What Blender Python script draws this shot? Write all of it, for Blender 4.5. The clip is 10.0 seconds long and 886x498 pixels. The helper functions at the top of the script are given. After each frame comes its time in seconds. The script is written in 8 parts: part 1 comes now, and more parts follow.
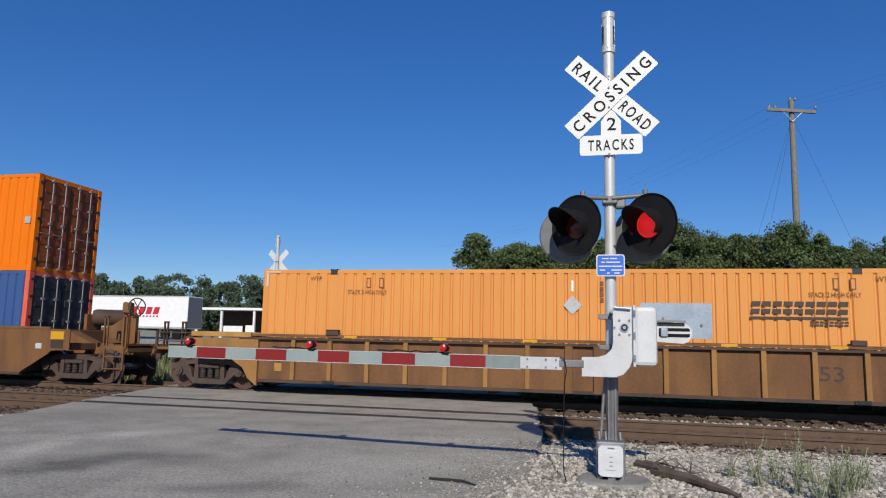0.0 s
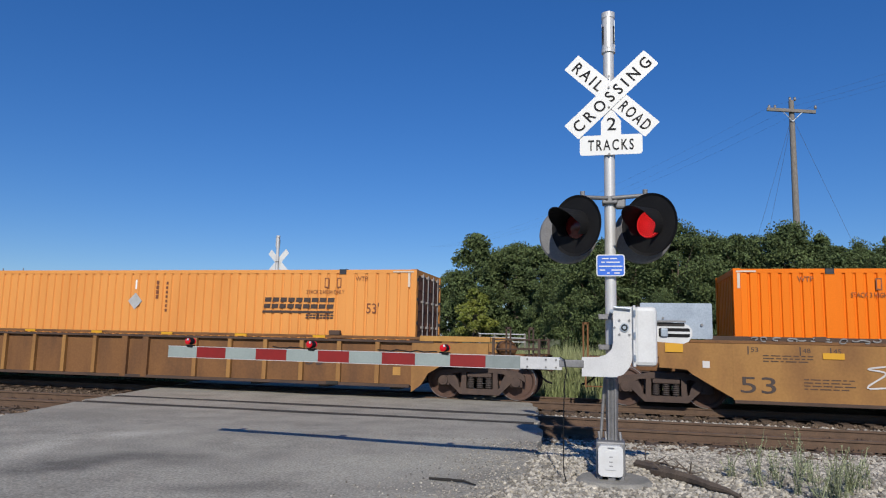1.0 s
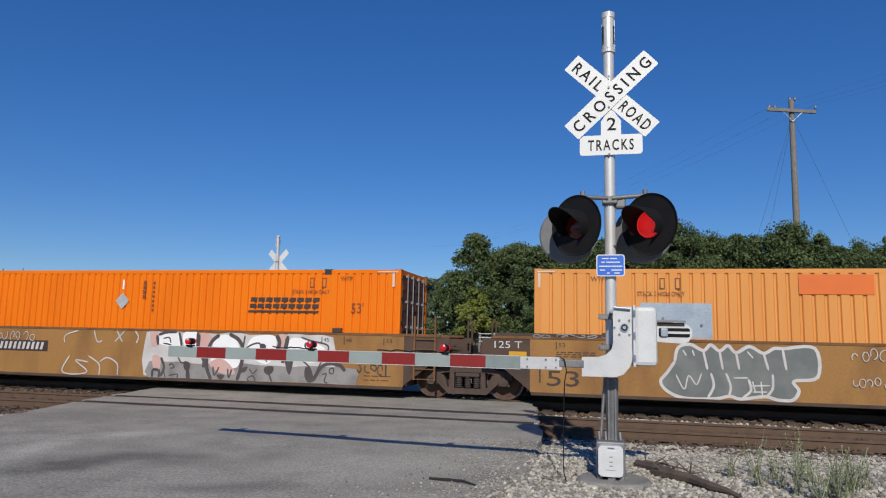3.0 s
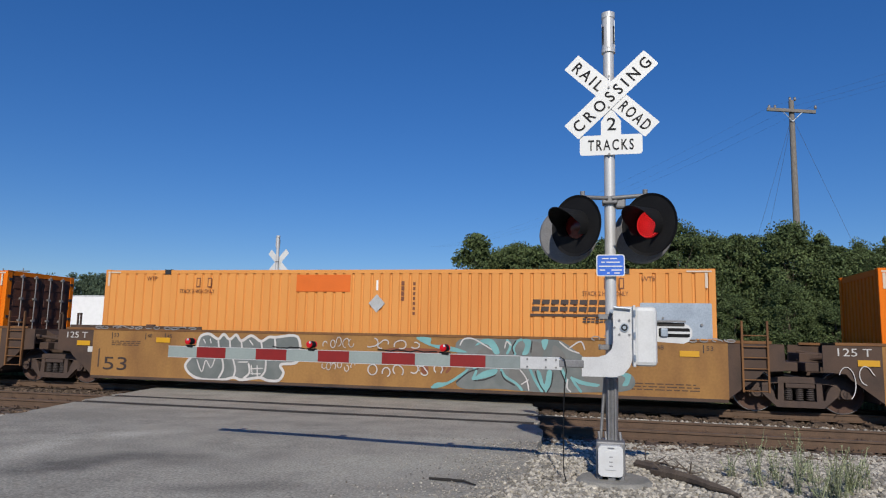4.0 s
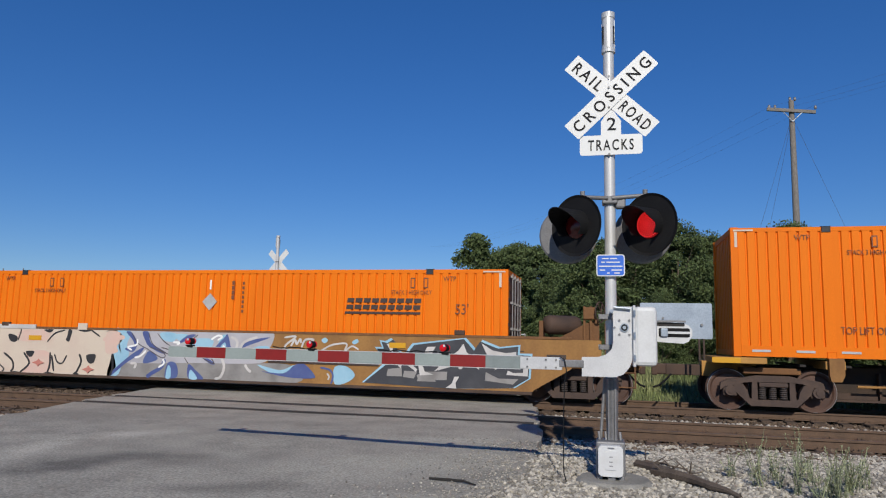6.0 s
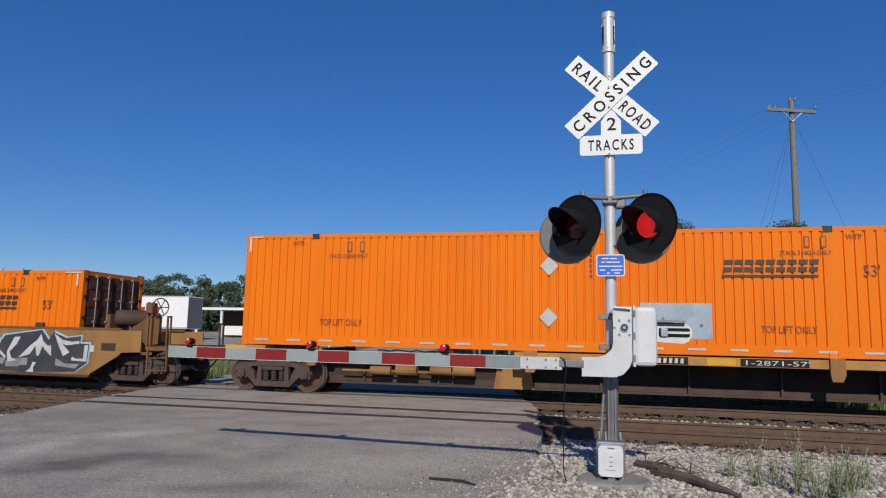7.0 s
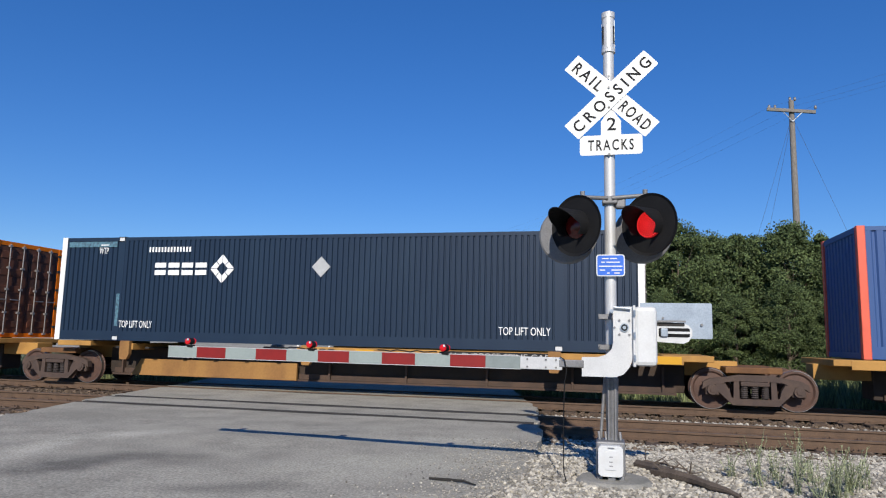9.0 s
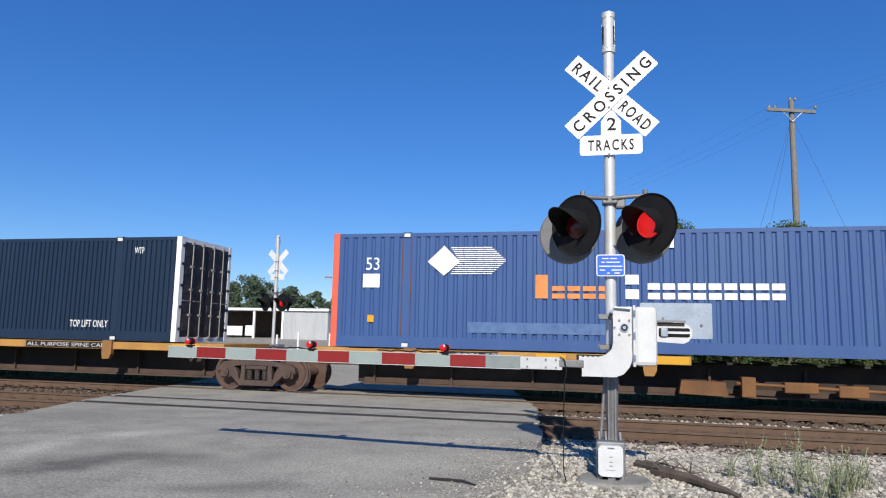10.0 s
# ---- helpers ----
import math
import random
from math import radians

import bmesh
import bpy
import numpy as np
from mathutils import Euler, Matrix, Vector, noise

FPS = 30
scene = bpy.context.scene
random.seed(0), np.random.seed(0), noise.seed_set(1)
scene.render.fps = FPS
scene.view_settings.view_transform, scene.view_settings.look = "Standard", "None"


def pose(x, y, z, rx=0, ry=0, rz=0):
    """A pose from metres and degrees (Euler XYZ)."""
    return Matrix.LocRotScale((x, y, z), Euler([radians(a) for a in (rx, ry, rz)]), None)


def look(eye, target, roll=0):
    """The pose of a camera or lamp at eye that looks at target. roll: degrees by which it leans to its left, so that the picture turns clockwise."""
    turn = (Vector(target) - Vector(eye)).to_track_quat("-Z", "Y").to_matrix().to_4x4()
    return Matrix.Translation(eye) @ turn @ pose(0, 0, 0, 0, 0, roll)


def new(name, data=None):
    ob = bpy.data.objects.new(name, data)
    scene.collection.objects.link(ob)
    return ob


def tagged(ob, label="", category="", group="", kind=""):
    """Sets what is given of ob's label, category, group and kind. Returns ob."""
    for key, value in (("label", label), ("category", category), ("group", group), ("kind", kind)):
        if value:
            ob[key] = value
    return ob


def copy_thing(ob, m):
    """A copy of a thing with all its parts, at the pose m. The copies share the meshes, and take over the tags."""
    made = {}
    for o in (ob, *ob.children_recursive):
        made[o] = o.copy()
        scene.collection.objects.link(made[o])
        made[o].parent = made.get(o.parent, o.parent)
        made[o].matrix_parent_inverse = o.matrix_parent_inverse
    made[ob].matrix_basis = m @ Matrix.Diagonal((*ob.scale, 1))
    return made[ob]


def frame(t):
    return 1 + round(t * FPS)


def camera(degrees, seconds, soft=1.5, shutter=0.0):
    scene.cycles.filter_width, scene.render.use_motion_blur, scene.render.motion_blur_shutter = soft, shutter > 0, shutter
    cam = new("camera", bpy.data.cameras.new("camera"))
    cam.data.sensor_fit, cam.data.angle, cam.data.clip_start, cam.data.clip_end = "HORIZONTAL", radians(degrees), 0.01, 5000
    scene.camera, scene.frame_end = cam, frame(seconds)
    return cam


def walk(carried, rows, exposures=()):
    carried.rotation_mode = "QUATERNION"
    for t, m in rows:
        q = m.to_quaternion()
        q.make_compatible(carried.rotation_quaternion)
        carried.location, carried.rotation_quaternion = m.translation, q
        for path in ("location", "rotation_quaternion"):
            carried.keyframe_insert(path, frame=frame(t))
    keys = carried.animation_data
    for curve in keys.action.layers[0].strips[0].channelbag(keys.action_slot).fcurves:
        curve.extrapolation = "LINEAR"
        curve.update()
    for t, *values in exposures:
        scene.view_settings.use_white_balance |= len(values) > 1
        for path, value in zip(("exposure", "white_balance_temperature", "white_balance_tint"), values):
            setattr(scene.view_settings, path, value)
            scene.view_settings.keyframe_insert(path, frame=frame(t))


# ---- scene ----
# camera on a tripod beside the road
cam = camera(65.717, 10.0, soft=1.15)
EYE = Vector((0, 0, 1.479))
YAW, PITCH = radians(-13.497), radians(7.408)
AIM = EYE + Vector((math.sin(YAW) * math.cos(PITCH), math.cos(YAW) * math.cos(PITCH), math.sin(PITCH))) * 10
walk(cam, [(0, look(EYE, AIM, 1.23)), (10, look(EYE, AIM, 1.23))], [(0, 0.14, 6500, 10), (1.5, 0.13, 6500, 10), (2.5, 0.02, 6500, 10), (8, 0.0, 6500, 10), (9, 0.40, 6500, 10), (10, 0.49, 6500, 10)])

# sky and sun: low morning sun behind the camera
SUN_FROM = Vector((0.155, -0.835, 0.53)).normalized()
world = bpy.data.worlds.new("sky")
scene.world = world
world.use_nodes = True
wn = world.node_tree.nodes
sky = wn.new("ShaderNodeTexSky")
sky.sky_type, sky.sun_disc = "NISHITA", False
sky.sun_elevation = math.asin(SUN_FROM.z)
sky.sun_rotation = math.atan2(SUN_FROM.x, SUN_FROM.y)
sky.air_density, sky.dust_density, sky.ozone_density = 1.0, 0.0, 9.0
deep = wn.new("ShaderNodeHueSaturation")
deep.inputs["Saturation"].default_value, deep.inputs["Hue"].default_value = 1.24, 0.513
even = wn.new("ShaderNodeGamma")      # a hazy sky pales less from zenith to horizon
even.inputs[1].default_value = 0.80
world.node_tree.links.new(sky.outputs[0], even.inputs[0])
world.node_tree.links.new(even.outputs[0], deep.inputs["Color"])
world.node_tree.links.new(deep.outputs[0], wn["Background"].inputs[0])
wn["Background"].inputs[1].default_value = 0.124
sun = new("sun", bpy.data.lights.new("sun", "SUN"))
sun.data.energy, sun.data.angle, sun.data.color = 3.7, radians(0.53), (1.0, 0.93, 0.82)
sun.matrix_world = look(SUN_FROM * 50, (0, 0, 0))


# ---- materials ----
def mat(name, col, rough=0.6, metal=0.0, col2=None, scale=3.0, amount=0.5, fine=0.15, bump=0.0, bump_scale=60.0,
        stretch=(1, 1, 1), emit=0.0, coat=0.0, random_amount=0.0, spec=0.5):
    """Two-scale noise: broad stains towards col2, fine grain in value, and a fine relief."""
    m = bpy.data.materials.new(name)
    m.use_nodes = True
    nt = m.node_tree
    b = nt.nodes["Principled BSDF"]
    tc = nt.nodes.new("ShaderNodeTexCoord")
    mp = nt.nodes.new("ShaderNodeMapping")
    mp.inputs["Scale"].default_value = stretch
    nt.links.new(tc.outputs["Object"], mp.inputs[0])
    n1 = nt.nodes.new("ShaderNodeTexNoise")
    n1.inputs["Scale"].default_value, n1.inputs["Detail"].default_value = scale, 6
    n2 = nt.nodes.new("ShaderNodeTexNoise")
    n2.inputs["Scale"].default_value, n2.inputs["Detail"].default_value = bump_scale, 3
    nt.links.new(mp.outputs[0], n1.inputs[0])
    nt.links.new(tc.outputs["Object"], n2.inputs[0])
    ramp = nt.nodes.new("ShaderNodeMapRange")
    ramp.inputs[1].default_value, ramp.inputs[2].default_value = 0.42, 0.72
    ramp.inputs[4].default_value = amount
    nt.links.new(n1.outputs[0], ramp.inputs[0])
    mix = nt.nodes.new("ShaderNodeMix")
    mix.data_type = "RGBA"
    mix.inputs[6].default_value = (*col, 1)
    mix.inputs[7].default_value = (*(col2 or [c * 0.55 for c in col]), 1)
    nt.links.new(ramp.outputs[0], mix.inputs[0])
    hsv = nt.nodes.new("ShaderNodeHueSaturation")
    r2 = nt.nodes.new("ShaderNodeMapRange")
    r2.inputs[1].default_value, r2.inputs[2].default_value = 0.3, 0.7
    r2.inputs[3].default_value, r2.inputs[4].default_value = 1 - fine, 1 + fine
    nt.links.new(n2.outputs[0], r2.inputs[0])
    value = r2.outputs[0]
    if random_amount:
        info = nt.nodes.new("ShaderNodeNewGeometry")
        r3 = nt.nodes.new("ShaderNodeMapRange")
        r3.inputs[3].default_value, r3.inputs[4].default_value = 1 - random_amount, 1 + random_amount
        nt.links.new(info.outputs["Random Per Island"], r3.inputs[0])
        mul = nt.nodes.new("ShaderNodeMath")
        mul.operation = "MULTIPLY"
        nt.links.new(r2.outputs[0], mul.inputs[0])
        nt.links.new(r3.outputs[0], mul.inputs[1])
        value = mul.outputs[0]
    nt.links.new(value, hsv.inputs["Value"])
    nt.links.new(mix.outputs[2], hsv.inputs["Color"])
    nt.links.new(hsv.outputs[0], b.inputs["Base Color"])
    b.inputs["Roughness"].default_value, b.inputs["Metallic"].default_value = rough, metal
    b.inputs["Coat Weight"].default_value, b.inputs["Specular IOR Level"].default_value = coat, spec
    if emit:
        b.inputs["Emission Color"].default_value = (*col, 1)
        b.inputs["Emission Strength"].default_value = emit
    if bump:
        bp = nt.nodes.new("ShaderNodeBump")
        bp.inputs["Strength"].default_value, bp.inputs["Distance"].default_value = bump, 0.01
        nt.links.new(n2.outputs[0], bp.inputs["Height"])
        nt.links.new(bp.outputs[0], b.inputs["Normal"])
    return m


TALL = (1, 1, 0.18)
M = dict(
    asphalt=mat("asphalt", (0.352, 0.332, 0.278), 0.95, spec=0.2, col2=(0.255, 0.241, 0.203), scale=1.3, amount=1.0, fine=0.34, bump=0.7, bump_scale=38),
    soil=mat("soil", (0.15, 0.155, 0.07), 0.95, col2=(0.08, 0.115, 0.035), scale=0.35, amount=1.0, fine=0.35, bump=0.8, bump_scale=25),
    gravel=mat("gravel", (0.37, 0.342, 0.285), 0.9, col2=(0.21, 0.19, 0.16), scale=1.2, amount=0.6, fine=0.3, bump=0.6, bump_scale=30, random_amount=0.55),
    ballast=mat("ballast", (0.125, 0.088, 0.058), 0.95, col2=(0.07, 0.050, 0.036), scale=2, amount=0.8, fine=0.4, bump=1.0, bump_scale=30, random_amount=0.4),
    tie=mat("tie", (0.085, 0.056, 0.037), 0.9, col2=(0.05, 0.034, 0.024), scale=4, amount=0.7, fine=0.3, bump=0.6, stretch=(6, 1, 6)),
    rail=mat("rail", (0.115, 0.070, 0.043), 0.8, 0.0, col2=(0.07, 0.044, 0.028), scale=5, amount=0.7, fine=0.2, bump=0.3),
    rail_head=mat("rail_head", (0.10, 0.075, 0.06), 0.7, 0.0, scale=8, amount=0.3, fine=0.1),
    galv=mat("galv", (0.36, 0.41, 0.47), 0.38, 0.55, col2=(0.26, 0.30, 0.35), scale=6, amount=0.8, fine=0.10),
    alu=mat("alu", (0.56, 0.565, 0.565), 0.5, 0.25, col2=(0.44, 0.44, 0.445), scale=6, amount=0.5, fine=0.06),
    galv_dark=mat("galv_dark", (0.22, 0.22, 0.225), 0.6, 0.5, col2=(0.14, 0.14, 0.14), scale=7, amount=0.6),
    sign_white=mat("sign_white", (0.68, 0.69, 0.68), 0.45, col2=(0.58, 0.59, 0.58), scale=3, amount=0.4, fine=0.03),
    sign_black=mat("sign_black", (0.010, 0.010, 0.011), 0.85, fine=0.1),
    sign_blue=mat("sign_blue", (0.02, 0.13, 0.62), 0.4, fine=0.05),
    black=mat("black", (0.008, 0.008, 0.009), 0.75, col2=(0.014, 0.014, 0.014), scale=5, amount=0.6, spec=0.2),
    grey_disc=mat("grey_disc", (0.17, 0.17, 0.175), 0.6, col2=(0.11, 0.11, 0.11), scale=4, amount=0.5),
    lens_lit=mat("lens_lit", (0.55, 0.008, 0.010), 0.3, emit=0.25, scale=60, amount=0.6, fine=0.3),
    led=mat("led", (1.0, 0.03, 0.03), 0.3, emit=1.1, fine=0.02),
    rubber=mat("rubber", (0.028, 0.026, 0.025), 0.9, col2=(0.06, 0.055, 0.05), scale=5, amount=0.7, fine=0.3),
    lens_dark=mat("lens_dark", (0.10, 0.008, 0.008), 0.2),
    lamp_lit=mat("lamp_lit", (0.55, 0.008, 0.014), 0.25, emit=0.22),
    box_white=mat("box_white", (0.60, 0.61, 0.61), 0.5, col2=(0.48, 0.48, 0.47), scale=6, amount=0.5, fine=0.04),
    concrete=mat("concrete", (0.27, 0.26, 0.23), 0.9, col2=(0.17, 0.165, 0.14), scale=5, amount=0.7, fine=0.2, bump=0.5),
    arm_white=mat("arm_white", (0.27, 0.315, 0.30), 0.5, col2=(0.22, 0.26, 0.25), scale=5, amount=0.5, fine=0.05),
    arm_red=mat("arm_red", (0.22, 0.010, 0.008), 0.5, col2=(0.16, 0.010, 0.009), scale=5, amount=0.5, fine=0.06),
    arm_grey=mat("arm_grey", (0.21, 0.245, 0.24), 0.5, fine=0.06, scale=5, amount=0.3),
    orange=mat("orange", (0.78, 0.180, 0.006), 0.6, spec=0.15, col2=(0.65, 0.135, 0.006), scale=1.2, amount=0.5, fine=0.05, stretch=TALL),
    orange_faded=mat("orange_faded", (0.68, 0.292, 0.078), 0.6, spec=0.2, col2=(0.58, 0.225, 0.056), scale=1.2, amount=0.5, fine=0.05, stretch=TALL),
    orange_brown=mat("orange_brown", (0.30, 0.062, 0.010), 0.7, col2=(0.09, 0.028, 0.012), scale=2.0, amount=0.9, fine=0.1, stretch=TALL),
    orange_patch=mat("orange_patch", (0.70, 0.14, 0.008), 0.5, fine=0.05, scale=2, amount=0.2),
    navy=mat("navy", (0.010, 0.023, 0.048), 0.45, spec=0.35, col2=(0.015, 0.032, 0.060), scale=1.4, amount=0.6, fine=0.08, stretch=TALL),
    navy_scuff=mat("navy_scuff", (0.09, 0.20, 0.26), 0.6, col2=(0.03, 0.05, 0.08), scale=14, amount=1.0, fine=0.1),
    blue=mat("blue", (0.040, 0.088, 0.235), 0.5, spec=0.3, col2=(0.055, 0.115, 0.25), scale=1.3, amount=0.6, fine=0.06, stretch=TALL),
    blue_pale=mat("blue_pale", (0.075, 0.15, 0.30), 0.5, col2=(0.045, 0.09, 0.24), scale=6, amount=0.9, fine=0.06),
    coral=mat("coral", (0.72, 0.115, 0.06), 0.5, fine=0.05, scale=3, amount=0.3),
    white=mat("white", (0.80, 0.80, 0.79), 0.5, col2=(0.66, 0.66, 0.64), scale=2, amount=0.4, fine=0.03),
    silver=mat("silver", (0.46, 0.465, 0.46), 0.5, 0.2, col2=(0.34, 0.345, 0.34), scale=8, amount=0.5),
    door_brown=mat("door_brown", (0.13, 0.042, 0.020), 0.8, col2=(0.05, 0.028, 0.022), scale=2.2, amount=1.0, fine=0.2, bump=0.2),
    door_dark=mat("door_dark", (0.018, 0.021, 0.028), 0.6, col2=(0.05, 0.045, 0.045), scale=3, amount=0.8, fine=0.2),
    bar_grey=mat("bar_grey", (0.30, 0.28, 0.27), 0.5, 0.4, fine=0.15, scale=6, amount=0.6),
    car_tan=mat("car_tan", (0.32, 0.168, 0.055), 0.75, spec=0.25, col2=(0.20, 0.100, 0.040), scale=1.2, amount=0.9, fine=0.08, bump=0.06, bump_scale=18, stretch=(1.2, 1, 0.45)),
    car_brown=mat("car_brown", (0.19, 0.092, 0.037), 0.75, spec=0.25, col2=(0.11, 0.056, 0.03), scale=1.3, amount=1.0, fine=0.10, bump=0.06, bump_scale=18, stretch=(1.4, 1, 0.4)),
    car_dirty=mat("car_dirty", (0.078, 0.046, 0.031), 0.8, col2=(0.036, 0.025, 0.020), scale=2, amount=0.8, fine=0.15, bump=0.2),
    car_yellow=mat("car_yellow", (0.44, 0.235, 0.065), 0.7, spec=0.25, col2=(0.24, 0.125, 0.04), scale=2, amount=0.7, fine=0.08),
    reflect_yellow=mat("reflect_yellow", (0.60, 0.31, 0.012), 0.4, fine=0.04, scale=4, amount=0.1),
    truck=mat("truck", (0.062, 0.041, 0.033), 0.8, col2=(0.10, 0.064, 0.046), scale=4, amount=0.7, fine=0.2, bump=0.3),
    wheel=mat("wheel", (0.10, 0.055, 0.04), 0.7, 0.2, col2=(0.055, 0.035, 0.03), scale=5, amount=0.7, fine=0.15),
    wheel_tread=mat("wheel_tread", (0.42, 0.40, 0.38), 0.35, 0.9, fine=0.05),
    spring=mat("spring", (0.05, 0.04, 0.037), 0.7, scale=8),
    dark=mat("dark", (0.02, 0.018, 0.016), 0.8, col2=(0.04, 0.034, 0.03), scale=3, amount=0.6),
    text_dark=mat("text_dark", (0.18, 0.058, 0.022), 0.6, fine=0.1),
    text_brown=mat("text_brown", (0.05, 0.032, 0.025), 0.6, fine=0.1),
    g_cream=mat("g_cream", (0.60, 0.51, 0.41), 0.65, col2=(0.56, 0.44, 0.36), scale=1.5, amount=0.9, fine=0.04),
    g_black=mat("g_black", (0.022, 0.022, 0.024), 0.6, col2=(0.045, 0.04, 0.04), scale=3, amount=0.6),
    g_grey=mat("g_grey", (0.26, 0.25, 0.24), 0.6, col2=(0.16, 0.15, 0.145), scale=2.5, amount=0.9, fine=0.06),
    g_pale=mat("g_pale", (0.55, 0.53, 0.51), 0.6, col2=(0.40, 0.38, 0.37), scale=2.5, amount=0.8, fine=0.05),
    g_teal=mat("g_teal", (0.17, 0.38, 0.38), 0.6, col2=(0.10, 0.25, 0.26), scale=2, amount=0.8, fine=0.05),
    # grime plus the shade under the deck, both in the colour
    car_grime_shade=mat("car_grime_shade", (0.030, 0.021, 0.016), 0.85, col2=(0.06, 0.036, 0.022), scale=2, amount=0.8, fine=0.2, bump=0.2),
    g_ash=mat("g_ash", (0.060, 0.048, 0.050), 0.6, col2=(0.09, 0.075, 0.075), scale=3, amount=0.7, fine=0.05),
    g_asht=mat("g_asht", (0.15, 0.15, 0.14), 0.6, col2=(0.11, 0.10, 0.095), scale=3, amount=0.7, fine=0.05),
    g_rust=mat("g_rust", (0.20, 0.055, 0.025), 0.65, col2=(0.16, 0.06, 0.03), scale=3, amount=0.7, fine=0.06),
    g_blush=mat("g_blush", (0.62, 0.43, 0.36), 0.65, col2=(0.58, 0.47, 0.39), scale=2, amount=0.8, fine=0.04),
    g_indigo=mat("g_indigo", (0.060, 0.085, 0.24), 0.6, col2=(0.09, 0.13, 0.28), scale=2, amount=0.8, fine=0.05),
    g_ink=mat("g_ink", (0.036, 0.038, 0.046), 0.6, col2=(0.06, 0.062, 0.07), scale=2.5, amount=0.8, fine=0.05),
    grass_pale=mat("grass_pale", (0.26, 0.28, 0.13), 0.75, col2=(0.18, 0.22, 0.08), scale=0.9, amount=0.9, random_amount=0.45),
    lawn=mat("lawn", (0.17, 0.21, 0.065), 0.9, col2=(0.11, 0.15, 0.045), scale=1.5, amount=0.9, fine=0.3, bump=0.8, bump_scale=20),
    g_lilac=mat("g_lilac", (0.42, 0.41, 0.44), 0.6, col2=(0.33, 0.32, 0.34), scale=2, amount=0.8, fine=0.05),
    g_gold=mat("g_gold", (0.52, 0.38, 0.20), 0.6, col2=(0.45, 0.34, 0.20), scale=3, amount=0.6, fine=0.05),
    g_slate=mat("g_slate", (0.12, 0.135, 0.13), 0.6, col2=(0.20, 0.21, 0.20), scale=2, amount=0.8, fine=0.05),
    g_sky=mat("g_sky", (0.30, 0.50, 0.62), 0.6, col2=(0.20, 0.40, 0.55), scale=2, amount=0.8, fine=0.05),
    g_pink=mat("g_pink", (0.56, 0.33, 0.29), 0.6, col2=(0.5, 0.42, 0.38), scale=3, amount=0.8, fine=0.05),
    g_red=mat("g_red", (0.48, 0.17, 0.13), 0.6, col2=(0.52, 0.25, 0.20), scale=4, amount=0.8, fine=0.05),
    bark=mat("bark", (0.13, 0.10, 0.075), 0.9, col2=(0.07, 0.055, 0.04), scale=6, amount=0.8, fine=0.3, bump=0.6, stretch=(4, 4, 1)),
    leaf=mat("leaf", (0.098, 0.132, 0.050), 0.7, spec=0.2, col2=(0.052, 0.078, 0.032), scale=0.6, amount=0.9, fine=0.1, random_amount=0.55),
    # distance haze is mixed into this leaf colour: paler and bluer
    leaf_hazy=mat("leaf_hazy", (0.092, 0.125, 0.078), 0.8, spec=0.1, col2=(0.066, 0.095, 0.062), scale=0.25, amount=0.9, fine=0.1, random_amount=0.35),
    leaf_yellow=mat("leaf_yellow", (0.17, 0.19, 0.03), 0.55, col2=(0.10, 0.14, 0.025), scale=0.8, amount=0.9, fine=0.1, random_amount=0.4),
    weed=mat("weed", (0.31, 0.34, 0.19), 0.7, col2=(0.24, 0.27, 0.14), scale=4, amount=0.9, random_amount=0.5),
    grass=mat("grass", (0.15, 0.185, 0.065), 0.7, col2=(0.20, 0.20, 0.10), scale=0.5, amount=0.9, random_amount=0.5),
    wood_pole=mat("wood_pole", (0.215, 0.198, 0.178), 0.9, col2=(0.14, 0.128, 0.115), scale=5, amount=0.8, fine=0.2, stretch=(5, 5, 1)),
    dead_wood=mat("dead_wood", (0.11, 0.085, 0.065), 0.9, col2=(0.06, 0.045, 0.035), scale=8, amount=0.8, fine=0.3, bump=0.5),
    metal_white=mat("metal_white", (0.44, 0.455, 0.465), 0.5, col2=(0.34, 0.35, 0.36), scale=1.5, amount=0.5, fine=0.04, stretch=TALL),
    dark_glass=mat("dark_glass", (0.015, 0.018, 0.022), 0.1),
    paint_dark=mat("paint_dark", (0.02, 0.022, 0.035), 0.25, coat=0.5),
    paint_white=mat("paint_white", (0.75, 0.75, 0.75), 0.3, coat=0.5),
    logo_red=mat("logo_red", (0.55, 0.02, 0.04), 0.5, fine=0.03),
    logo_orange=mat("logo_orange", (0.70, 0.24, 0.06), 0.5, fine=0.03),
    wire=mat("wire", (0.06, 0.06, 0.06), 0.6),
)


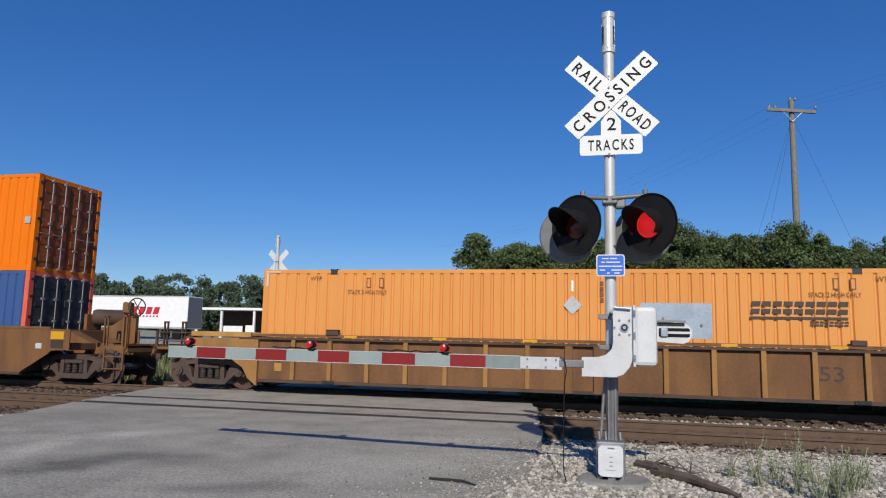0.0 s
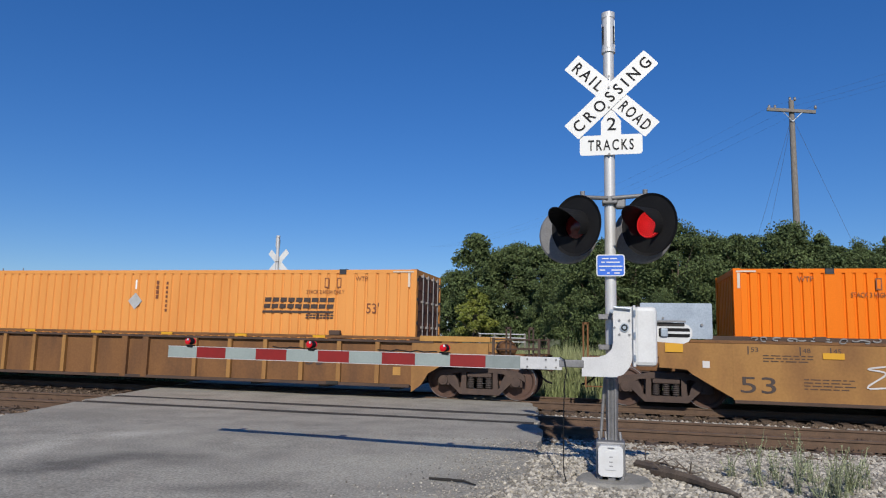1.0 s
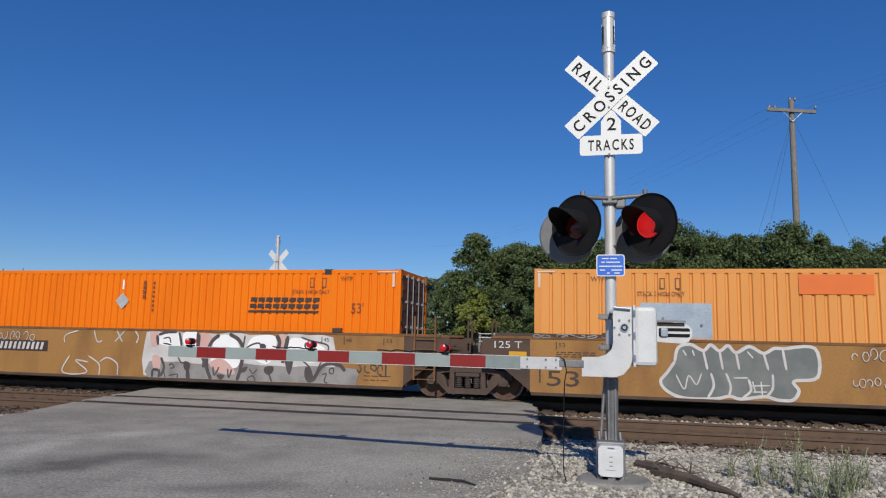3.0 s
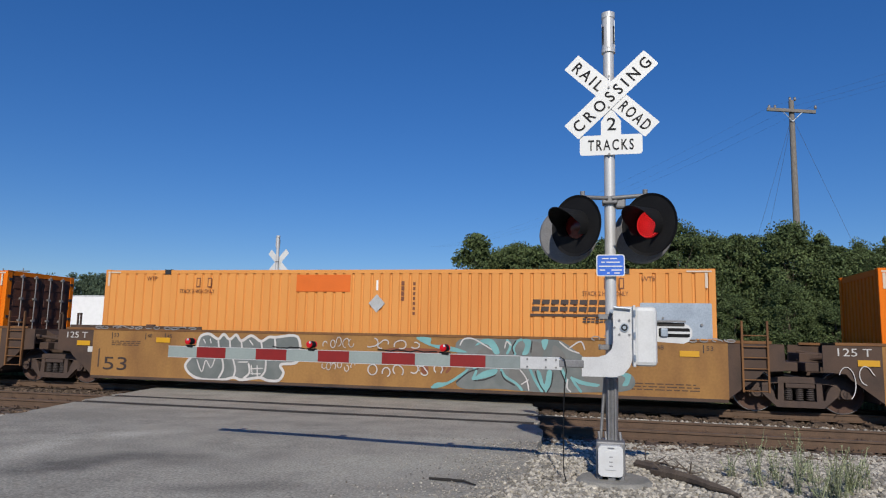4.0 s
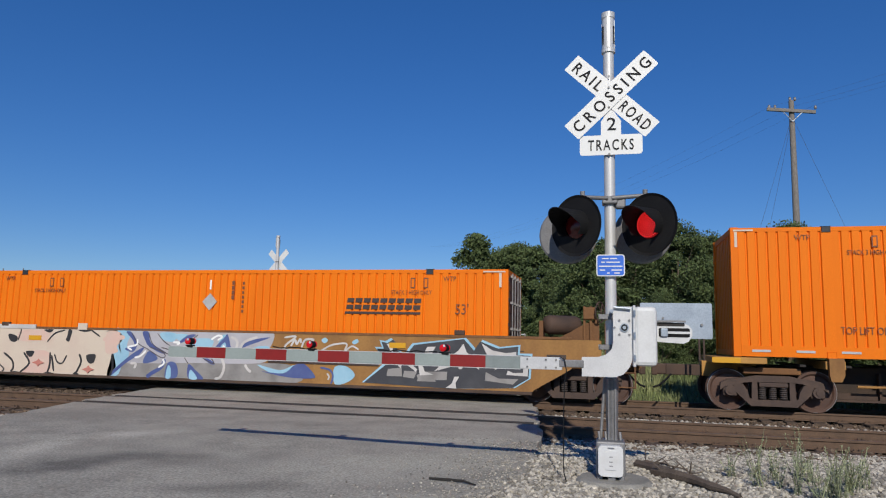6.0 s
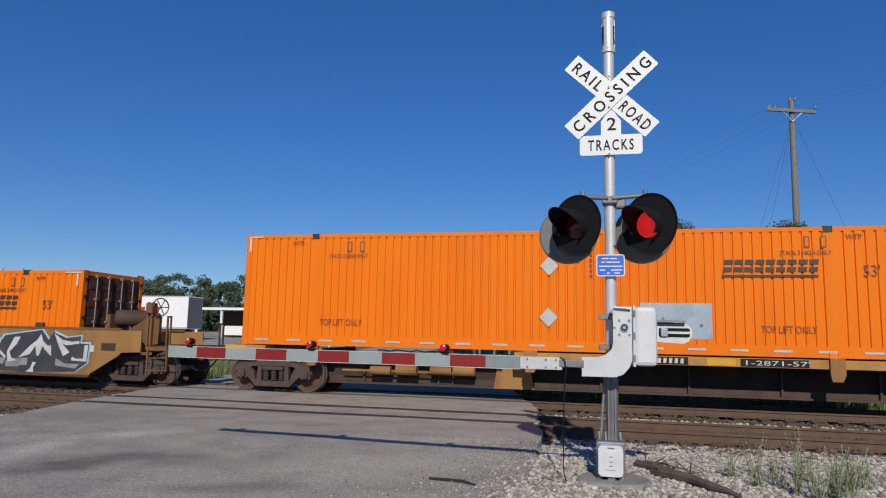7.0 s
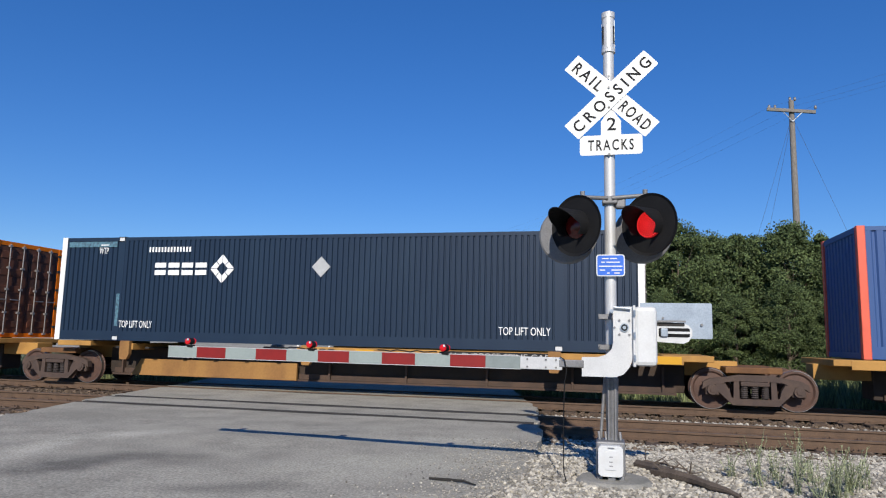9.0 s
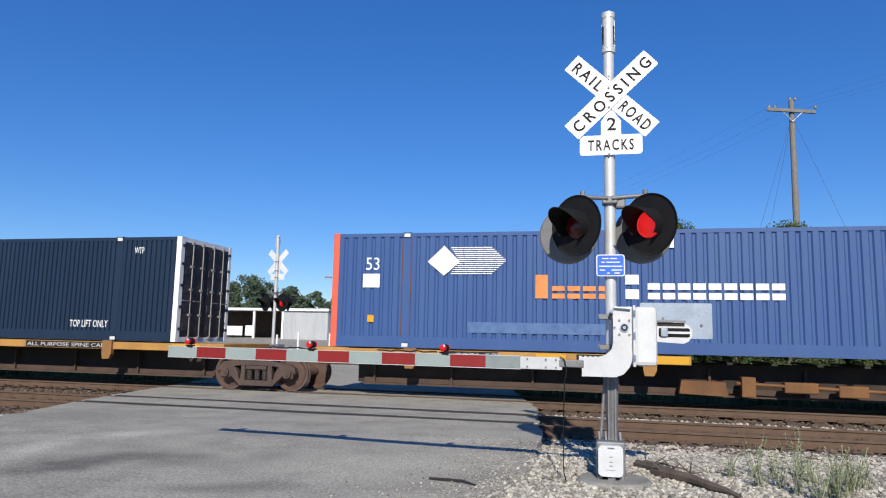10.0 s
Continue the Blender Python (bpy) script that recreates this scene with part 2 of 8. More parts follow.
def wear(m, x, y, turn, along, across, col, strength):
    """An oblong worn or oily patch with a ragged edge, laid into a ground material."""
    nt = m.node_tree
    hsv = next(n for n in nt.nodes if n.type == "HUE_SAT")
    src = hsv.inputs["Color"].links[0].from_socket
    tc = next(n for n in nt.nodes if n.type == "TEX_COORD")
    mp = nt.nodes.new("ShaderNodeMapping")
    mp.vector_type = "TEXTURE"
    mp.inputs["Location"].default_value, mp.inputs["Rotation"].default_value = (x, y, 0), (0, 0, radians(turn))
    mp.inputs["Scale"].default_value = (along, across, 1)
    gr = nt.nodes.new("ShaderNodeTexGradient")
    gr.gradient_type = "SPHERICAL"
    nz = nt.nodes.new("ShaderNodeTexNoise")
    nz.inputs["Scale"].default_value, nz.inputs["Detail"].default_value = 2.2, 8
    mul = nt.nodes.new("ShaderNodeMath")
    mul.operation = "MULTIPLY"
    mr = nt.nodes.new("ShaderNodeMapRange")
    mr.inputs[1].default_value, mr.inputs[2].default_value, mr.inputs[4].default_value = 0.08, 0.42, strength
    mix = nt.nodes.new("ShaderNodeMix")
    mix.data_type = "RGBA"
    mix.inputs[7].default_value = (*col, 1)
    nt.links.new(tc.outputs["Object"], mp.inputs[0])
    nt.links.new(mp.outputs[0], gr.inputs[0])
    nt.links.new(tc.outputs["Object"], nz.inputs[0])
    nt.links.new(gr.outputs[1], mul.inputs[0])
    nt.links.new(nz.outputs[0], mul.inputs[1])
    nt.links.new(mul.outputs[0], mr.inputs[0])
    nt.links.new(mr.outputs[0], mix.inputs[0])
    nt.links.new(src, mix.inputs[6])
    nt.links.new(mix.outputs[2], hsv.inputs["Color"])


wear(M["asphalt"], -7.00, 7.50, 104, 1.4, 0.42, (0.46, 0.435, 0.365), 0.9)
wear(M["asphalt"], -6.73, 8.92, 49, 1.1, 0.50, (0.46, 0.435, 0.365), 0.95)
wear(M["asphalt"], -5.85, 6.70, 85, 1.2, 0.75, (0.135, 0.128, 0.112), 0.9)
wear(M["asphalt"], -5.26, 7.43, 13, 1.1, 0.70, (0.135, 0.128, 0.112), 0.75)
wear(M["asphalt"], -9.07, 10.68, 42, 2.2, 1.60, (0.25, 0.238, 0.20), 0.8)
wear(M["asphalt"], -2.40, 7.98, 51, 2.2, 1.20, (0.42, 0.40, 0.33), 0.8)
wear(M["asphalt"], -3.67, 6.18, 25, 1.2, 0.35, (0.19, 0.18, 0.155), 0.7)
wear(M["asphalt"], -2.35, 10.15, 27, 1.9, 0.80, (0.44, 0.42, 0.35), 0.7)


# ---- mesh helpers ----
def part(name, bm, material, parent=None, label="", at=None, smooth=False):
    """Links a bmesh as one mesh object under a thing or a part."""
    me = bpy.data.meshes.new(name)
    if smooth:
        for f in bm.faces:
            f.smooth = True
    bm.to_mesh(me)
    bm.free()
    me.materials.append(material)
    ob = new(name, me)
    if parent is not None:
        ob.parent = parent
    if at is not None:
        ob.matrix_basis = at
    if label:
        ob["label"] = label
    return ob


def share(name, ob, parent, at, label=""):
    """Another object on the mesh of ob."""
    o = new(name, ob.data)
    o.parent, o.matrix_basis = parent, at
    if label:
        o["label"] = label
    return o


def empty(name, m, label, category, group="", kind=""):
    ob = new(name)
    ob.matrix_basis = m
    return tagged(ob, label, category, group, kind)


def B():
    return bmesh.new()


def box(bm, x0, x1, y0, y1, z0, z1, bevel=0.0):
    r = bmesh.ops.create_cube(bm, size=1)
    vs = r["verts"]
    for v in vs:
        v.co = Vector(((x0 + x1) / 2 + v.co.x * (x1 - x0), (y0 + y1) / 2 + v.co.y * (y1 - y0), (z0 + z1) / 2 + v.co.z * (z1 - z0)))
    if bevel:
        es = {e for v in vs for e in v.link_edges}
        bmesh.ops.bevel(bm, geom=list(es), offset=bevel, segments=2, affect="EDGES", profile=0.5)
    return bm


def prism(bm, pts, y0, y1):
    """A polygon in x and z, drawn out along y."""
    a = [bm.verts.new((x, y0, z)) for x, z in pts]
    b = [bm.verts.new((x, y1, z)) for x, z in pts]
    n = len(pts)
    fs = [bm.faces.new(a), bm.faces.new(list(reversed(b)))]
    for i in range(n):
        fs.append(bm.faces.new((a[i], b[i], b[(i + 1) % n], a[(i + 1) % n])))
    bmesh.ops.recalc_face_normals(bm, faces=fs)
    return bm


def tube(bm, p, q, r, r2=None, seg=10):
    """A capped tube from p to q."""
    p, q = Vector(p), Vector(q)
    d = q - p
    m = Matrix.Translation((p + q) / 2) @ d.to_track_quat("Z", "Y").to_matrix().to_4x4()
    bmesh.ops.create_cone(bm, cap_ends=True, segments=seg, radius1=r, radius2=r if r2 is None else r2, depth=d.length, matrix=m)
    return bm


def pipe(bm, pts, radii, seg=6):
    """One unbroken tube through points; radii: one for all, or one each."""
    pts = [Vector(p) for p in pts]
    n = len(pts)
    rings = []
    for i, p in enumerate(pts):
        t = (pts[min(n - 1, i + 1)] - pts[max(0, i - 1)]).normalized()
        u = t.cross(Vector((0.3, 0.2, 0.93))).normalized()
        v = t.cross(u)
        r = radii[i] if isinstance(radii, (list, tuple)) else radii
        rings.append([bm.verts.new(p + (u * math.cos(2 * math.pi * k / seg) + v * math.sin(2 * math.pi * k / seg)) * r) for k in range(seg)])
    fs = [bm.faces.new(rings[0]), bm.faces.new(rings[-1])]
    for a, b in zip(rings, rings[1:]):
        for k in range(seg):
            fs.append(bm.faces.new((a[k], a[(k + 1) % seg], b[(k + 1) % seg], b[k])))
    bmesh.ops.recalc_face_normals(bm, faces=fs)
    return bm


def lathe(bm, profile, seg=28, axis="y", closed=True):
    """Turns (radius, height) pairs round an axis; the ends are closed."""
    rings = []
    for r, h in profile:
        ring = []
        for i in range(seg):
            a = 2 * math.pi * i / seg
            c, s = r * math.cos(a), r * math.sin(a)
            ring.append(bm.verts.new((c, h, s) if axis == "y" else (c, s, h)))
        rings.append(ring)
    fs = []
    for a, b in zip(rings, rings[1:]):
        for i in range(seg):
            fs.append(bm.faces.new((a[i], a[(i + 1) % seg], b[(i + 1) % seg], b[i])))
    if closed:
        fs.append(bm.faces.new(rings[0]))
        fs.append(bm.faces.new(rings[-1]))
    bmesh.ops.recalc_face_normals(bm, faces=fs)
    return bm


def lettering(name, body, size, material, parent, x, y, z, width=None, label="", turn=None, centred=False, squeeze=1.0, bold=0.0, spacing=1.0):
    """Flat writing in the built-in font on a face that looks towards -y; x, z: its lower left corner."""
    cu = bpy.data.curves.new(name, "FONT")
    cu.body, cu.size, cu.extrude = body, 1.0, 0.002
    cu.resolution_u, cu.offset = 3, bold
    cu.space_character = spacing
    if centred:
        cu.align_x = "CENTER"
    tmp = new(name, cu)
    bpy.context.view_layer.update()
    me = bpy.data.meshes.new_from_object(tmp.evaluated_get(bpy.context.evaluated_depsgraph_get()))
    bpy.data.objects.remove(tmp)
    xs = [v.co.x for v in me.vertices]
    zs = [v.co.y for v in me.vertices]
    k = size / 0.72
    kx = k * squeeze
    if width:
        kx = width / (max(xs) - min(xs))
    me.transform(Matrix.Diagonal((kx, k, 1, 1)))
    me.materials.clear()
    me.materials.append(material)
    ob = new(name, me)
    ob.parent = parent
    ob.matrix_basis = (turn or pose(x, y, z)) @ pose(0, 0, 0, 90)
    if label:
        ob["label"] = label
    return ob


def plate(name, pts, y, material, parent, thick=0.004, label=""):
    """A thin plate or coat of paint with an outline in x and z whose outer face lies at y."""
    return part(name, prism(B(), pts, y, y + thick), material, parent, label)


def rect(x0, x1, z0, z1):
    return [(x0, z0), (x1, z0), (x1, z1), (x0, z1)]
# ---- ground, road and tracks ----
RAIL_NEAR, RAIL_FAR = 13.52, 17.88   # centre lines of the two tracks
GAUGE = 0.7535


def height(x, y):
    """The lie of the land: a shallow track bed, rising behind it."""
    pts = ((-400, 0.0), (9.0, 0.0), (11.6, -0.235), (20.4, -0.235), (24, 0.0), (65, 0.75), (110, 1.7), (180, 4.5), (420, 7.0), (3000, 7.0))
    for (a, za), (b, zb) in zip(pts, pts[1:]):
        if y <= b:
            return za + (zb - za) * (y - a) / (b - a)
    return 7.0


def build_ground():
    bm = B()
    ys = [-400, -60, -20, -8, 0, 4, 6, 7, 8, 9, 10, 11, 11.6, 13, 15, 17, 19, 20.4, 22, 24, 30, 38, 48, 60, 80, 110, 140, 180, 250, 420, 900, 3000]
    xs = [-2500, -900, -400, -200, -120, -80, -60, -50, -40, -30, -24, -18, -14, -11, -8, -5, -2, 0, 2, 4, 6, 8, 11, 15, 20, 30, 45, 70, 120, 300, 900, 2500]
    rows = []
    for y in ys:
        row = []
        for x in xs:
            z = height(x, y) + (noise.noise(Vector((x * 0.7, y * 0.7, 0))) * 0.03 if 24 > y > -10 and abs(x) < 40 else 0)
            if -11.5 < x < -0.5 and y < 24:
                z -= 0.12
            row.append(bm.verts.new((x, y, z - 0.02)))
        rows.append(row)
    for a, b in zip(rows, rows[1:]):
        for i in range(len(xs) - 1):
            bm.faces.new((a[i], a[i + 1], b[i + 1], b[i]))
    return tagged(part("ground", bm, M["soil"], smooth=True), "dry grass and bare earth beside the railway", "ground", kind="structure")


def road_edges(y):
    """Left and right edge of the asphalt at y."""
    left = ((-60, -9.0), (6, -9.2), (10.0, -10.15), (13.5, -11.3), (16.5, -11.95), (24, -13.6), (60, -20.0), (180, -46.6))
    right = ((-60, 1.6), (4.5, -1.5), (6.5, -1.18), (7.3, -0.97), (8.2, -0.87), (11, -1.02), (15.8, -1.55), (24, -3.5), (60, -13.5), (180, -40.0))
    out = []
    for pts in (left, right):
        for (a, xa), (b, xb) in zip(pts, pts[1:]):
            if y <= b or b == 180:
                out.append(xa + (xb - xa) * (y - a) / (b - a))
                break
    return out


def road_level(y):
    if y < 9:
        return 0.006
    if y < 19.5:
        return 0.006 - 0.03 * min(1, (y - 9) / 2.5)
    if y < 24:
        return -0.024 + 0.045 * (y - 19.5) / 4.5
    return height(0, y) + 0.025


def build_road():
    """Asphalt in strips, parted by the rails and their flangeways."""
    root = empty("road", pose(0, 0, 0), "worn grey asphalt road over a level crossing", "road", kind="structure")
    gaps = []
    for c in (RAIL_NEAR, RAIL_FAR):
        gaps += [(c - GAUGE - 0.10, c - GAUGE + 0.24), (c + GAUGE - 0.24, c + GAUGE + 0.10)]
    start = -60.0
    spans = []
    for a, b in gaps:
        spans.append((start, a))
        start = b
    spans.append((start, 180.0))
    for a, b in spans:
        bm = B()
        n = max(2, int((min(b, 30) - max(a, 0)) / 0.25)) if b - a > 2 else 4
        ys = [a + (b - a) * i / n for i in range(n + 1)]
        if a < -10:
            ys = [-60, -20, -5, 0, 2] + [3 + (b - 3) * i / 60 for i in range(61)]
        if b > 100:
            ys = [a + 0.4 * i for i in range(14)] + [30, 40, 50, 60, 80, 110, 140, 180]
        rows = []
        for y in ys:
            l, r = road_edges(y)
            row = []
            for i in range(33):
                u = i / 32
                x = l + (r - l) * u
                if 3 < y < 30 and i in (0, 32):
                    x += 0.10 * noise.noise(Vector((y * 2.3, i, 0))) + 0.05 * noise.noise(Vector((y * 9.0, i, 3)))
                z = road_level(y) + 0.012 * noise.noise(Vector((x * 0.6, y * 0.6, 5)))
                row.append(bm.verts.new((x, y, z if i not in (0, 32) else z - 0.004)))
            rows.append(row)
        for p, q in zip(rows, rows[1:]):
            for i in range(32):
                bm.faces.new((p[i], p[i + 1], q[i + 1], q[i]))
        # the edges of each strip go down
        for row, s in ((rows[0], 1), (rows[-1], -1)):
            low = [bm.verts.new(v.co - Vector((0, 0, 0.12))) for v in row]
            for i in range(32):
                bm.faces.new((row[i], low[i], low[i + 1], row[i + 1]))
        for k in (0, 32):
            low = [bm.verts.new(r[k].co - Vector((0, 0, 0.12))) for r in rows]
            for i in range(len(rows) - 1):
                bm.faces.new((rows[i][k], rows[i + 1][k], low[i + 1], low[i]))
        bmesh.ops.recalc_face_normals(bm, faces=bm.faces[:])
        part("asphalt", bm, M["asphalt"], root, smooth=False)
    # dark rubber strips that fill the gaps beside the rails
    for k, (a, b) in enumerate(gaps):
        l, r = road_edges((a + b) / 2)
        rail_y = a + 0.10 if k % 2 == 0 else b - 0.10
        for y0, y1 in ((a + 0.004, rail_y - 0.042), (rail_y + 0.085, b - 0.004)) if k % 2 == 0 else ((a + 0.004, rail_y - 0.085), (rail_y + 0.042, b - 0.004)):
            part("flangeway_strip", box(B(), l + 0.1, r - 0.1, y0, y1, -0.15, road_level(y0) + 0.003), M["rubber"], root, "dark rubber strip beside a rail")
    return root


def rail_profile():
    return [(-0.07, -0.17), (0.07, -0.17), (0.07, -0.155), (0.011, -0.13), (0.011, -0.045), (0.036, -0.035), (0.036, -0.006),
            (0.028, 0.0), (-0.028, 0.0), (-0.036, -0.006), (-0.036, -0.035), (-0.011, -0.045), (-0.011, -0.13), (-0.07, -0.155)]


def build_track(yc, top, label):
    root = empty("railway_track", pose(0, yc, top), label, "railway track", kind="structure")
    X0, X1 = -140, 90
    for s in (-1, 1):
        bm = B()
        a = [bm.verts.new((X0, s * GAUGE + y, z)) for y, z in rail_profile()]
        b = [bm.verts.new((X1, s * GAUGE + y, z)) for y, z in rail_profile()]
        n = len(a)
        for i in range(n):
            bm.faces.new((a[i], a[(i + 1) % n], b[(i + 1) % n], b[i]))
        bmesh.ops.recalc_face_normals(bm, faces=bm.faces[:])
        rail = part("rail", bm, M["rail"], root)
        part("rail_head", box(B(), X0, X1, s * GAUGE - 0.024, s * GAUGE + 0.024, -0.002, 0.002), M["rail_head"], rail, "worn bright running surface")
    tie = plate_mesh = None
    rng = random.Random(5)
    i = 0
    x = -30.0
    while x < 16:
        if not (road_edges(yc)[0] + 0.3 < x < road_edges(yc)[1] - 0.3):
            m = pose(x, rng.uniform(-0.05, 0.05), -0.172 + rng.uniform(-0.008, 0.004), 0, 0, rng.uniform(-1.2, 1.2))
            if tie is None:
                tie = part("tie", box(B(), -0.115, 0.115, -1.3, 1.3, -0.17, 0, 0.012), M["tie"], root, at=m)
            else:
                share("tie", tie, root, m)
            for s in (-1, 1):
                pm = pose(x, s * GAUGE, -0.168)
                if plate_mesh is None:
                    bm = box(B(), -0.09, 0.09, -0.17, 0.17, -0.004, 0.016)
                    for sy in (-0.1, 0.1):
                        box(bm, -0.05, -0.025, sy - 0.015, sy + 0.015, 0.016, 0.045)
                        box(bm, 0.025, 0.05, sy - 0.015, sy + 0.015, 0.016, 0.045)
                    plate_mesh = part("tie_plate", bm, M["rail"], root, at=pm)
                else:
                    share("tie_plate", plate_mesh, root, pm)
        x += 0.53
    return root


def stones(name, label, count, where, size, material, seed):
    """Loose stones as one scatter."""
    rng = np.random.default_rng(seed)
    src = B()
    bmesh.ops.create_icosphere(src, subdivisions=1, radius=1)
    src.verts.ensure_lookup_table()
    base = np.array([v.co[:] for v in src.verts])
    src.faces.ensure_lookup_table()
    faces = np.array([[v.index for v in f.verts] for f in src.faces])
    src.free()
    verts, polys = [], []
    k = 0
    while k < count:
        x, y, z = where(rng)
        s = size * rng.uniform(0.5, 1.35)
        sh = base * (1 + rng.uniform(-0.28, 0.28, (len(base), 1)))
        a = rng.uniform(0, 6.28)
        t = np.array([[math.cos(a), -math.sin(a), 0], [math.sin(a), math.cos(a), 0], [0, 0, 1]])
        q = (sh * np.array([1, rng.uniform(0.6, 1), rng.uniform(0.45, 0.85)])) @ t.T * s + np.array([x, y, z + s * 0.4])
        verts.append(q)
        polys.append(faces + k * len(base))
        k += 1
    me = bpy.data.meshes.new(name)
    me.from_pydata(np.concatenate(verts).tolist(), [], np.concatenate(polys).tolist())
    me.materials.append(material)
    return tagged(new(name, me), label, "gravel", kind="stuff")


def near_gravel(rng):
    while True:
        y = 5.6 + 6.75 * rng.random() ** 1.15
        x = rng.uniform(-1.3, 7.5)
        if (x - 0.06) ** 2 + (y - 7.72) ** 2 < 0.15:
            continue
        edge = road_edges(y)[1] + noise.noise(Vector((x * 3, y * 3, 1))) * 0.25
        if x > edge - (0.35 if rng.random() < 0.06 else -0.02):
            return x, y, max(height(x, y), -0.24) + 0.006 * rng.random()


def bed_gravel(rng):
    while True:
        y = rng.uniform(11.3, 20.6)
        x = rng.uniform(-26, 13)
        l, r = road_edges(y)
        if (x < l + 0.05 or x > r - 0.05):
            return x, y, -0.235 + (0.02 if abs(y - 15.7) < 0.9 else 0)


def middle_gravel(rng):
    while True:
        y, x = rng.uniform(15.2, 15.8), rng.uniform(-2, 12)
        l, r = road_edges(y)
        if x > r - 0.05:
            return x, y, -0.20


def build_bed():
    """The packed stone under the loose gravel, on both sides of the road."""
    root = empty("gravel_bed", pose(0, 0, 0), "packed stone shoulder and track bed", "gravel bed", kind="structure")
    for name, y0, y1, mt in (("shoulder", 2.0, 11.9, "gravel"), ("track_bed", 11.9, 15.1, "ballast"), ("middle_bed", 15.1, 16.6, "ballast"), ("track_bed", 16.6, 20.5, "ballast")):
        for side in (0, 1):
            bm = B()
            rows = []
            n = max(3, int((y1 - y0) / 0.5))
            for i in range(n + 1):
                y = y0 + (y1 - y0) * i / n
                e = road_edges(y)[side]
                xs = [e - 0.25 + 0.5 * k for k in range(34)] if side else [e + 0.25 - 0.5 * k for k in range(34)]
                rows.append([bm.verts.new((x, y, max(height(x, y), -0.235) - 0.002 + 0.012 * noise.noise(Vector((x, y, 2))))) for x in xs])
            for a, b in zip(rows, rows[1:]):
                for k in range(33):
                    bm.faces.new((a[k], a[k + 1], b[k + 1], b[k]))
            bmesh.ops.recalc_face_normals(bm, faces=bm.faces[:])
            part(name, bm, M[mt], root)


def left_gravel(rng):
    y = rng.uniform(8.5, 11.6)
    return road_edges(y)[0] - abs(rng.normal(0, 1.2)) + 0.1, y, height(0, y) - 0.01


def grit(rng):
    while True:
        y = rng.uniform(5.8, 10.5)
        x = road_edges(y)[1] - abs(rng.normal(0, 0.55))
        if x > -9:
            return x, y, road_level(y) + 0.004


build_ground()
build_road()
stones("road_grit", "pale chips of stone strewn on the asphalt edge", 1500, grit, 0.010, M["gravel"], 9)
build_track(RAIL_NEAR, -0.035, "rusty steel rails on weathered wooden ties, nearer track")
build_track(RAIL_FAR, 0.0, "rusty steel rails on weathered wooden ties under the train")
stones("trackside_gravel", "pale grey crushed stone beside the mast", 42000, near_gravel, 0.027, M["gravel"], 3)
stones("track_ballast", "dusty brown ballast between the ties", 20000, bed_gravel, 0.038, M["ballast"], 4)
stones("middle_ballast", "pale clean ballast between the two tracks", 1700, middle_gravel, 0.036, M["gravel"], 8)
build_bed()
stones("roadside_gravel", "pale crushed stone at the edge of the asphalt", 1500, left_gravel, 0.04, M["gravel"], 6)
# ---- the train ----
TRAIN_Y = RAIL_FAR
SPEED, GAIN = 11.93, 0.0175     # metres a second, and what it gains


def gone(t):
    return SPEED * t + GAIN * t * t


ROLLING = []      # (thing, x at the start, z)
WHEELSETS = []


def on_train(name, x, z, label, category, group=""):
    ob = empty(name, pose(x, TRAIN_Y, z), label, category, group)
    ROLLING.append((ob, x, z))
    return ob


L53, W53, H53 = 16.154, 2.591, 2.896


def corrugated(length, h, pitch, groove, depth):
    """A sheet in x and z looking to -y, its outer face at y = 0, grooves going in."""
    bm = B()
    n = max(1, int(length / pitch))
    p = length / n
    xs = []
    for i in range(n):
        a = -length / 2 + i * p
        xs += [(a, 0), (a + p - groove, 0), (a + p - groove * 0.72, depth), (a + p - groove * 0.28, depth)]
    xs.append((length / 2, 0))
    lo = [bm.verts.new((x, y, 0)) for x, y in xs]
    hi = [bm.verts.new((x, y, h)) for x, y in xs]
    for i in range(len(xs) - 1):
        bm.faces.new((lo[i], lo[i + 1], hi[i + 1], hi[i]))
    return bm


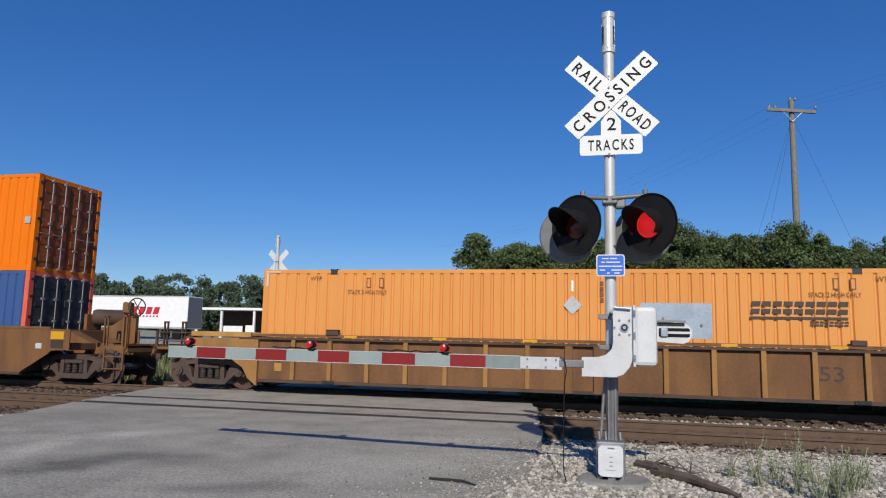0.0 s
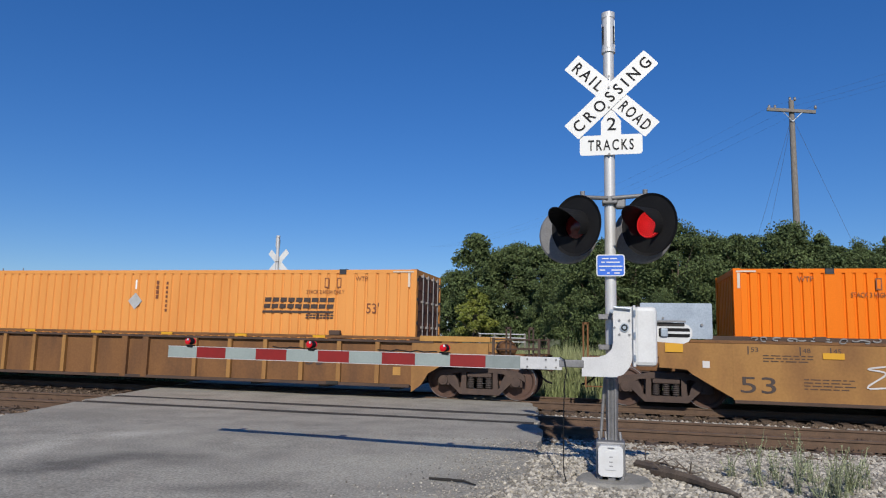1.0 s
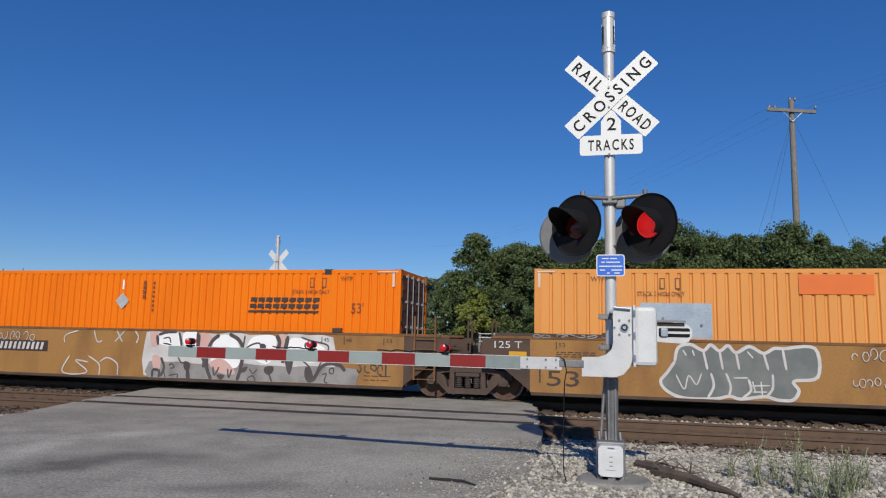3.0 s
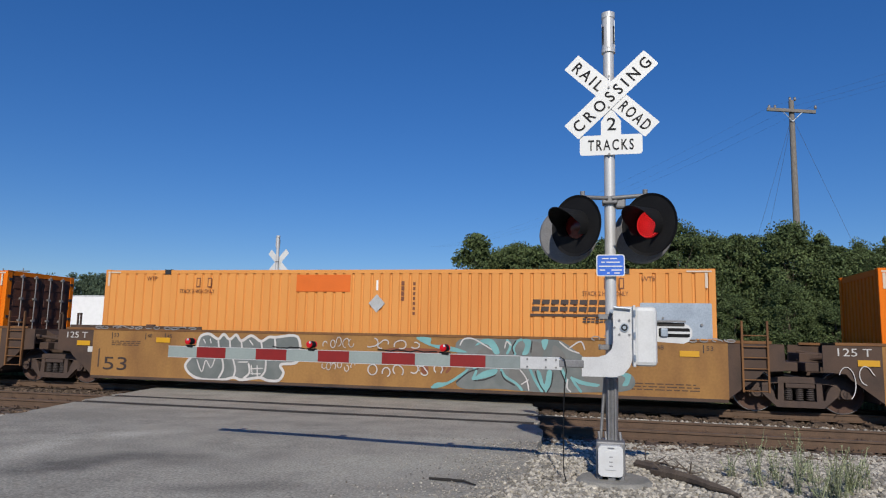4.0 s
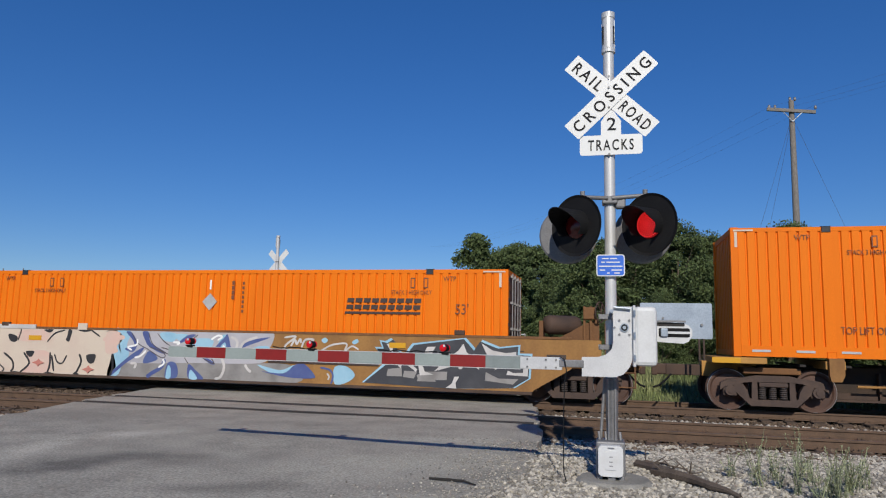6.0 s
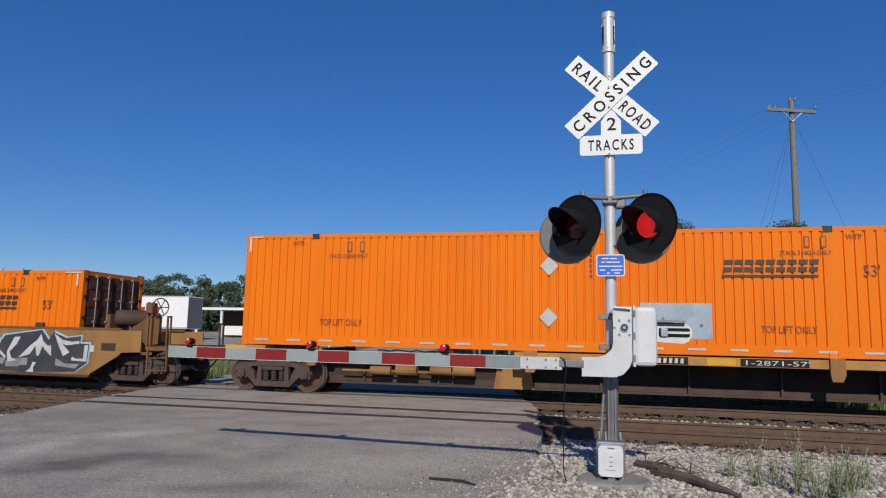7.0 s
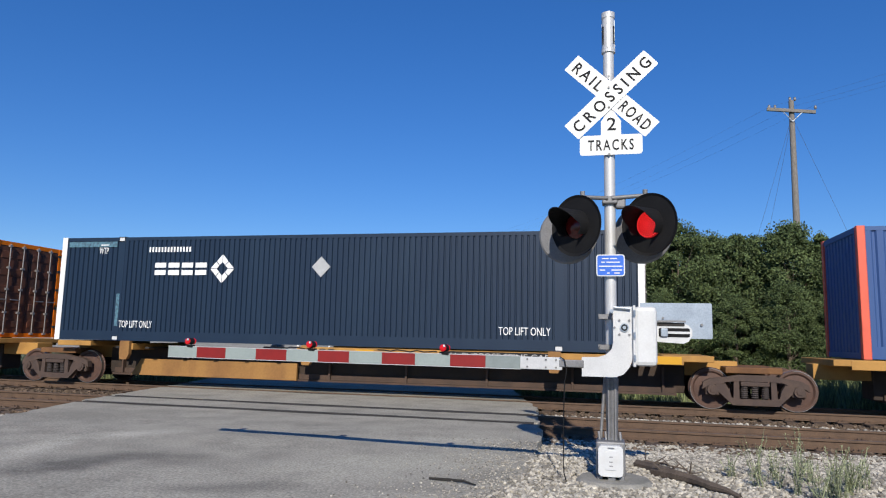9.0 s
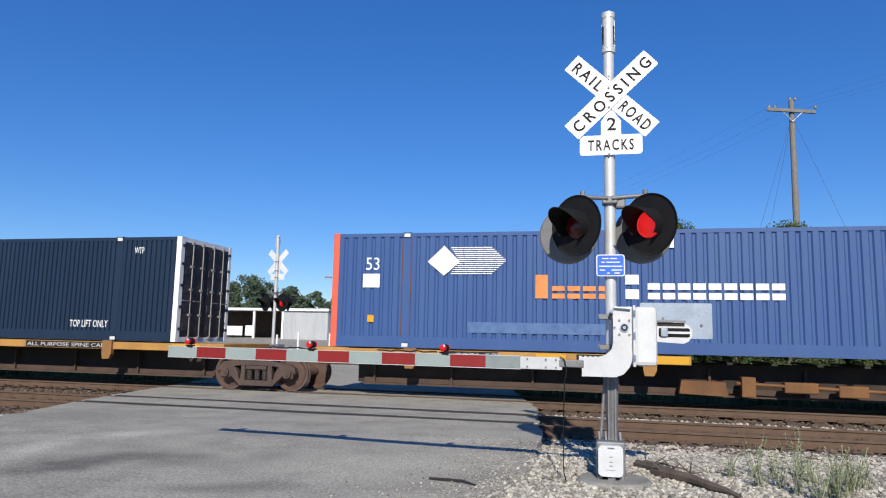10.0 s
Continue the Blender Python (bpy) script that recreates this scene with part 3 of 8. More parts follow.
def container(name, x, z, paint, label, door=None, post=None, pitch=0.25, groove=0.09, ends_post=None, group="intermodal containers", door_side=1, lower_rail=0.16):
    """A 53-foot box; its origin is the middle of its underside. Doors at the +x end."""
    c = on_train(name, x, z, label, "shipping container", group)
    hx, hy = L53 / 2, W53 / 2
    post = post or paint
    ends_post = ends_post or paint
    ph = H53 - lower_rail - 0.10
    # three panels on each long side, parted by the lifting posts
    bays = ((-hx + 0.14, -6.2), (-5.99, 5.99), (6.2, hx - 0.14))
    for a, b in bays:
        w = b - a
        s = part("side_panel", corrugated(w, ph, pitch, groove, 0.036), paint, c, at=pose((a + b) / 2, -hy + 0.012, lower_rail))
        share("side_panel", s, c, pose((a + b) / 2, hy - 0.012, lower_rail, 0, 0, 180))
    for sx in (-1, 1):
        for sy in (-1, 1):
            part("lifting_post", box(B(), sx * 6.095 - 0.105, sx * 6.095 + 0.105, sy * hy - sy * 0.06, sy * hy - sy * 0.004, 0.0, H53 - 0.004), post, c)
            part("corner_post", box(B(), sx * hx - sx * 0.15, sx * hx, sy * hy - sy * 0.15, sy * hy, 0, H53, 0.008), ends_post, c)
            for zz in (0.0, H53 - 0.12):
                part("corner_casting", box(B(), sx * 6.095 - 0.09, sx * 6.095 + 0.09, sy * hy - sy * 0.15, sy * hy + sy * 0.006, zz - 0.004, zz + 0.124, 0.01), M["door_dark"] if zz else post, c)
    for sy in (-1, 1):
        part("top_rail", box(B(), -hx + 0.15, hx - 0.15, sy * hy - sy * 0.09, sy * hy - sy * 0.008, H53 - 0.10, H53 - 0.006), paint, c)
        part("bottom_rail", box(B(), -hx + 0.15, hx - 0.15, sy * hy - sy * 0.09, sy * hy - sy * 0.006, 0.0, lower_rail), paint, c)
    # roof with shallow ridges
    bm = box(B(), -hx + 0.1, hx - 0.1, -hy + 0.08, hy - 0.08, H53 - 0.06, H53 - 0.02)
    for i in range(26):
        xr = -hx + 0.5 + i * (L53 - 1) / 25
        box(bm, xr - 0.12, xr + 0.12, -hy + 0.2, hy - 0.2, H53 - 0.02, H53 - 0.004)
    part("roof", bm, paint, c)
    bm = box(B(), -hx + 0.1, hx - 0.1, -hy + 0.1, hy - 0.1, 0.02, 0.14)
    for i in range(40):
        xr = -hx + 0.4 + i * (L53 - 0.8) / 39
        box(bm, xr - 0.03, xr + 0.03, -hy + 0.1, hy - 0.1, 0.0, 0.06)
    part("floor", bm, M["car_dirty"], c)
    # doors with bars and hinges at one end, a ribbed wall at the other
    dx = door_side * (hx - 0.05)
    door = door or paint
    for sy in (-1, 1):
        bm = box(B(), min(dx - 0.03, dx + 0.03), max(dx - 0.03, dx + 0.03), min(sy * 0.01, sy * (hy - 0.15)), max(sy * 0.01, sy * (hy - 0.15)), 0.14, H53 - 0.12)
        for k in range(5):
            zc = 0.3 + k * 0.52
            box(bm, min(dx, dx + door_side * 0.045), max(dx, dx + door_side * 0.045), min(sy * 0.12, sy * (hy - 0.25)), max(sy * 0.12, sy * (hy - 0.25)), zc, zc + 0.22, 0.015)
        d = part("door", bm, door, c)
        for off in (0.28, 0.78):
            yy = sy * off
            xx = door_side * (hx + 0.035)
            bm = tube(B(), (xx, yy, 0.08), (xx, yy, H53 - 0.07), 0.017, seg=8)
            for zz in (0.12, 0.75, 1.45, 2.1, H53 - 0.14):
                box(bm, xx - 0.045, xx + 0.025, yy - 0.05, yy + 0.05, zz - 0.03, zz + 0.03)
            box(bm, xx - 0.01, xx + 0.02, min(yy, yy + sy * 0.35), max(yy, yy + sy * 0.35), 1.12, 1.15)
            part("locking_bar", bm, M["bar_grey"], d, "worn grey steel bar")
        for zz in (0.35, 0.95, 1.55, 2.15, 2.65):
            part("hinge", box(B(), min(dx, dx + door_side * 0.065), max(dx, dx + door_side * 0.065), sy * (hy - 0.10) - 0.05, sy * (hy - 0.10) + 0.05, zz - 0.04, zz + 0.04), M["door_dark"], d)
    for zz in (0.0, H53 - 0.13):
        part("door_header" if zz else "door_sill", box(B(), min(dx - 0.06, dx + 0.04), max(dx - 0.06, dx + 0.04), -hy + 0.15, hy - 0.15, zz, zz + 0.13), ends_post, c)
    bx = -door_side * (hx - 0.06)
    bm = corrugated(W53 - 0.3, H53 - 0.26, 0.22, 0.1, 0.04)
    w = part("end_panel", bm, paint, c, at=pose(bx - door_side * 0.03, 0, 0.13, 0, 0, -90 * door_side))
    for zz in (0.0, H53 - 0.13):
        part("end_rail", box(B(), min(bx - 0.05, bx + 0.05), max(bx - 0.05, bx + 0.05), -hy + 0.15, hy - 0.15, zz, zz + 0.13), paint, c)
    return c


FACE = -W53 / 2 - 0.0005      # outer face of a container's near side, in its own space


def placard(c, x, z, s=0.22):
    plate("placard", [(x - s, z), (x, z - s * 1.05), (x + s, z), (x, z + s * 1.05)], FACE - 0.012, M["silver"], c, 0.014, "bare metal placard holder turned on its corner")


def bars(name, c, x0, x1, z0, z1, material, n=9, slant=0.0, y=None, gap=0.18, label="", vertical=False):
    """Plain bars in place of a name or number."""
    y = FACE - 0.003 if y is None else y
    bm = B()
    w = ((z1 - z0) if vertical else (x1 - x0)) / n
    for i in range(n):
        if vertical:
            b = z0 + i * w
            prism(bm, [(x0, b), (x1, b), (x1, b + w * (1 - gap)), (x0, b + w * (1 - gap))], y, y + 0.003)
        else:
            a = x0 + i * w
            e = a + w * (1 - gap)
            s = slant * (z1 - z0)
            prism(bm, [(a, z0), (e, z0), (e + s, z1), (a + s, z1)], y, y + 0.003)
    return part(name, bm, material, c, label)


def cut_bars(name, c, x0, x1, z0, z1, material, n, slant, y=None, label=""):
    """Plain split blocks, the bulk of a painted name without its letters."""
    y = FACE - 0.003 if y is None else y
    bm = B()
    w, h = (x1 - x0) / n, z1 - z0
    for i in range(n):
        a, b = x0 + w * i, x0 + w * (i + 0.82)
        cells = ((a, b, 0, 0.40), (a, b, 0.60, 1))
        for p, q, u, v in cells:
            prism(bm, [(p + slant * h * u, z0 + h * u), (q + slant * h * u, z0 + h * u), (q + slant * h * v, z0 + h * v), (p + slant * h * v, z0 + h * v)], y, y + 0.003)
    return part(name, bm, material, c, label)


def orange_marks(c, top=True, lift=True, high="STACK 3 HIGH ONLY", old=False, logo=True):
    """The writing that the orange boxes carry on their near side."""
    y = FACE - 0.004
    m = M["text_dark"]
    for x in (-5.75, 5.05):
        for dx in (0.0, 0.34):
            plate("marking", rect(x + 0.55 + dx, x + 0.67 + dx, 2.42, 2.68), y, m, c, 0.003)
            plate("marking", rect(x + 0.575 + dx, x + 0.645 + dx, 2.45, 2.65), y - 0.002, M["orange_faded" if old else "orange"], c, 0.003)
        lettering("marking", high, 0.11, m, c, x + 0.05, y, 2.26, width=1.05)
        if lift:
            lettering("marking", "TOP LIFT ONLY", 0.17, m, c, x - 0.15 + (0 if x < 0 else -0.25), y, 0.52, width=1.15)
    for x in (-6.75, 6.45):
        lettering("marking", "WTP", 0.12, m, c, x, y, 2.60, width=0.32)
    lettering("marking", "53'", 0.26, m, c, 6.75, y, 1.78, width=0.33)
    if logo:
        cut_bars("logo", c, 3.9, 5.9, 1.88, 2.16, M["text_brown"], 9, 0.12, label="dark bars in place of a company name")
        plate("logo", [(3.86, 1.76), (5.86, 1.76), (5.88, 1.82), (3.88, 1.82)], y, M["text_brown"], c, 0.003)
        if old:
            cut_bars("logo", c, 5.1, 5.88, 1.62, 1.73, M["text_brown"], 8, 0.12)
    placard(c, -0.02, 2.03)
    bars("number", c, 0.93, 0.99, 1.75, 2.62, m, 7, vertical=True, gap=0.4, label="bars in place of the box's number")
    bars("number", c, 0.62, 0.70, 2.1, 2.62, m, 4, vertical=True)
    plate("marking", rect(-0.045, 0.005, 2.36, 2.62), y, M["white"], c, 0.003)
    plate("reflector", rect(-8.02, -7.6, 2.815, 2.85), y - 0.006, M["g_cream"], c, 0.004)
    plate("reflector", rect(7.45, 8.0, 2.815, 2.85), y - 0.006, M["g_cream"], c, 0.004)
    plate("reflector", rect(-8.0, -7.94, 2.45, 2.8), y - 0.006, M["g_cream"], c, 0.004)
    plate("reflector", rect(7.85, 7.91, 2.45, 2.8), y - 0.006, M["g_cream"], c, 0.004)


# ---- trucks under the cars ----
def wheelset(parent, at):
    bm = B()
    for s in (-1, 1):
        lathe(bm, [(0.07, s * 0.88), (0.10, s * 0.87), (0.14, s * 0.80), (0.36, s * 0.775), (0.40, s * 0.815), (0.455, s * 0.815), (0.46, s * 0.73),
                   (0.487, s * 0.715), (0.487, s * 0.69), (0.40, s * 0.69), (0.36, s * 0.73), (0.12, s * 0.70), (0.09, s * 0.6)], 32)
    tube(bm, (0, -0.9, 0), (0, 0.9, 0), 0.085, seg=14)
    n = len(bm.faces)
    for s in (-1, 1):
        lathe(bm, [(0.447, s * 0.8165), (0.4575, s * 0.8165), (0.4625, s * 0.735), (0.458, s * 0.73), (0.447, s * 0.8165)], 32, "y", False)
    bm.faces.ensure_lookup_table()
    for f in bm.faces[n:]:
        f.material_index = 1
    w = part("wheelset", bm, M["wheel"], parent, "rust-brown steel wheels with polished treads on an axle", at=at)
    w.data.materials.append(M["wheel_tread"])
    WHEELSETS.append((w, at))
    return w


def truck(car, x, spread=1.8):
    """A two-axle freight truck: cast side frames, springs, bolster, wheelsets. Parts of the car."""
    root = new("truck")
    root.parent, root.matrix_basis = car, pose(x, 0, 0)
    root["label"] = "grimy cast-steel freight truck with coil springs"
    a = spread / 2
    for s in (-1, 1):
        y0, y1 = s * 0.93, s * 1.09
        y0, y1 = min(y0, y1), max(y0, y1)
        bm = B()
        # top member, dropping over the axle boxes
        prism(bm, [(-a - 0.22, 0.46), (-a - 0.20, 0.62), (-a - 0.05, 0.70), (-a + 0.30, 0.75), (-0.35, 0.80), (0.35, 0.80), (a - 0.30, 0.75), (a + 0.05, 0.70), (a + 0.20, 0.62), (a + 0.22, 0.46),
                   (a + 0.10, 0.54), (a - 0.20, 0.59), (0.60, 0.64), (0.36, 0.66), (-0.36, 0.66), (-0.60, 0.64), (-a + 0.20, 0.59), (-a - 0.10, 0.54)], y0, y1)
        # lower member, a shallow V with a flat middle
        prism(bm, [(-a + 0.06, 0.60), (-a + 0.28, 0.60), (-a + 0.36, 0.46), (-0.50, 0.30), (-0.40, 0.27), (0.40, 0.27), (0.50, 0.30), (a - 0.36, 0.46), (a - 0.28, 0.60), (a - 0.06, 0.60), (a - 0.12, 0.42), (0.48, 0.13), (-0.48, 0.13), (-a + 0.12, 0.42)], y0 + 0.004, y1 - 0.004)
        for c in (-1, 1):
            prism(bm, [(c * 0.33, 0.24), (c * 0.46, 0.24), (c * 0.44, 0.68), (c * 0.33, 0.68)], y0 + 0.008, y1 - 0.008)
            box(bm, c * a - 0.15, c * a + 0.15, y0 + 0.02, y1 - 0.02, 0.33, 0.55, 0.03)
            tube(bm, (c * a, s * 0.95, 0.46), (c * a, s * 1.14, 0.46), 0.115, seg=16)
            tube(bm, (c * a, s * 1.14, 0.46), (c * a, s * 1.16, 0.46), 0.06, seg=10)
        part("side_frame", bm, M["truck"], root)
        for k in range(3):
            sp = part("spring", lathe(B(), [(0.06, 0)] + [(0.085 if r % 2 else 0.064, 0.022 * r) for r in range(13)] + [(0.06, 0.27)], 14, "z"), M["spring"], root, at=pose(-0.22 + 0.22 * k, s * 1.01, 0.28))
        part("bolster_end", box(B(), -0.30, 0.30, min(s * 0.9, s * 1.11), max(s * 0.9, s * 1.11), 0.55, 0.65, 0.02), M["truck"], root)
    part("bolster", box(B(), -0.24, 0.24, -0.95, 0.95, 0.50, 0.80, 0.03), M["dark"], root)
    bm = B()
    for c in (-1, 1):
        box(bm, c * 0.36 - 0.05, c * 0.36 + 0.05, -0.8, 0.8, 0.3, 0.46)
        for s in (-1, 1):
            box(bm, c * 0.38 - 0.03, c * 0.38 + 0.05, s * 0.75 - 0.12, s * 0.75 + 0.12, 0.28, 0.6)
    part("brake_beam", bm, M["dark"], root)
    for c in (-1, 1):
        wheelset(root, pose(c * a, 0, 0.46))
    return root


def ladder(car, x0, x1, y, z0, z1, rungs, material):
    """An end ladder: two rails and rungs."""
    bm = B()
    for x in (x0, x1):
        box(bm, x - 0.022, x + 0.022, y - 0.03, y + 0.03, z0, z1, 0.006)
    for i in range(rungs):
        z = z0 + 0.03 + (z1 - z0 - 0.35) * i / max(1, rungs - 1)
        tube(bm, (x0, y - 0.01, z), (x1, y - 0.01, z), 0.013, seg=8)
    return part("ladder", bm, material, car)


def grab_post(car, x, y, z0, z1, material):
    bm = B()
    for d in (-0.05, 0.05):
        box(bm, x + d - 0.02, x + d + 0.02, y - 0.025, y + 0.025, z0, z1, 0.006)
    box(bm, x - 0.07, x + 0.07, y - 0.025, y + 0.025, z1 - 0.05, z1)
    return part("grab_post", bm, material, car)


def coupler(car, x, s):
    """Draft gear box, knuckle and air hose at a car's end; s: which way it points."""
    bm = box(B(), min(x - s * 1.0, x - s * 0.2), max(x - s * 1.0, x - s * 0.2), -0.16, 0.16, 0.72, 0.98, 0.02)
    box(bm, min(x - s * 0.25, x + s * 0.05), max(x - s * 0.25, x + s * 0.05), -0.12, 0.12, 0.72, 0.98, 0.04)
    box(bm, min(x, x + s * 0.14), max(x, x + s * 0.14), -0.13, -0.02, 0.70, 1.0, 0.03)
    part("coupler", bm, M["car_dirty"], car)
    bm = B()
    pts = [Vector((x - s * 0.3, -0.35, 0.75)), Vector((x - s * 0.15, -0.35, 0.58)), Vector((x, -0.33, 0.46)), Vector((x + s * 0.12, -0.3, 0.42))]
    for p, q in zip(pts, pts[1:]):
        tube(bm, p, q, 0.025, seg=8)
    part("air_hose", bm, M["black"], car)


SIDE = 1.5       # half the width of a well car


def end_frame(car, x_body, x_end, s, material, shared=False):
    """The structure between the well and the car's end, over the truck: sloping centre sill, deck, crossbeams."""
    bm = B()
    a, b = x_body, x_end
    box(bm, min(a, b), max(a, b), -0.32, 0.32, 0.80, 1.12, 0.02)
    prism(bm, [(a - s * 0.2, 0.9), (a - s * 0.2, 1.5), (a + s * 0.25, 1.5), (a + s * 1.2, 1.12), (b, 1.12), (b, 0.9)], -0.22, 0.22)
    box(bm, min(a, a + s * 0.35), max(a, a + s * 0.35), -1.42, 1.42, 1.05, 1.50, 0.02)
    box(bm, min(a + s * 1.15, a + s * 1.45), max(a + s * 1.15, a + s * 1.45), -1.3, 1.3, 0.92, 1.12, 0.02)
    part("end_frame", bm, material, car)
    bm = B()
    if not shared:
        box(bm, min(b - s * 0.55, b), max(b - s * 0.55, b), -1.38, 1.38, 1.02, 1.09, 0.01)
        box(bm, min(b - s * 0.06, b), max(b - s * 0.06, b), -1.38, 1.38, 0.90, 1.09, 0.01)
        for k in range(6):
            xk = b - s * (0.06 + 0.08 * k)
            box(bm, xk - 0.01, xk + 0.01, -1.36, 1.36, 1.09, 1.12)
        part("end_platform", bm, material, car)
    else:
        tube(bm, (a + s * 0.2, -0.9, 1.35), (b, -0.35, 1.15), 0.05, seg=8)
        tube(bm, (a + s * 0.2, -0.55, 1.2), (b, -0.3, 1.35), 0.035, seg=8)
        box(bm, min(b - s * 0.4, b), max(b - s * 0.4, b), -0.5, 0.5, 1.1, 1.32, 0.02)
        part("brake_rigging", bm, M["car_dirty"], car)


def smooth_side(car, xa, xb, left_open, right_open, dark_left=False, dark_right=False, paint="car_tan"):
    """Plate sides of the well, with the cut-out over the trucks. open: an end with platform; else the shared truck."""
    ea = 1.55 if left_open else 1.15
    eb = 1.55 if right_open else 1.15
    for s in (-1, 1):
        y0, y1 = (-SIDE, -SIDE + 0.05) if s < 0 else (SIDE - 0.05, SIDE)
        part("side_plate", prism(B(), [(xa, 0.27), (xb, 0.27), (xb, 1.52), (xa, 1.52)], y0, y1), M[paint], car, "tan-painted steel side, stained and faded")
        for x, d, e, dk in ((xa, -1, ea, dark_left), (xb, 1, eb, dark_right)):
            pts = [(x, 0.30), (x + d * 0.55 * e, 0.80), (x + d * 0.62 * e, 0.90), (x + d * e, 0.93), (x + d * e, 1.50), (x, 1.515)]
            part("end_plate", prism(B(), pts, y0 + 0.004, y1 - 0.004), M["car_dirty"] if dk else M[paint], car)
        bm = box(B(), xa - 0.9, xb + 0.9, y0 - 0.012 if s < 0 else y0 - 0.05, y1 + 0.05 if s < 0 else y1 + 0.012, 1.50, 1.565, 0.008)
        part("top_chord", bm, M["car_brown"], car)
        part("bottom_sill", box(B(), xa + 0.02, xb - 0.02, y0 - 0.012 if s < 0 else y0 - 0.08, y1 + 0.08 if s < 0 else y1 + 0.012, 0.20, 0.275, 0.008), M["car_dirty"], car)
    for i in range(9):
        x = xa + 0.4 + (xb - xa - 0.8) * i / 8
        part("cross_bearer", box(B(), x - 0.12, x + 0.12, -SIDE + 0.05, SIDE - 0.05, 0.20, 0.285), M["dark"], car)
    for x, d in ((xa, -1), (xb, 1)):
        part("bulkhead", box(B(), min(x, x + d * 0.08), max(x, x + d * 0.08), -SIDE + 0.06, SIDE - 0.06, 0.3, 1.5), M["car_dirty"], car)
        # corner pads on the chord
        for s in (-1, 1):
            part("guide_pad", box(B(), min(x - d * 1.9, x - d * 1.65), max(x - d * 1.9, x - d * 1.65), s * (SIDE - 0.02) - 0.05, s * (SIDE - 0.02) + 0.05, 1.565, 1.68, 0.015), M["car_dirty"], car)


FRONT = -SIDE - 0.005


def reflector(car, x, z, w=0.42, h=0.13):
    plate("reflector", rect(x - w / 2, x + w / 2, z - h / 2, z + h / 2), FRONT - 0.016, M["reflect_yellow"], car, 0.016, "yellow reflective patch")


def load_marks(car, x, d=1):
    """Small stencilled length marks and lines of fine print on a well's side."""
    for k, t in enumerate(("53", "48", "45")):
        xx = x + d * (0.0, 1.05, 1.65)[k]
        plate("mark_line", rect(xx - 0.012, xx + 0.012, 1.27, 1.45), FRONT - 0.002, M["text_brown"], car, 0.004)
        lettering("length_mark", t, 0.10, M["text_brown"], car, xx + 0.05, FRONT - 0.003, 1.33, width=0.15)


def fine_print(car, x0, x1, z0, z1, rows, seed):
    rng = random.Random(seed)
    for k in range(rows):
        z = z0 + (z1 - z0) * k / max(1, rows - 1)
        x = x0
        while x < x1 - 0.1:
            w = rng.uniform(0.06, 0.22)
            plate("fine_print", rect(x, min(x + w, x1), z, z + 0.022), FRONT - 0.002, M["car_dirty"], car, 0.004)
            x += w + 0.04


def curve(pts, closed=False, n=5):
    """Points along a smooth line through pts."""
    k = len(pts)
    out = []
    for i in range(k if closed else k - 1):
        p = [Vector(pts[q % k if closed else max(0, min(k - 1, q))]) for q in (i - 1, i, i + 1, i + 2)]
        for j in range(n):
            u = j / n
            out.append(0.5 * (2 * p[1] + (p[2] - p[0]) * u + (2 * p[0] - 5 * p[1] + 4 * p[2] - p[3]) * u * u + (3 * p[1] - p[0] - 3 * p[2] + p[3]) * u ** 3))
    if not closed:
        out.append(Vector(pts[-1]))
    return out


def spray(car, paint, layer, w, *lines):
    """Sprayed lines w to each side of their middle."""
    for k, pts in enumerate(lines):
        bm = B()
        mid = curve(pts)
        n = len(mid) - 1
        prev = None
        for i, p in enumerate(mid):
            t = (mid[min(n, i + 1)] - mid[max(0, i - 1)]).normalized()
            r = w * (0.5 if i in (0, n) else 1.0) * (1 + 0.12 * noise.noise(Vector((p.x * 3, p.y * 3, layer))))
            y = FRONT - 0.0016 * layer - 0.0001 * k - 0.0004 * i / n
            pair = [bm.verts.new((p.x - t.y * r, y, p.y + t.x * r)), bm.verts.new((p.x + t.y * r, y, p.y - t.x * r))]
            if prev:
                bm.faces.new((prev[1], pair[1], pair[0], prev[0]))
            prev = pair
        part("graffiti_line", bm, M[paint], car)


def fill(car, paint, layer, *shapes, sharp=False):
    """Sprayed fields with rounded outlines, or sharp ones."""
    for k, pts in enumerate(shapes):
        ring = [Vector(p) for p in pts] if sharp else curve(pts, True)
        part("graffiti_field", prism(B(), [(p.x, p.y) for p in ring], FRONT - 0.0016 * layer - 0.0001 * k, FRONT), M[paint], car)


def paint_field(car, x0, x1, z0, z1, material, seed, lift, ragged=0.12):
    """A sprayed ground with a wavering edge."""
    rng = random.Random(seed)
    ph = [rng.uniform(0, 6.28) for _ in range(4)]
    n = max(12, int((x1 - x0) * 7))
    top, low = [], []
    for i in range(n + 1):
        u = i / n
        x = x0 + (x1 - x0) * u
        top.append((x, z1 - ragged * (0.5 + 0.3 * math.sin(u * 17 + ph[0]) + 0.2 * math.sin(u * 41 + ph[1])) * 0.9))
        low.append((x, z0 + ragged * (0.4 + 0.3 * math.sin(u * 13 + ph[2]) + 0.2 * math.sin(u * 37 + ph[3])) * 0.6))
    pts = low + [(x1 + rng.uniform(0.02, 0.15), z0 + (z1 - z0) * v) for v in (0.3, 0.6)] + top[::-1] + [(x0 - rng.uniform(0.02, 0.15), z0 + (z1 - z0) * v) for v in (0.7, 0.35)]
    part("graffiti_ground", prism(B(), pts, FRONT - 0.001 - lift, FRONT + 0.001), material, car, "sprayed ground colour of a graffito")


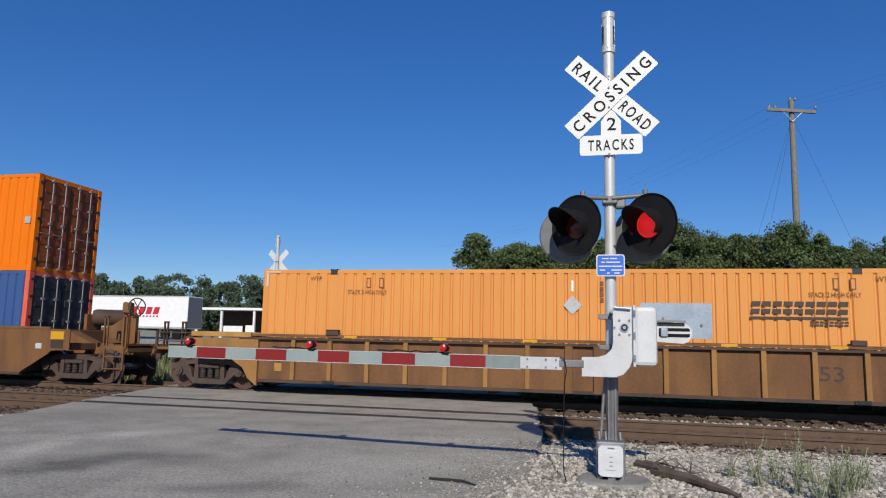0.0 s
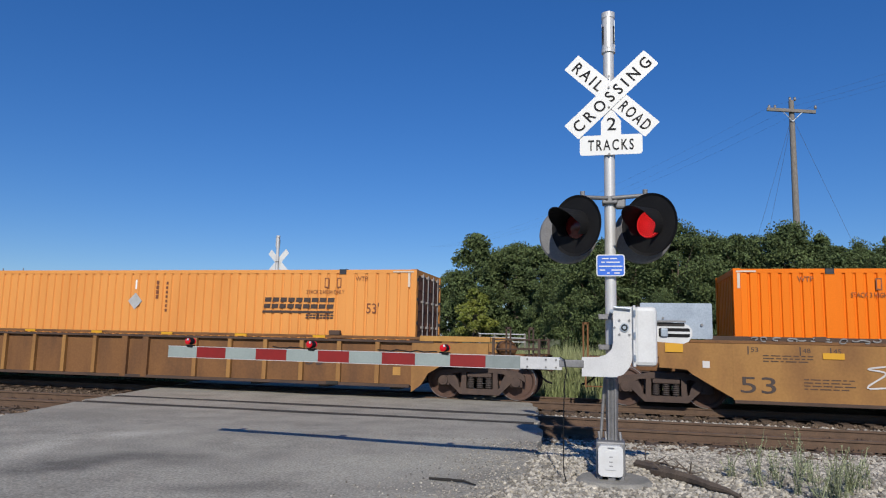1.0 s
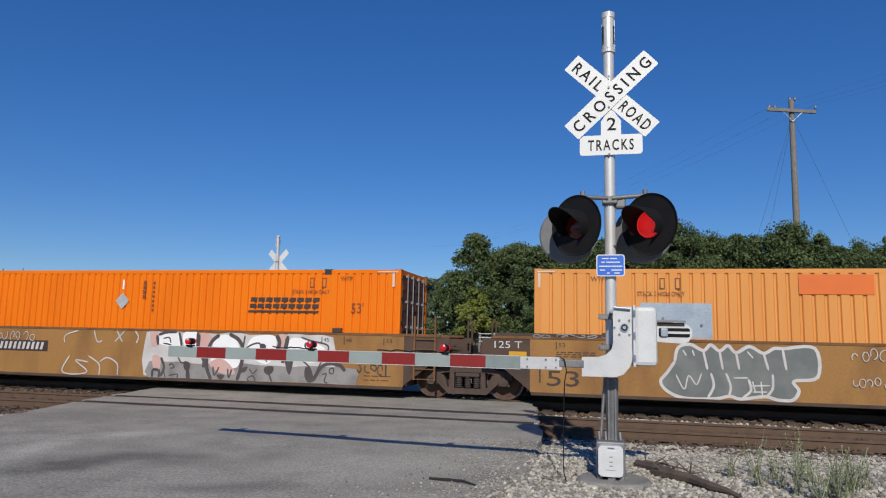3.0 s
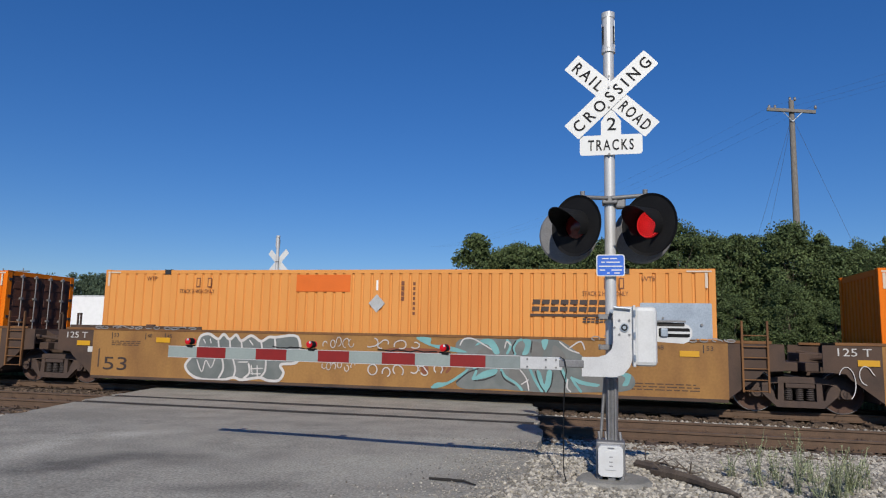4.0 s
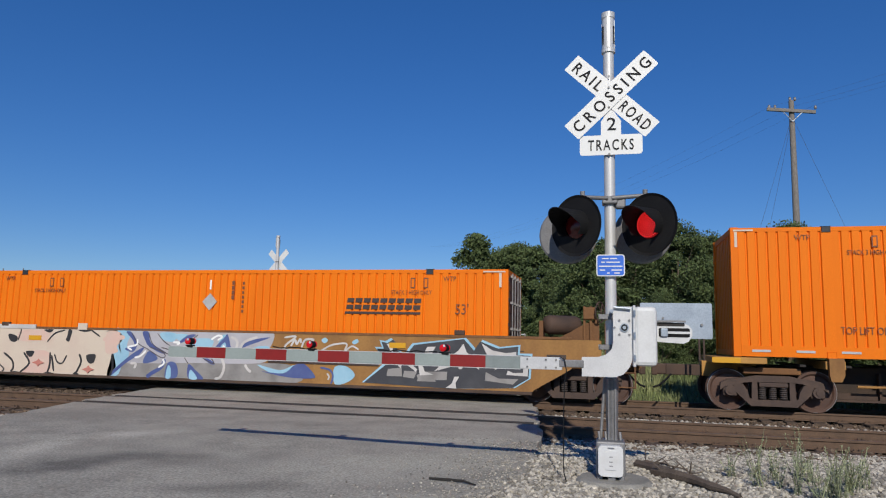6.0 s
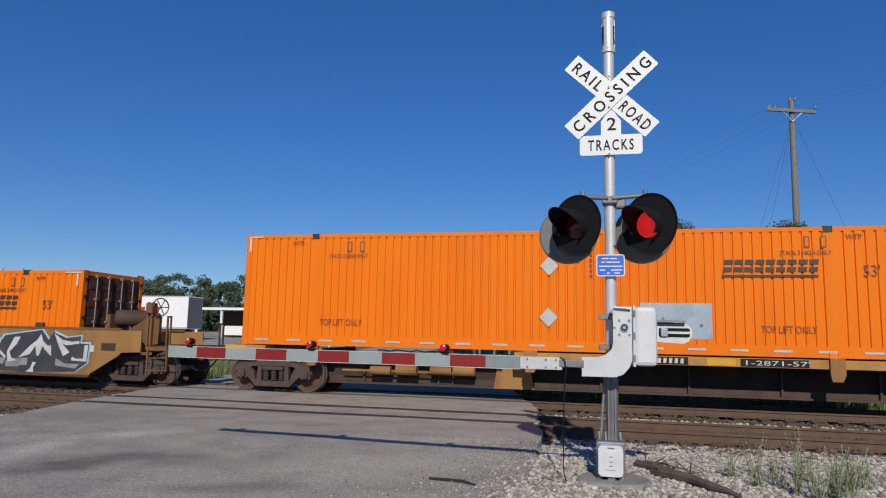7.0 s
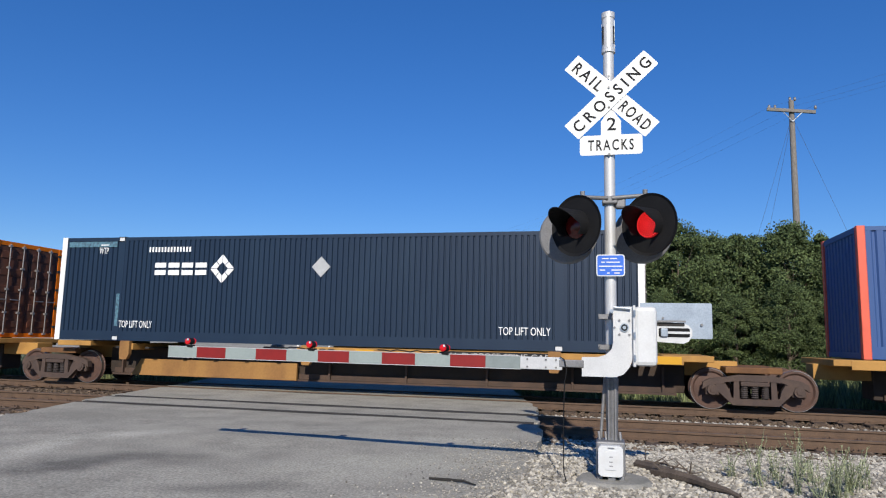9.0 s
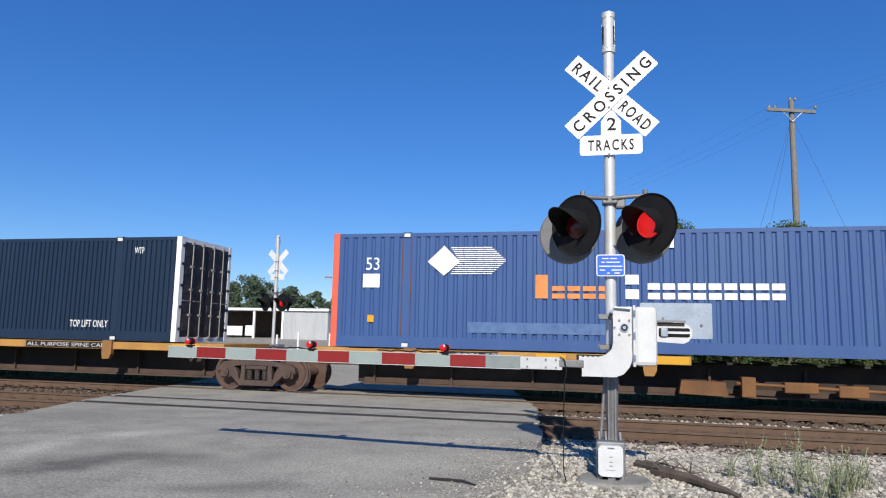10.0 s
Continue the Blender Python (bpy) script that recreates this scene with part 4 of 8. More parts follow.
def spots(car, places, material, lift=0.02):
    for sx, sz in places:
        part("graffiti_spot", prism(B(), [(sx - 0.2, sz), (sx - 0.05, sz - 0.05), (sx, sz - 0.11), (sx + 0.05, sz - 0.05), (sx + 0.2, sz), (sx + 0.05, sz + 0.05), (sx, sz + 0.11), (sx - 0.05, sz + 0.05)], FRONT - 0.004 - lift, FRONT - 0.001), material, car)


def scrawl(car, x0, x1, z0, z1, n, material, seed, r=0.009):
    """Thin sprayed loops and hooks."""
    rng = random.Random(seed)
    w = (x1 - x0) / n
    for i in range(n):
        bm = B()
        cx, cz = x0 + w * (i + rng.uniform(0.3, 0.7)), (z0 + z1) / 2 + rng.uniform(-0.12, 0.12) * (z1 - z0)
        a0, turn = rng.uniform(0, 6.28), rng.choice((-1, 1)) * rng.uniform(3.0, 6.5)
        f1, f2, h = rng.uniform(0.5, 2.2), rng.uniform(0, 6.28), rng.uniform(0.34, 0.5)
        pts = []
        for k in range(19):
            a = a0 + turn * k / 18
            q = 0.75 + 0.25 * math.sin(f1 * a + f2)
            pts.append((cx + w * 0.45 * math.cos(a) * q, cz + (z1 - z0) * h * math.sin(a) * q))
        for (xa, za), (xb, zb) in zip(pts, pts[1:]):
            d = Vector((xb - xa, zb - za))
            if d.length < 1e-4:
                continue
            nrm = Vector((-d.y, d.x)).normalized() * r
            prism(bm, [(xa - nrm.x, za - nrm.y), (xb - nrm.x, zb - nrm.y), (xb + nrm.x, zb + nrm.y), (xa + nrm.x, za + nrm.y)], FRONT - 0.023, FRONT - 0.018)
        part("scrawl", bm, material, car, "thin sprayed loop")
# ---- the cars and their loads, front to rear (the train runs towards -x) ----
def brake_gear(car, x):
    """Air reservoir, bracket plate and hand-brake wheel on a car's end."""
    bm = B()
    lathe(bm, [(0.05, -0.0), (0.20, 0.04), (0.235, 0.12), (0.235, 0.85), (0.20, 0.94), (0.05, 0.98)], 20)
    t = part("air_reservoir", bm, M["car_dirty"], car, "brown steel air tank", at=pose(x - 0.1, -0.95, 1.86, 0, 0, -55), smooth=True)
    part("tank_bracket", box(B(), x - 0.22, x - 0.12, -1.1, -0.5, 1.5, 1.95, 0.01), M["car_brown"], car)
    part("bracket_plate", prism(B(), [(x + 0.15, 1.5), (x + 0.95, 1.95), (x + 1.12, 2.02), (x + 1.2, 1.9), (x + 1.2, 1.15), (x + 0.9, 1.1), (x + 0.15, 1.42)], -0.72, -0.60), M["car_brown"], car)
    bm = B()
    for d in (0.85, 1.0):
        box(bm, x + d - 0.03, x + d + 0.03, -0.8, -0.72, 1.1, 2.32, 0.01)
    box(bm, x + 0.82, x + 1.12, -0.86, -0.72, 2.0, 2.3, 0.03)
    part("brake_stand", bm, M["car_brown"], car)
    bm = B()
    for i in range(20):
        a, b = 2 * math.pi * i / 20, 2 * math.pi * (i + 1) / 20
        tube(bm, (0, 0.25 * math.cos(a), 0.25 * math.sin(a)), (0, 0.25 * math.cos(b), 0.25 * math.sin(b)), 0.018, seg=6)
    for i in range(6):
        a = math.pi * i / 3
        tube(bm, (0.03, 0, 0), (0, 0.25 * math.cos(a), 0.25 * math.sin(a)), 0.014, seg=6)
    part("brake_wheel", bm, M["car_dirty"], car, "spoked hand-brake wheel", at=pose(x + 1.22, -0.75, 2.18, 0, 0, -25))


def end_steps(car, x, s, material):
    """Posts, step rails and sill step at the corner of a platform end."""
    grab_post(car, x, -1.40, 1.0, 1.92, material)
    grab_post(car, x - s * 0.6, -1.40, 1.0, 1.90, material)
    bm = B()
    for d in (0, -s * 0.6):
        box(bm, x + d - 0.02, x + d + 0.02, -1.43, -1.38, 0.42, 1.05)
    for z in (0.45, 0.78):
        tube(bm, (x, -1.42, z), (x - s * 0.6, -1.42, z), 0.016, seg=8)
    box(bm, min(x, x - s * 0.65), max(x, x - s * 0.65), -1.42, -1.30, 0.98, 1.08)
    part("sill_step", bm, material, car)


# front car: two boxes stacked in the well
A = on_train("well_car", -24.4, 0, "tan steel well car carrying two stacked containers", "well car", "cars of the train")
smooth_side(A, -8.1, 8.25, True, True, paint="car_brown")
end_frame(A, 8.25, 11.6, 1, M["car_brown"])
end_frame(A, -8.1, -11.4, -1, M["car_brown"])
truck(A, 9.65), truck(A, -9.5), coupler(A, 11.6, 1), coupler(A, -11.4, -1)
brake_gear(A, 10.1), end_steps(A, 11.5, 1, M["car_brown"])
plate("reflector", rect(9.18, 9.62, 1.22, 1.44), FRONT - 0.004, M["reflect_yellow"], A, 0.006, "yellow reflective patch")
plate("data_panel", rect(9.2, 9.6, 0.98, 1.2), FRONT - 0.004, M["text_brown"], A, 0.006)
plate("notice", rect(8.7, 8.9, 0.95, 1.1), FRONT - 0.004, M["g_pale"], A, 0.006)

a_low = container("container", -24.4, 0.291, M["blue"], "blue corrugated container with coral corner posts, in the well", M["door_dark"], ends_post=M["coral"], pitch=0.27)
a_top = container("container", -24.4, 3.19, M["orange"], "orange corrugated container with dark brown doors, on top of another", M["orange_brown"])
plate("placard", rect(7.7, 7.9, 1.4, 1.6), FACE - 0.01, M["silver"], a_top, 0.01)

# second car: ribbed sides
RB = -0.77
Bc = on_train("well_car", RB, 0, "older brown well car with ribbed steel sides", "well car", "cars of the train")
for s in (-1, 1):
    y0, y1 = (-1.40, -1.36) if s < 0 else (1.36, 1.40)
    o0, o1 = (-1.50, -1.40) if s < 0 else (1.40, 1.50)
    part("side_plate", prism(B(), rect(-8.05, 8.05, 0.30, 1.36), y0, y1), M["car_brown"], Bc, "brown stained side sheet")
    for x in [-7.06 + 1.0 * i for i in range(7)] + [2.06 + 1.02 * i for i in range(6)]:
        part("rib", box(B(), x - 0.055, x + 0.055, o0, o1, 0.34, 1.36, 0.008), M["car_tan"], Bc)
    for x in (-0.1, 0.55):
        part("rib", box(B(), x - 0.09, x + 0.09, o0 - 0.002, o1 + 0.002, 0.28, 1.40, 0.01), M["car_brown"], Bc)
    part("bottom_sill", box(B(), -8.0, 8.0, o0, o1, 0.26, 0.335, 0.008), M["car_dirty"], Bc)
    part("top_sill", box(B(), -8.6, 8.6, o0 - 0.004, o1 + 0.004, 1.35, 1.41, 0.006), M["car_dirty"], Bc)
    part("top_chord", box(B(), -9.7, 9.9, o0 + 0.02 * (s < 0), o1 - 0.02 * (s > 0), 1.43, 1.50, 0.006), M["car_brown"], Bc)
    for x, d in ((-8.05, -1), (8.05, 1)):
        arch = [(x, 0.16), (x + d * 0.25, 0.34), (x + d * 0.42, 0.62), (x + d * 0.75, 0.82), (x + d * 1.5, 0.86), (x + d * 1.9, 0.90), (x + d * 1.9, 1.36), (x, 1.36)]
        part("end_plate", prism(B(), arch, o0 + 0.01, o1 - 0.01), M["car_tan"], Bc)
        part("end_beam", box(B(), min(x + d * 0.2, x + d * 1.95), max(x + d * 0.2, x + d * 1.95), o0 - 0.02, o1 + 0.02, 1.40, 1.53, 0.01), M["car_yellow"], Bc, "yellow top beam")
        part("guide_pad", box(B(), x - d * 2.20, x - d * 1.90, (o0 + o1) / 2 - 0.06, (o0 + o1) / 2 + 0.06, 1.5, 1.62, 0.015) if d < 0 else box(B(), x - 2.20, x - 1.90, (o0 + o1) / 2 - 0.06, (o0 + o1) / 2 + 0.06, 1.5, 1.62, 0.015), M["car_dirty"], Bc)
for k in (-5.5, -3.2, -1.0, 1.2, 3.4, 5.6):
    reflector(Bc, k, 1.46, 0.34, 0.06)
for x in (7.55, -7.6):
    plate("notice", rect(x, x + 0.2, 0.55, 0.75), -1.408, M["car_yellow"], Bc, 0.006)
for x, d in ((-8.05, -1), (8.05, 1)):
    part("bulkhead", box(B(), min(x, x + d * 0.06), max(x, x + d * 0.06), -1.34, 1.34, 0.3, 1.45), M["car_dirty"], Bc)
    end_frame(Bc, x + d * 0.1, x + d * 3.2, d, M["car_brown"])
    truck(Bc, x + d * 1.62)
    coupler(Bc, x + d * 3.2, d)
    for y in (-1.35, 1.35):
        bm = B()
        for xx in (x + d * 2.0, x + d * 3.1):
            box(bm, xx - 0.03, xx + 0.03, y - 0.03, y + 0.03, 0.98, 1.52)
        tube(bm, (x + d * 2.0, y, 1.48), (x + d * 3.1, y, 1.48), 0.016, seg=8)
        tube(bm, (x + d * 2.0, y, 1.25), (x + d * 3.1, y, 1.25), 0.016, seg=8)
        part("hand_rail", bm, M["car_dirty"], Bc)
    grab_post(Bc, x + d * 2.9, -1.25, 1.0, 1.78, M["car_dirty"])
    grab_post(Bc, x + d * 2.35, -1.25, 1.0, 1.78, M["car_dirty"])
    bm = B()
    lathe(bm, [(0.05, -0.35), (0.2, -0.3), (0.2, 0.3), (0.05, 0.35)], 16)
    part("air_reservoir", bm, M["car_brown"], Bc, at=pose(x + d * 2.25, -0.9, 1.25, 0, 0, 20), smooth=True)
for i in range(9):
    x = -7.6 + 15.2 * i / 8
    part("cross_bearer", box(B(), x - 0.12, x + 0.12, -1.36, 1.36, 0.20, 0.285), M["dark"], Bc)
lettering("number", "53", 0.32, M["text_brown"], Bc, 5.19, -1.408, 0.74, width=0.48)

for x in (-6.05, 6.0):
    bm = box(B(), x - 0.16, x + 0.16, -1.535, -1.50, 0.27, 0.36, 0.008)
    for d in (-0.07, 0.07):
        box(bm, x + d - 0.03, x + d + 0.03, -1.55, -1.53, 0.29, 0.35, 0.006)
    part("latch_bracket", bm, M["dark"], Bc)

b_box = container("container", RB, 0.291, M["orange_faded"], "faded light orange corrugated container in a well car", M["door_brown"], pitch=0.25)
orange_marks(b_box, lift=False, high="STACK 2 HIGH ONLY", old=True)

# three smooth well units joined over shared trucks
CX, DX, EX = 22.86, 42.39, 62.08
C = on_train("well_car", CX, 0, "tan well car sprayed with white and black graffiti", "well car", "cars of the train")
smooth_side(C, -8.22, 8.22, True, False, dark_right=True)
end_frame(C, -8.22, -11.4, -1, M["car_brown"]), end_frame(C, 8.22, 9.7, 1, M["car_dirty"], True)
truck(C, -9.6), truck(C, 9.74), coupler(C, -11.4, -1), end_steps(C, -11.4, -1, M["car_brown"])
ladder(C, 8.50, 9.02, -1.54, 0.45, 2.0, 6, M["car_brown"])
lettering("number", "53", 0.36, M["text_brown"], C, -8.12, FRONT - 0.004, 0.44, width=0.72)
reflector(C, -9.45, 1.38, 0.38, 0.2), reflector(C, -6.2, 1.27)
plate("notice", rect(-8.85, -8.7, 0.95, 1.1), FRONT - 0.004, M["g_pale"], C, 0.006)
scrawl(C, -5.2, -2.6, 1.15, 1.45, 11, M["g_pale"], 2)
bars("number", C, -4.9, -2.3, 0.93, 1.13, M["g_pale"], 17, 0.2, FRONT - 0.008, 0.45, label="bars in place of the car's number")
plate("number_field", rect(-5.05, -2.2, 0.88, 1.18), FRONT - 0.004, M["text_brown"], C, 0.006)
paint_field(C, 0.95, 6.35, 0.30, 1.53, M["g_pale"], 11, 0.0)
paint_field(C, 1.1, 7.0, 0.26, 0.72, M["g_grey"], 12, 0.002, 0.06)
# white, pink and dark grey piece
fill(C, "g_pink", 3, [(2.52, 1.43), (2.84, 1.46), (2.92, 1.29), (2.75, 0.91), (2.57, 0.93)], [(4.82, 1.44), (5.08, 1.45), (5.03, 1.02), (4.89, 0.98)])
fill(C, "g_pink", 3, [(1.07, 1.5), (1.3, 1.48), (1.34, 1.14), (1.13, 1.11)], [(1.19, 0.85), (1.43, 0.81), (1.41, 0.5), (1.23, 0.54)])
fill(C, "g_pink", 5, [(2.9, 0.68), (3.14, 0.82), (3.41, 0.75), (3.67, 0.47), (3.44, 0.42), (3.13, 0.5)])
fill(C, "white", 3, [(2.95, 1), (3.04, 1.34), (3.32, 1.45), (3.63, 1.35), (3.79, 0.94), (3.72, 0.62), (3.41, 0.6), (3.02, 0.63)], [(3.97, 1.07), (4.13, 1.4), (4.74, 1.44), (4.76, 1.01), (4.57, 0.73), (4.19, 0.83)], [(5.15, 1.35), (5.49, 1.4), (6.13, 1.17), (6.01, 0.85), (5.61, 0.8), (5.14, 1.01)])
fill(C, "white", 3, [(1.36, 1.17), (1.38, 1.43), (1.88, 1.46), (2, 1.13)], [(2.09, 1.47), (2.51, 1.48), (2.5, 1.12), (2.15, 1.11)])
spray(C, "g_ash", 6, 0.055, [(2.54, 1.45), (2.54, 1.16), (2.43, 0.96), (2.02, 0.91)], [(2.65, 0.93), (2.75, 0.75), (2.74, 0.58)], [(4.8, 1.46), (4.89, 1.26), (4.81, 0.97), (4.99, 0.9), (5, 0.76)], [(5.12, 1.45), (5.02, 0.9)])
spray(C, "g_ash", 6, 0.05, [(3.16, 1.44), (2.95, 1.27), (2.83, 0.98), (2.84, 0.58), (2.98, 0.28)], [(3.44, 1.47), (3.74, 1.31), (3.86, 1.03), (3.82, 0.58), (3.73, 0.28)])
spray(C, "g_ash", 6, 0.022, [(3.89, 1.05), (4.07, 1.19), (4.33, 1.24), (4.39, 0.99), (4.57, 0.77)], [(5.02, 0.9), (5.39, 0.91), (5.73, 0.69), (5.84, 0.42)], [(5.49, 1.42), (5.76, 1.34), (6.24, 1.21), (6.04, 0.78), (5.87, 0.36)], [(5.6, 1.28), (5.8, 1.25), (5.76, 1.13), (5.62, 1.16), (5.6, 1.28)])
spray(C, "g_ash", 6, 0.022, [(1.94, 0.89), (2.06, 0.7), (2.22, 0.69)], [(2.24, 0.56), (2.26, 0.28)], [(4.61, 0.53), (4.72, 0.28)], [(3.9, 1.44), (3.86, 1.11)], [(3.02, 0.62), (3.07, 0.39), (3.2, 0.61)], [(3.45, 0.57), (3.49, 0.34), (3.57, 0.56)])
fill(C, "g_ash", 7, [(2.16, 0.72), (2.32, 0.69), (2.32, 0.52), (2.22, 0.49), (2.15, 0.58)], [(4.51, 0.64), (4.73, 0.67), (4.74, 0.53), (4.61, 0.45), (4.5, 0.52)], [(4.36, 1.23), (4.51, 1.19), (4.46, 0.96), (4.39, 1.02)], [(5.06, 0.9), (5.28, 0.87), (5.22, 0.49), (5.12, 0.59)], [(3.8, 0.56), (4.01, 0.65), (3.97, 0.52), (3.85, 0.48)], [(3.13, 0.41), (3.36, 0.4), (3.26, 0.28)])
fill(C, "g_ash", 7, [(5.64, 0.68), (5.78, 0.61), (5.88, 0.36), (5.73, 0.3), (5.62, 0.45)])
spray(C, "g_ash", 6, 0.045, [(5.86, 0.34), (6.04, 0.66), (6.26, 0.78), (6.54, 0.76), (6.71, 0.61)])
spray(C, "g_ash", 6, 0.018, [(6.1, 0.5), (6.21, 0.53), (6.16, 0.35), (6.25, 0.3)], [(6.29, 0.65), (6.39, 0.67), (6.39, 0.55), (6.3, 0.55), (6.29, 0.65)], [(4.07, 0.59), (4.18, 0.47), (4.3, 0.59)], [(4.04, 0.36), (4.18, 0.41), (4.25, 0.28), (4.05, 0.28), (4.04, 0.36)])
spray(C, "g_ash", 6, 0.035, [(1.28, 1.4), (1.33, 1.14)], [(1.96, 1.49), (2.05, 1.13)], [(2.51, 1.49), (2.52, 1.12)], [(1.45, 0.81), (1.56, 0.55), (1.47, 0.31)], [(1.22, 0.28), (1.23, 0.47), (1.41, 0.46), (1.42, 0.28)], [(1.33, 1.41), (1.6, 1.48), (1.88, 1.49)], [(2.16, 0.71), (2.29, 0.48), (2.32, 0.28)])
spray(C, "g_ash", 6, 0.018, [(1.48, 1.31), (1.66, 1.34), (1.72, 1.2)], [(1.49, 1.19), (1.74, 1.15)], [(1.71, 0.6), (1.79, 0.65), (1.87, 0.56), (1.74, 0.53)], [(1.72, 0.34), (1.97, 0.38), (1.97, 0.28)], [(1.54, 0.5), (1.62, 0.28)])
spray(C, "g_pale", 8, 0.018, [(-5.2, 1.08), (-5.56, 1.02), (-5.22, 0.93), (-5.59, 0.63), (-5.13, 0.62), (-5.11, 0.34)], [(-1.64, 1.14), (-1.63, 1.34), (-1.22, 1.48)], [(-0.71, 1.49), (-0.58, 1.19), (-0.42, 1.22)], [(0.02, 1.5), (0.22, 1.19)], [(-0.02, 1.2), (0.28, 1.5)])
spray(C, "g_pale", 8, 0.018, [(-1.43, 0.79), (-1.65, 0.37), (-1.26, 0.28), (-0.83, 0.37), (-1.23, 0.66), (-0.82, 0.62)], [(-0.83, 0.79), (-0.47, 0.58), (-0.44, 0.28)], [(-0.45, 0.64), (-0.21, 0.76), (0.11, 0.6), (0.14, 0.29)], [(0.6, 1.5), (0.71, 1.34), (0.66, 1.17)])
for car, x0, x1 in ((C, -8.8, -4.2),):
    part("chord_plate", box(B(), x0, x1, -1.49, -1.44, 1.54, 1.66, 0.01), M["car_dirty"], car)
    scrawl(car, x0 + 0.9, x1, 1.55, 1.66, 15, M["g_grey"], 61, 0.014)
c_box = container("container", CX - 0.04, 0.291, M["orange"], "bright orange corrugated container in a well car", M["door_brown"], pitch=0.21, groove=0.07)
orange_marks(c_box, lift=False)

D = on_train("well_car", DX, 0, "tan well car sprayed with teal and white graffiti", "well car", "cars of the train")
smooth_side(D, -8.21, 8.21, False, False, True, True)
end_frame(D, -8.21, -9.6, -1, M["car_dirty"], True), end_frame(D, 8.21, 9.6, 1, M["car_dirty"], True)
truck(D, 9.74)
ladder(D, 8.50, 9.02, -1.54, 0.45, 2.0, 6, M["car_brown"])
grab_post(D, -9.15, -1.0, 1.5, 1.98, M["car_dirty"]), grab_post(D, -9.75, -1.0, 1.5, 1.98, M["car_dirty"])
lettering("number", "53", 0.36, M["text_brown"], D, -7.86, FRONT - 0.004, 0.44, width=0.74)
lettering("load_limit", "125 T", 0.17, M["g_pale"], D, -9.12, FRONT - 0.004, 1.28, width=0.66)
reflector(D, -8.5, 1.14), reflector(D, -6.0, 1.27), reflector(D, 7.4, 1.25)
plate("notice", rect(-8.35, -8.2, 0.9, 1.05), FRONT - 0.006, M["g_pale"], D, 0.006)
scrawl(D, -1.45, -0.5, 1.15, 1.45, 5, M["g_pale"], 22), scrawl(D, -1.45, -0.5, 0.6, 0.85, 6, M["g_pale"], 23), scrawl(D, -0.3, 1.2, 1.12, 1.45, 4, M["g_pale"], 24, 0.014), scrawl(D, -0.2, 1.8, 0.5, 0.85, 6, M["g_pale"], 25, 0.014)
# rounded slate piece with a white outline, and teal wild strokes
fill(D, "g_slate", 2, [(-4.97, 1.07), (-4.89, 1.38), (-4.63, 1.46), (-4.36, 1.33), (-4.2, 1.46), (-4.02, 1.33), (-3.84, 1.45), (-3.68, 1.3), (-3.4, 1.44), (-3.12, 1.3), (-2.9, 1.41), (-2.71, 1.41), (-2.09, 1.43), (-2.06, 0.82), (-2.53, 0.72), (-2.44, 0.52), (-2.57, 0.32), (-2.87, 0.31), (-3.12, 0.37), (-3.61, 0.3), (-3.84, 0.35), (-4.17, 0.28), (-4.8, 0.28), (-5.15, 0.42), (-5.28, 0.63), (-5.13, 0.83)])
spray(D, "g_pale", 4, 0.035, [(-4.97, 1.07), (-4.89, 1.38), (-4.63, 1.46), (-4.36, 1.33), (-4.2, 1.46), (-4.02, 1.33), (-3.84, 1.45), (-3.68, 1.3), (-3.4, 1.44), (-3.12, 1.3), (-2.9, 1.41), (-2.71, 1.41), (-2.09, 1.43), (-2.06, 0.82), (-2.53, 0.72), (-2.44, 0.52), (-2.57, 0.32), (-2.87, 0.31), (-3.12, 0.37), (-3.61, 0.3), (-3.84, 0.35), (-4.17, 0.28), (-4.8, 0.28), (-5.15, 0.42), (-5.28, 0.63), (-5.13, 0.83), (-4.97, 1.07)])
spray(D, "g_pale", 4, 0.025, [(-4.36, 1.33), (-4.28, 0.91)], [(-4.02, 1.33), (-3.96, 0.92)], [(-3.68, 1.3), (-3.62, 0.93)], [(-3.12, 1.32), (-3.03, 0.94)], [(-2.73, 1.4), (-2.67, 0.95)], [(-4.21, 0.84), (-4.16, 0.56), (-4.29, 0.3)], [(-3.9, 0.85), (-3.81, 0.57), (-3.85, 0.36)], [(-3.44, 0.73), (-3.4, 0.49), (-3.57, 0.33)], [(-2.95, 0.85), (-2.96, 0.55), (-3.09, 0.37)])
spray(D, "g_pale", 5, 0.016, [(-4.95, 0.79), (-4.78, 0.47), (-4.68, 0.77), (-4.52, 0.58), (-4.41, 0.83)], [(-3.36, 0.69), (-3.31, 0.44)], [(-3.19, 0.69), (-3.17, 0.39)], [(-3.38, 0.59), (-3.01, 0.61)], [(-3.37, 0.46), (-3.07, 0.47)], [(-3.75, 0.75), (-3.45, 0.76)], [(-4.79, 1.33), (-4.72, 1.21)], [(-4.59, 1.34), (-4.55, 1.21)], [(-3.45, 1.33), (-3.33, 1.19)])
fill(D, "g_rust", 2, [(0.43, 1.21), (1.67, 1.21), (1.67, 1.11), (0.43, 1.09)], [(1.21, 0.8), (1.36, 0.8), (1.37, 0.64), (1.22, 0.63)])
spray(D, "g_rust", 2, 0.035, [(1.68, 0.65), (1.8, 0.79)], [(1.82, 0.65), (1.93, 0.79)])
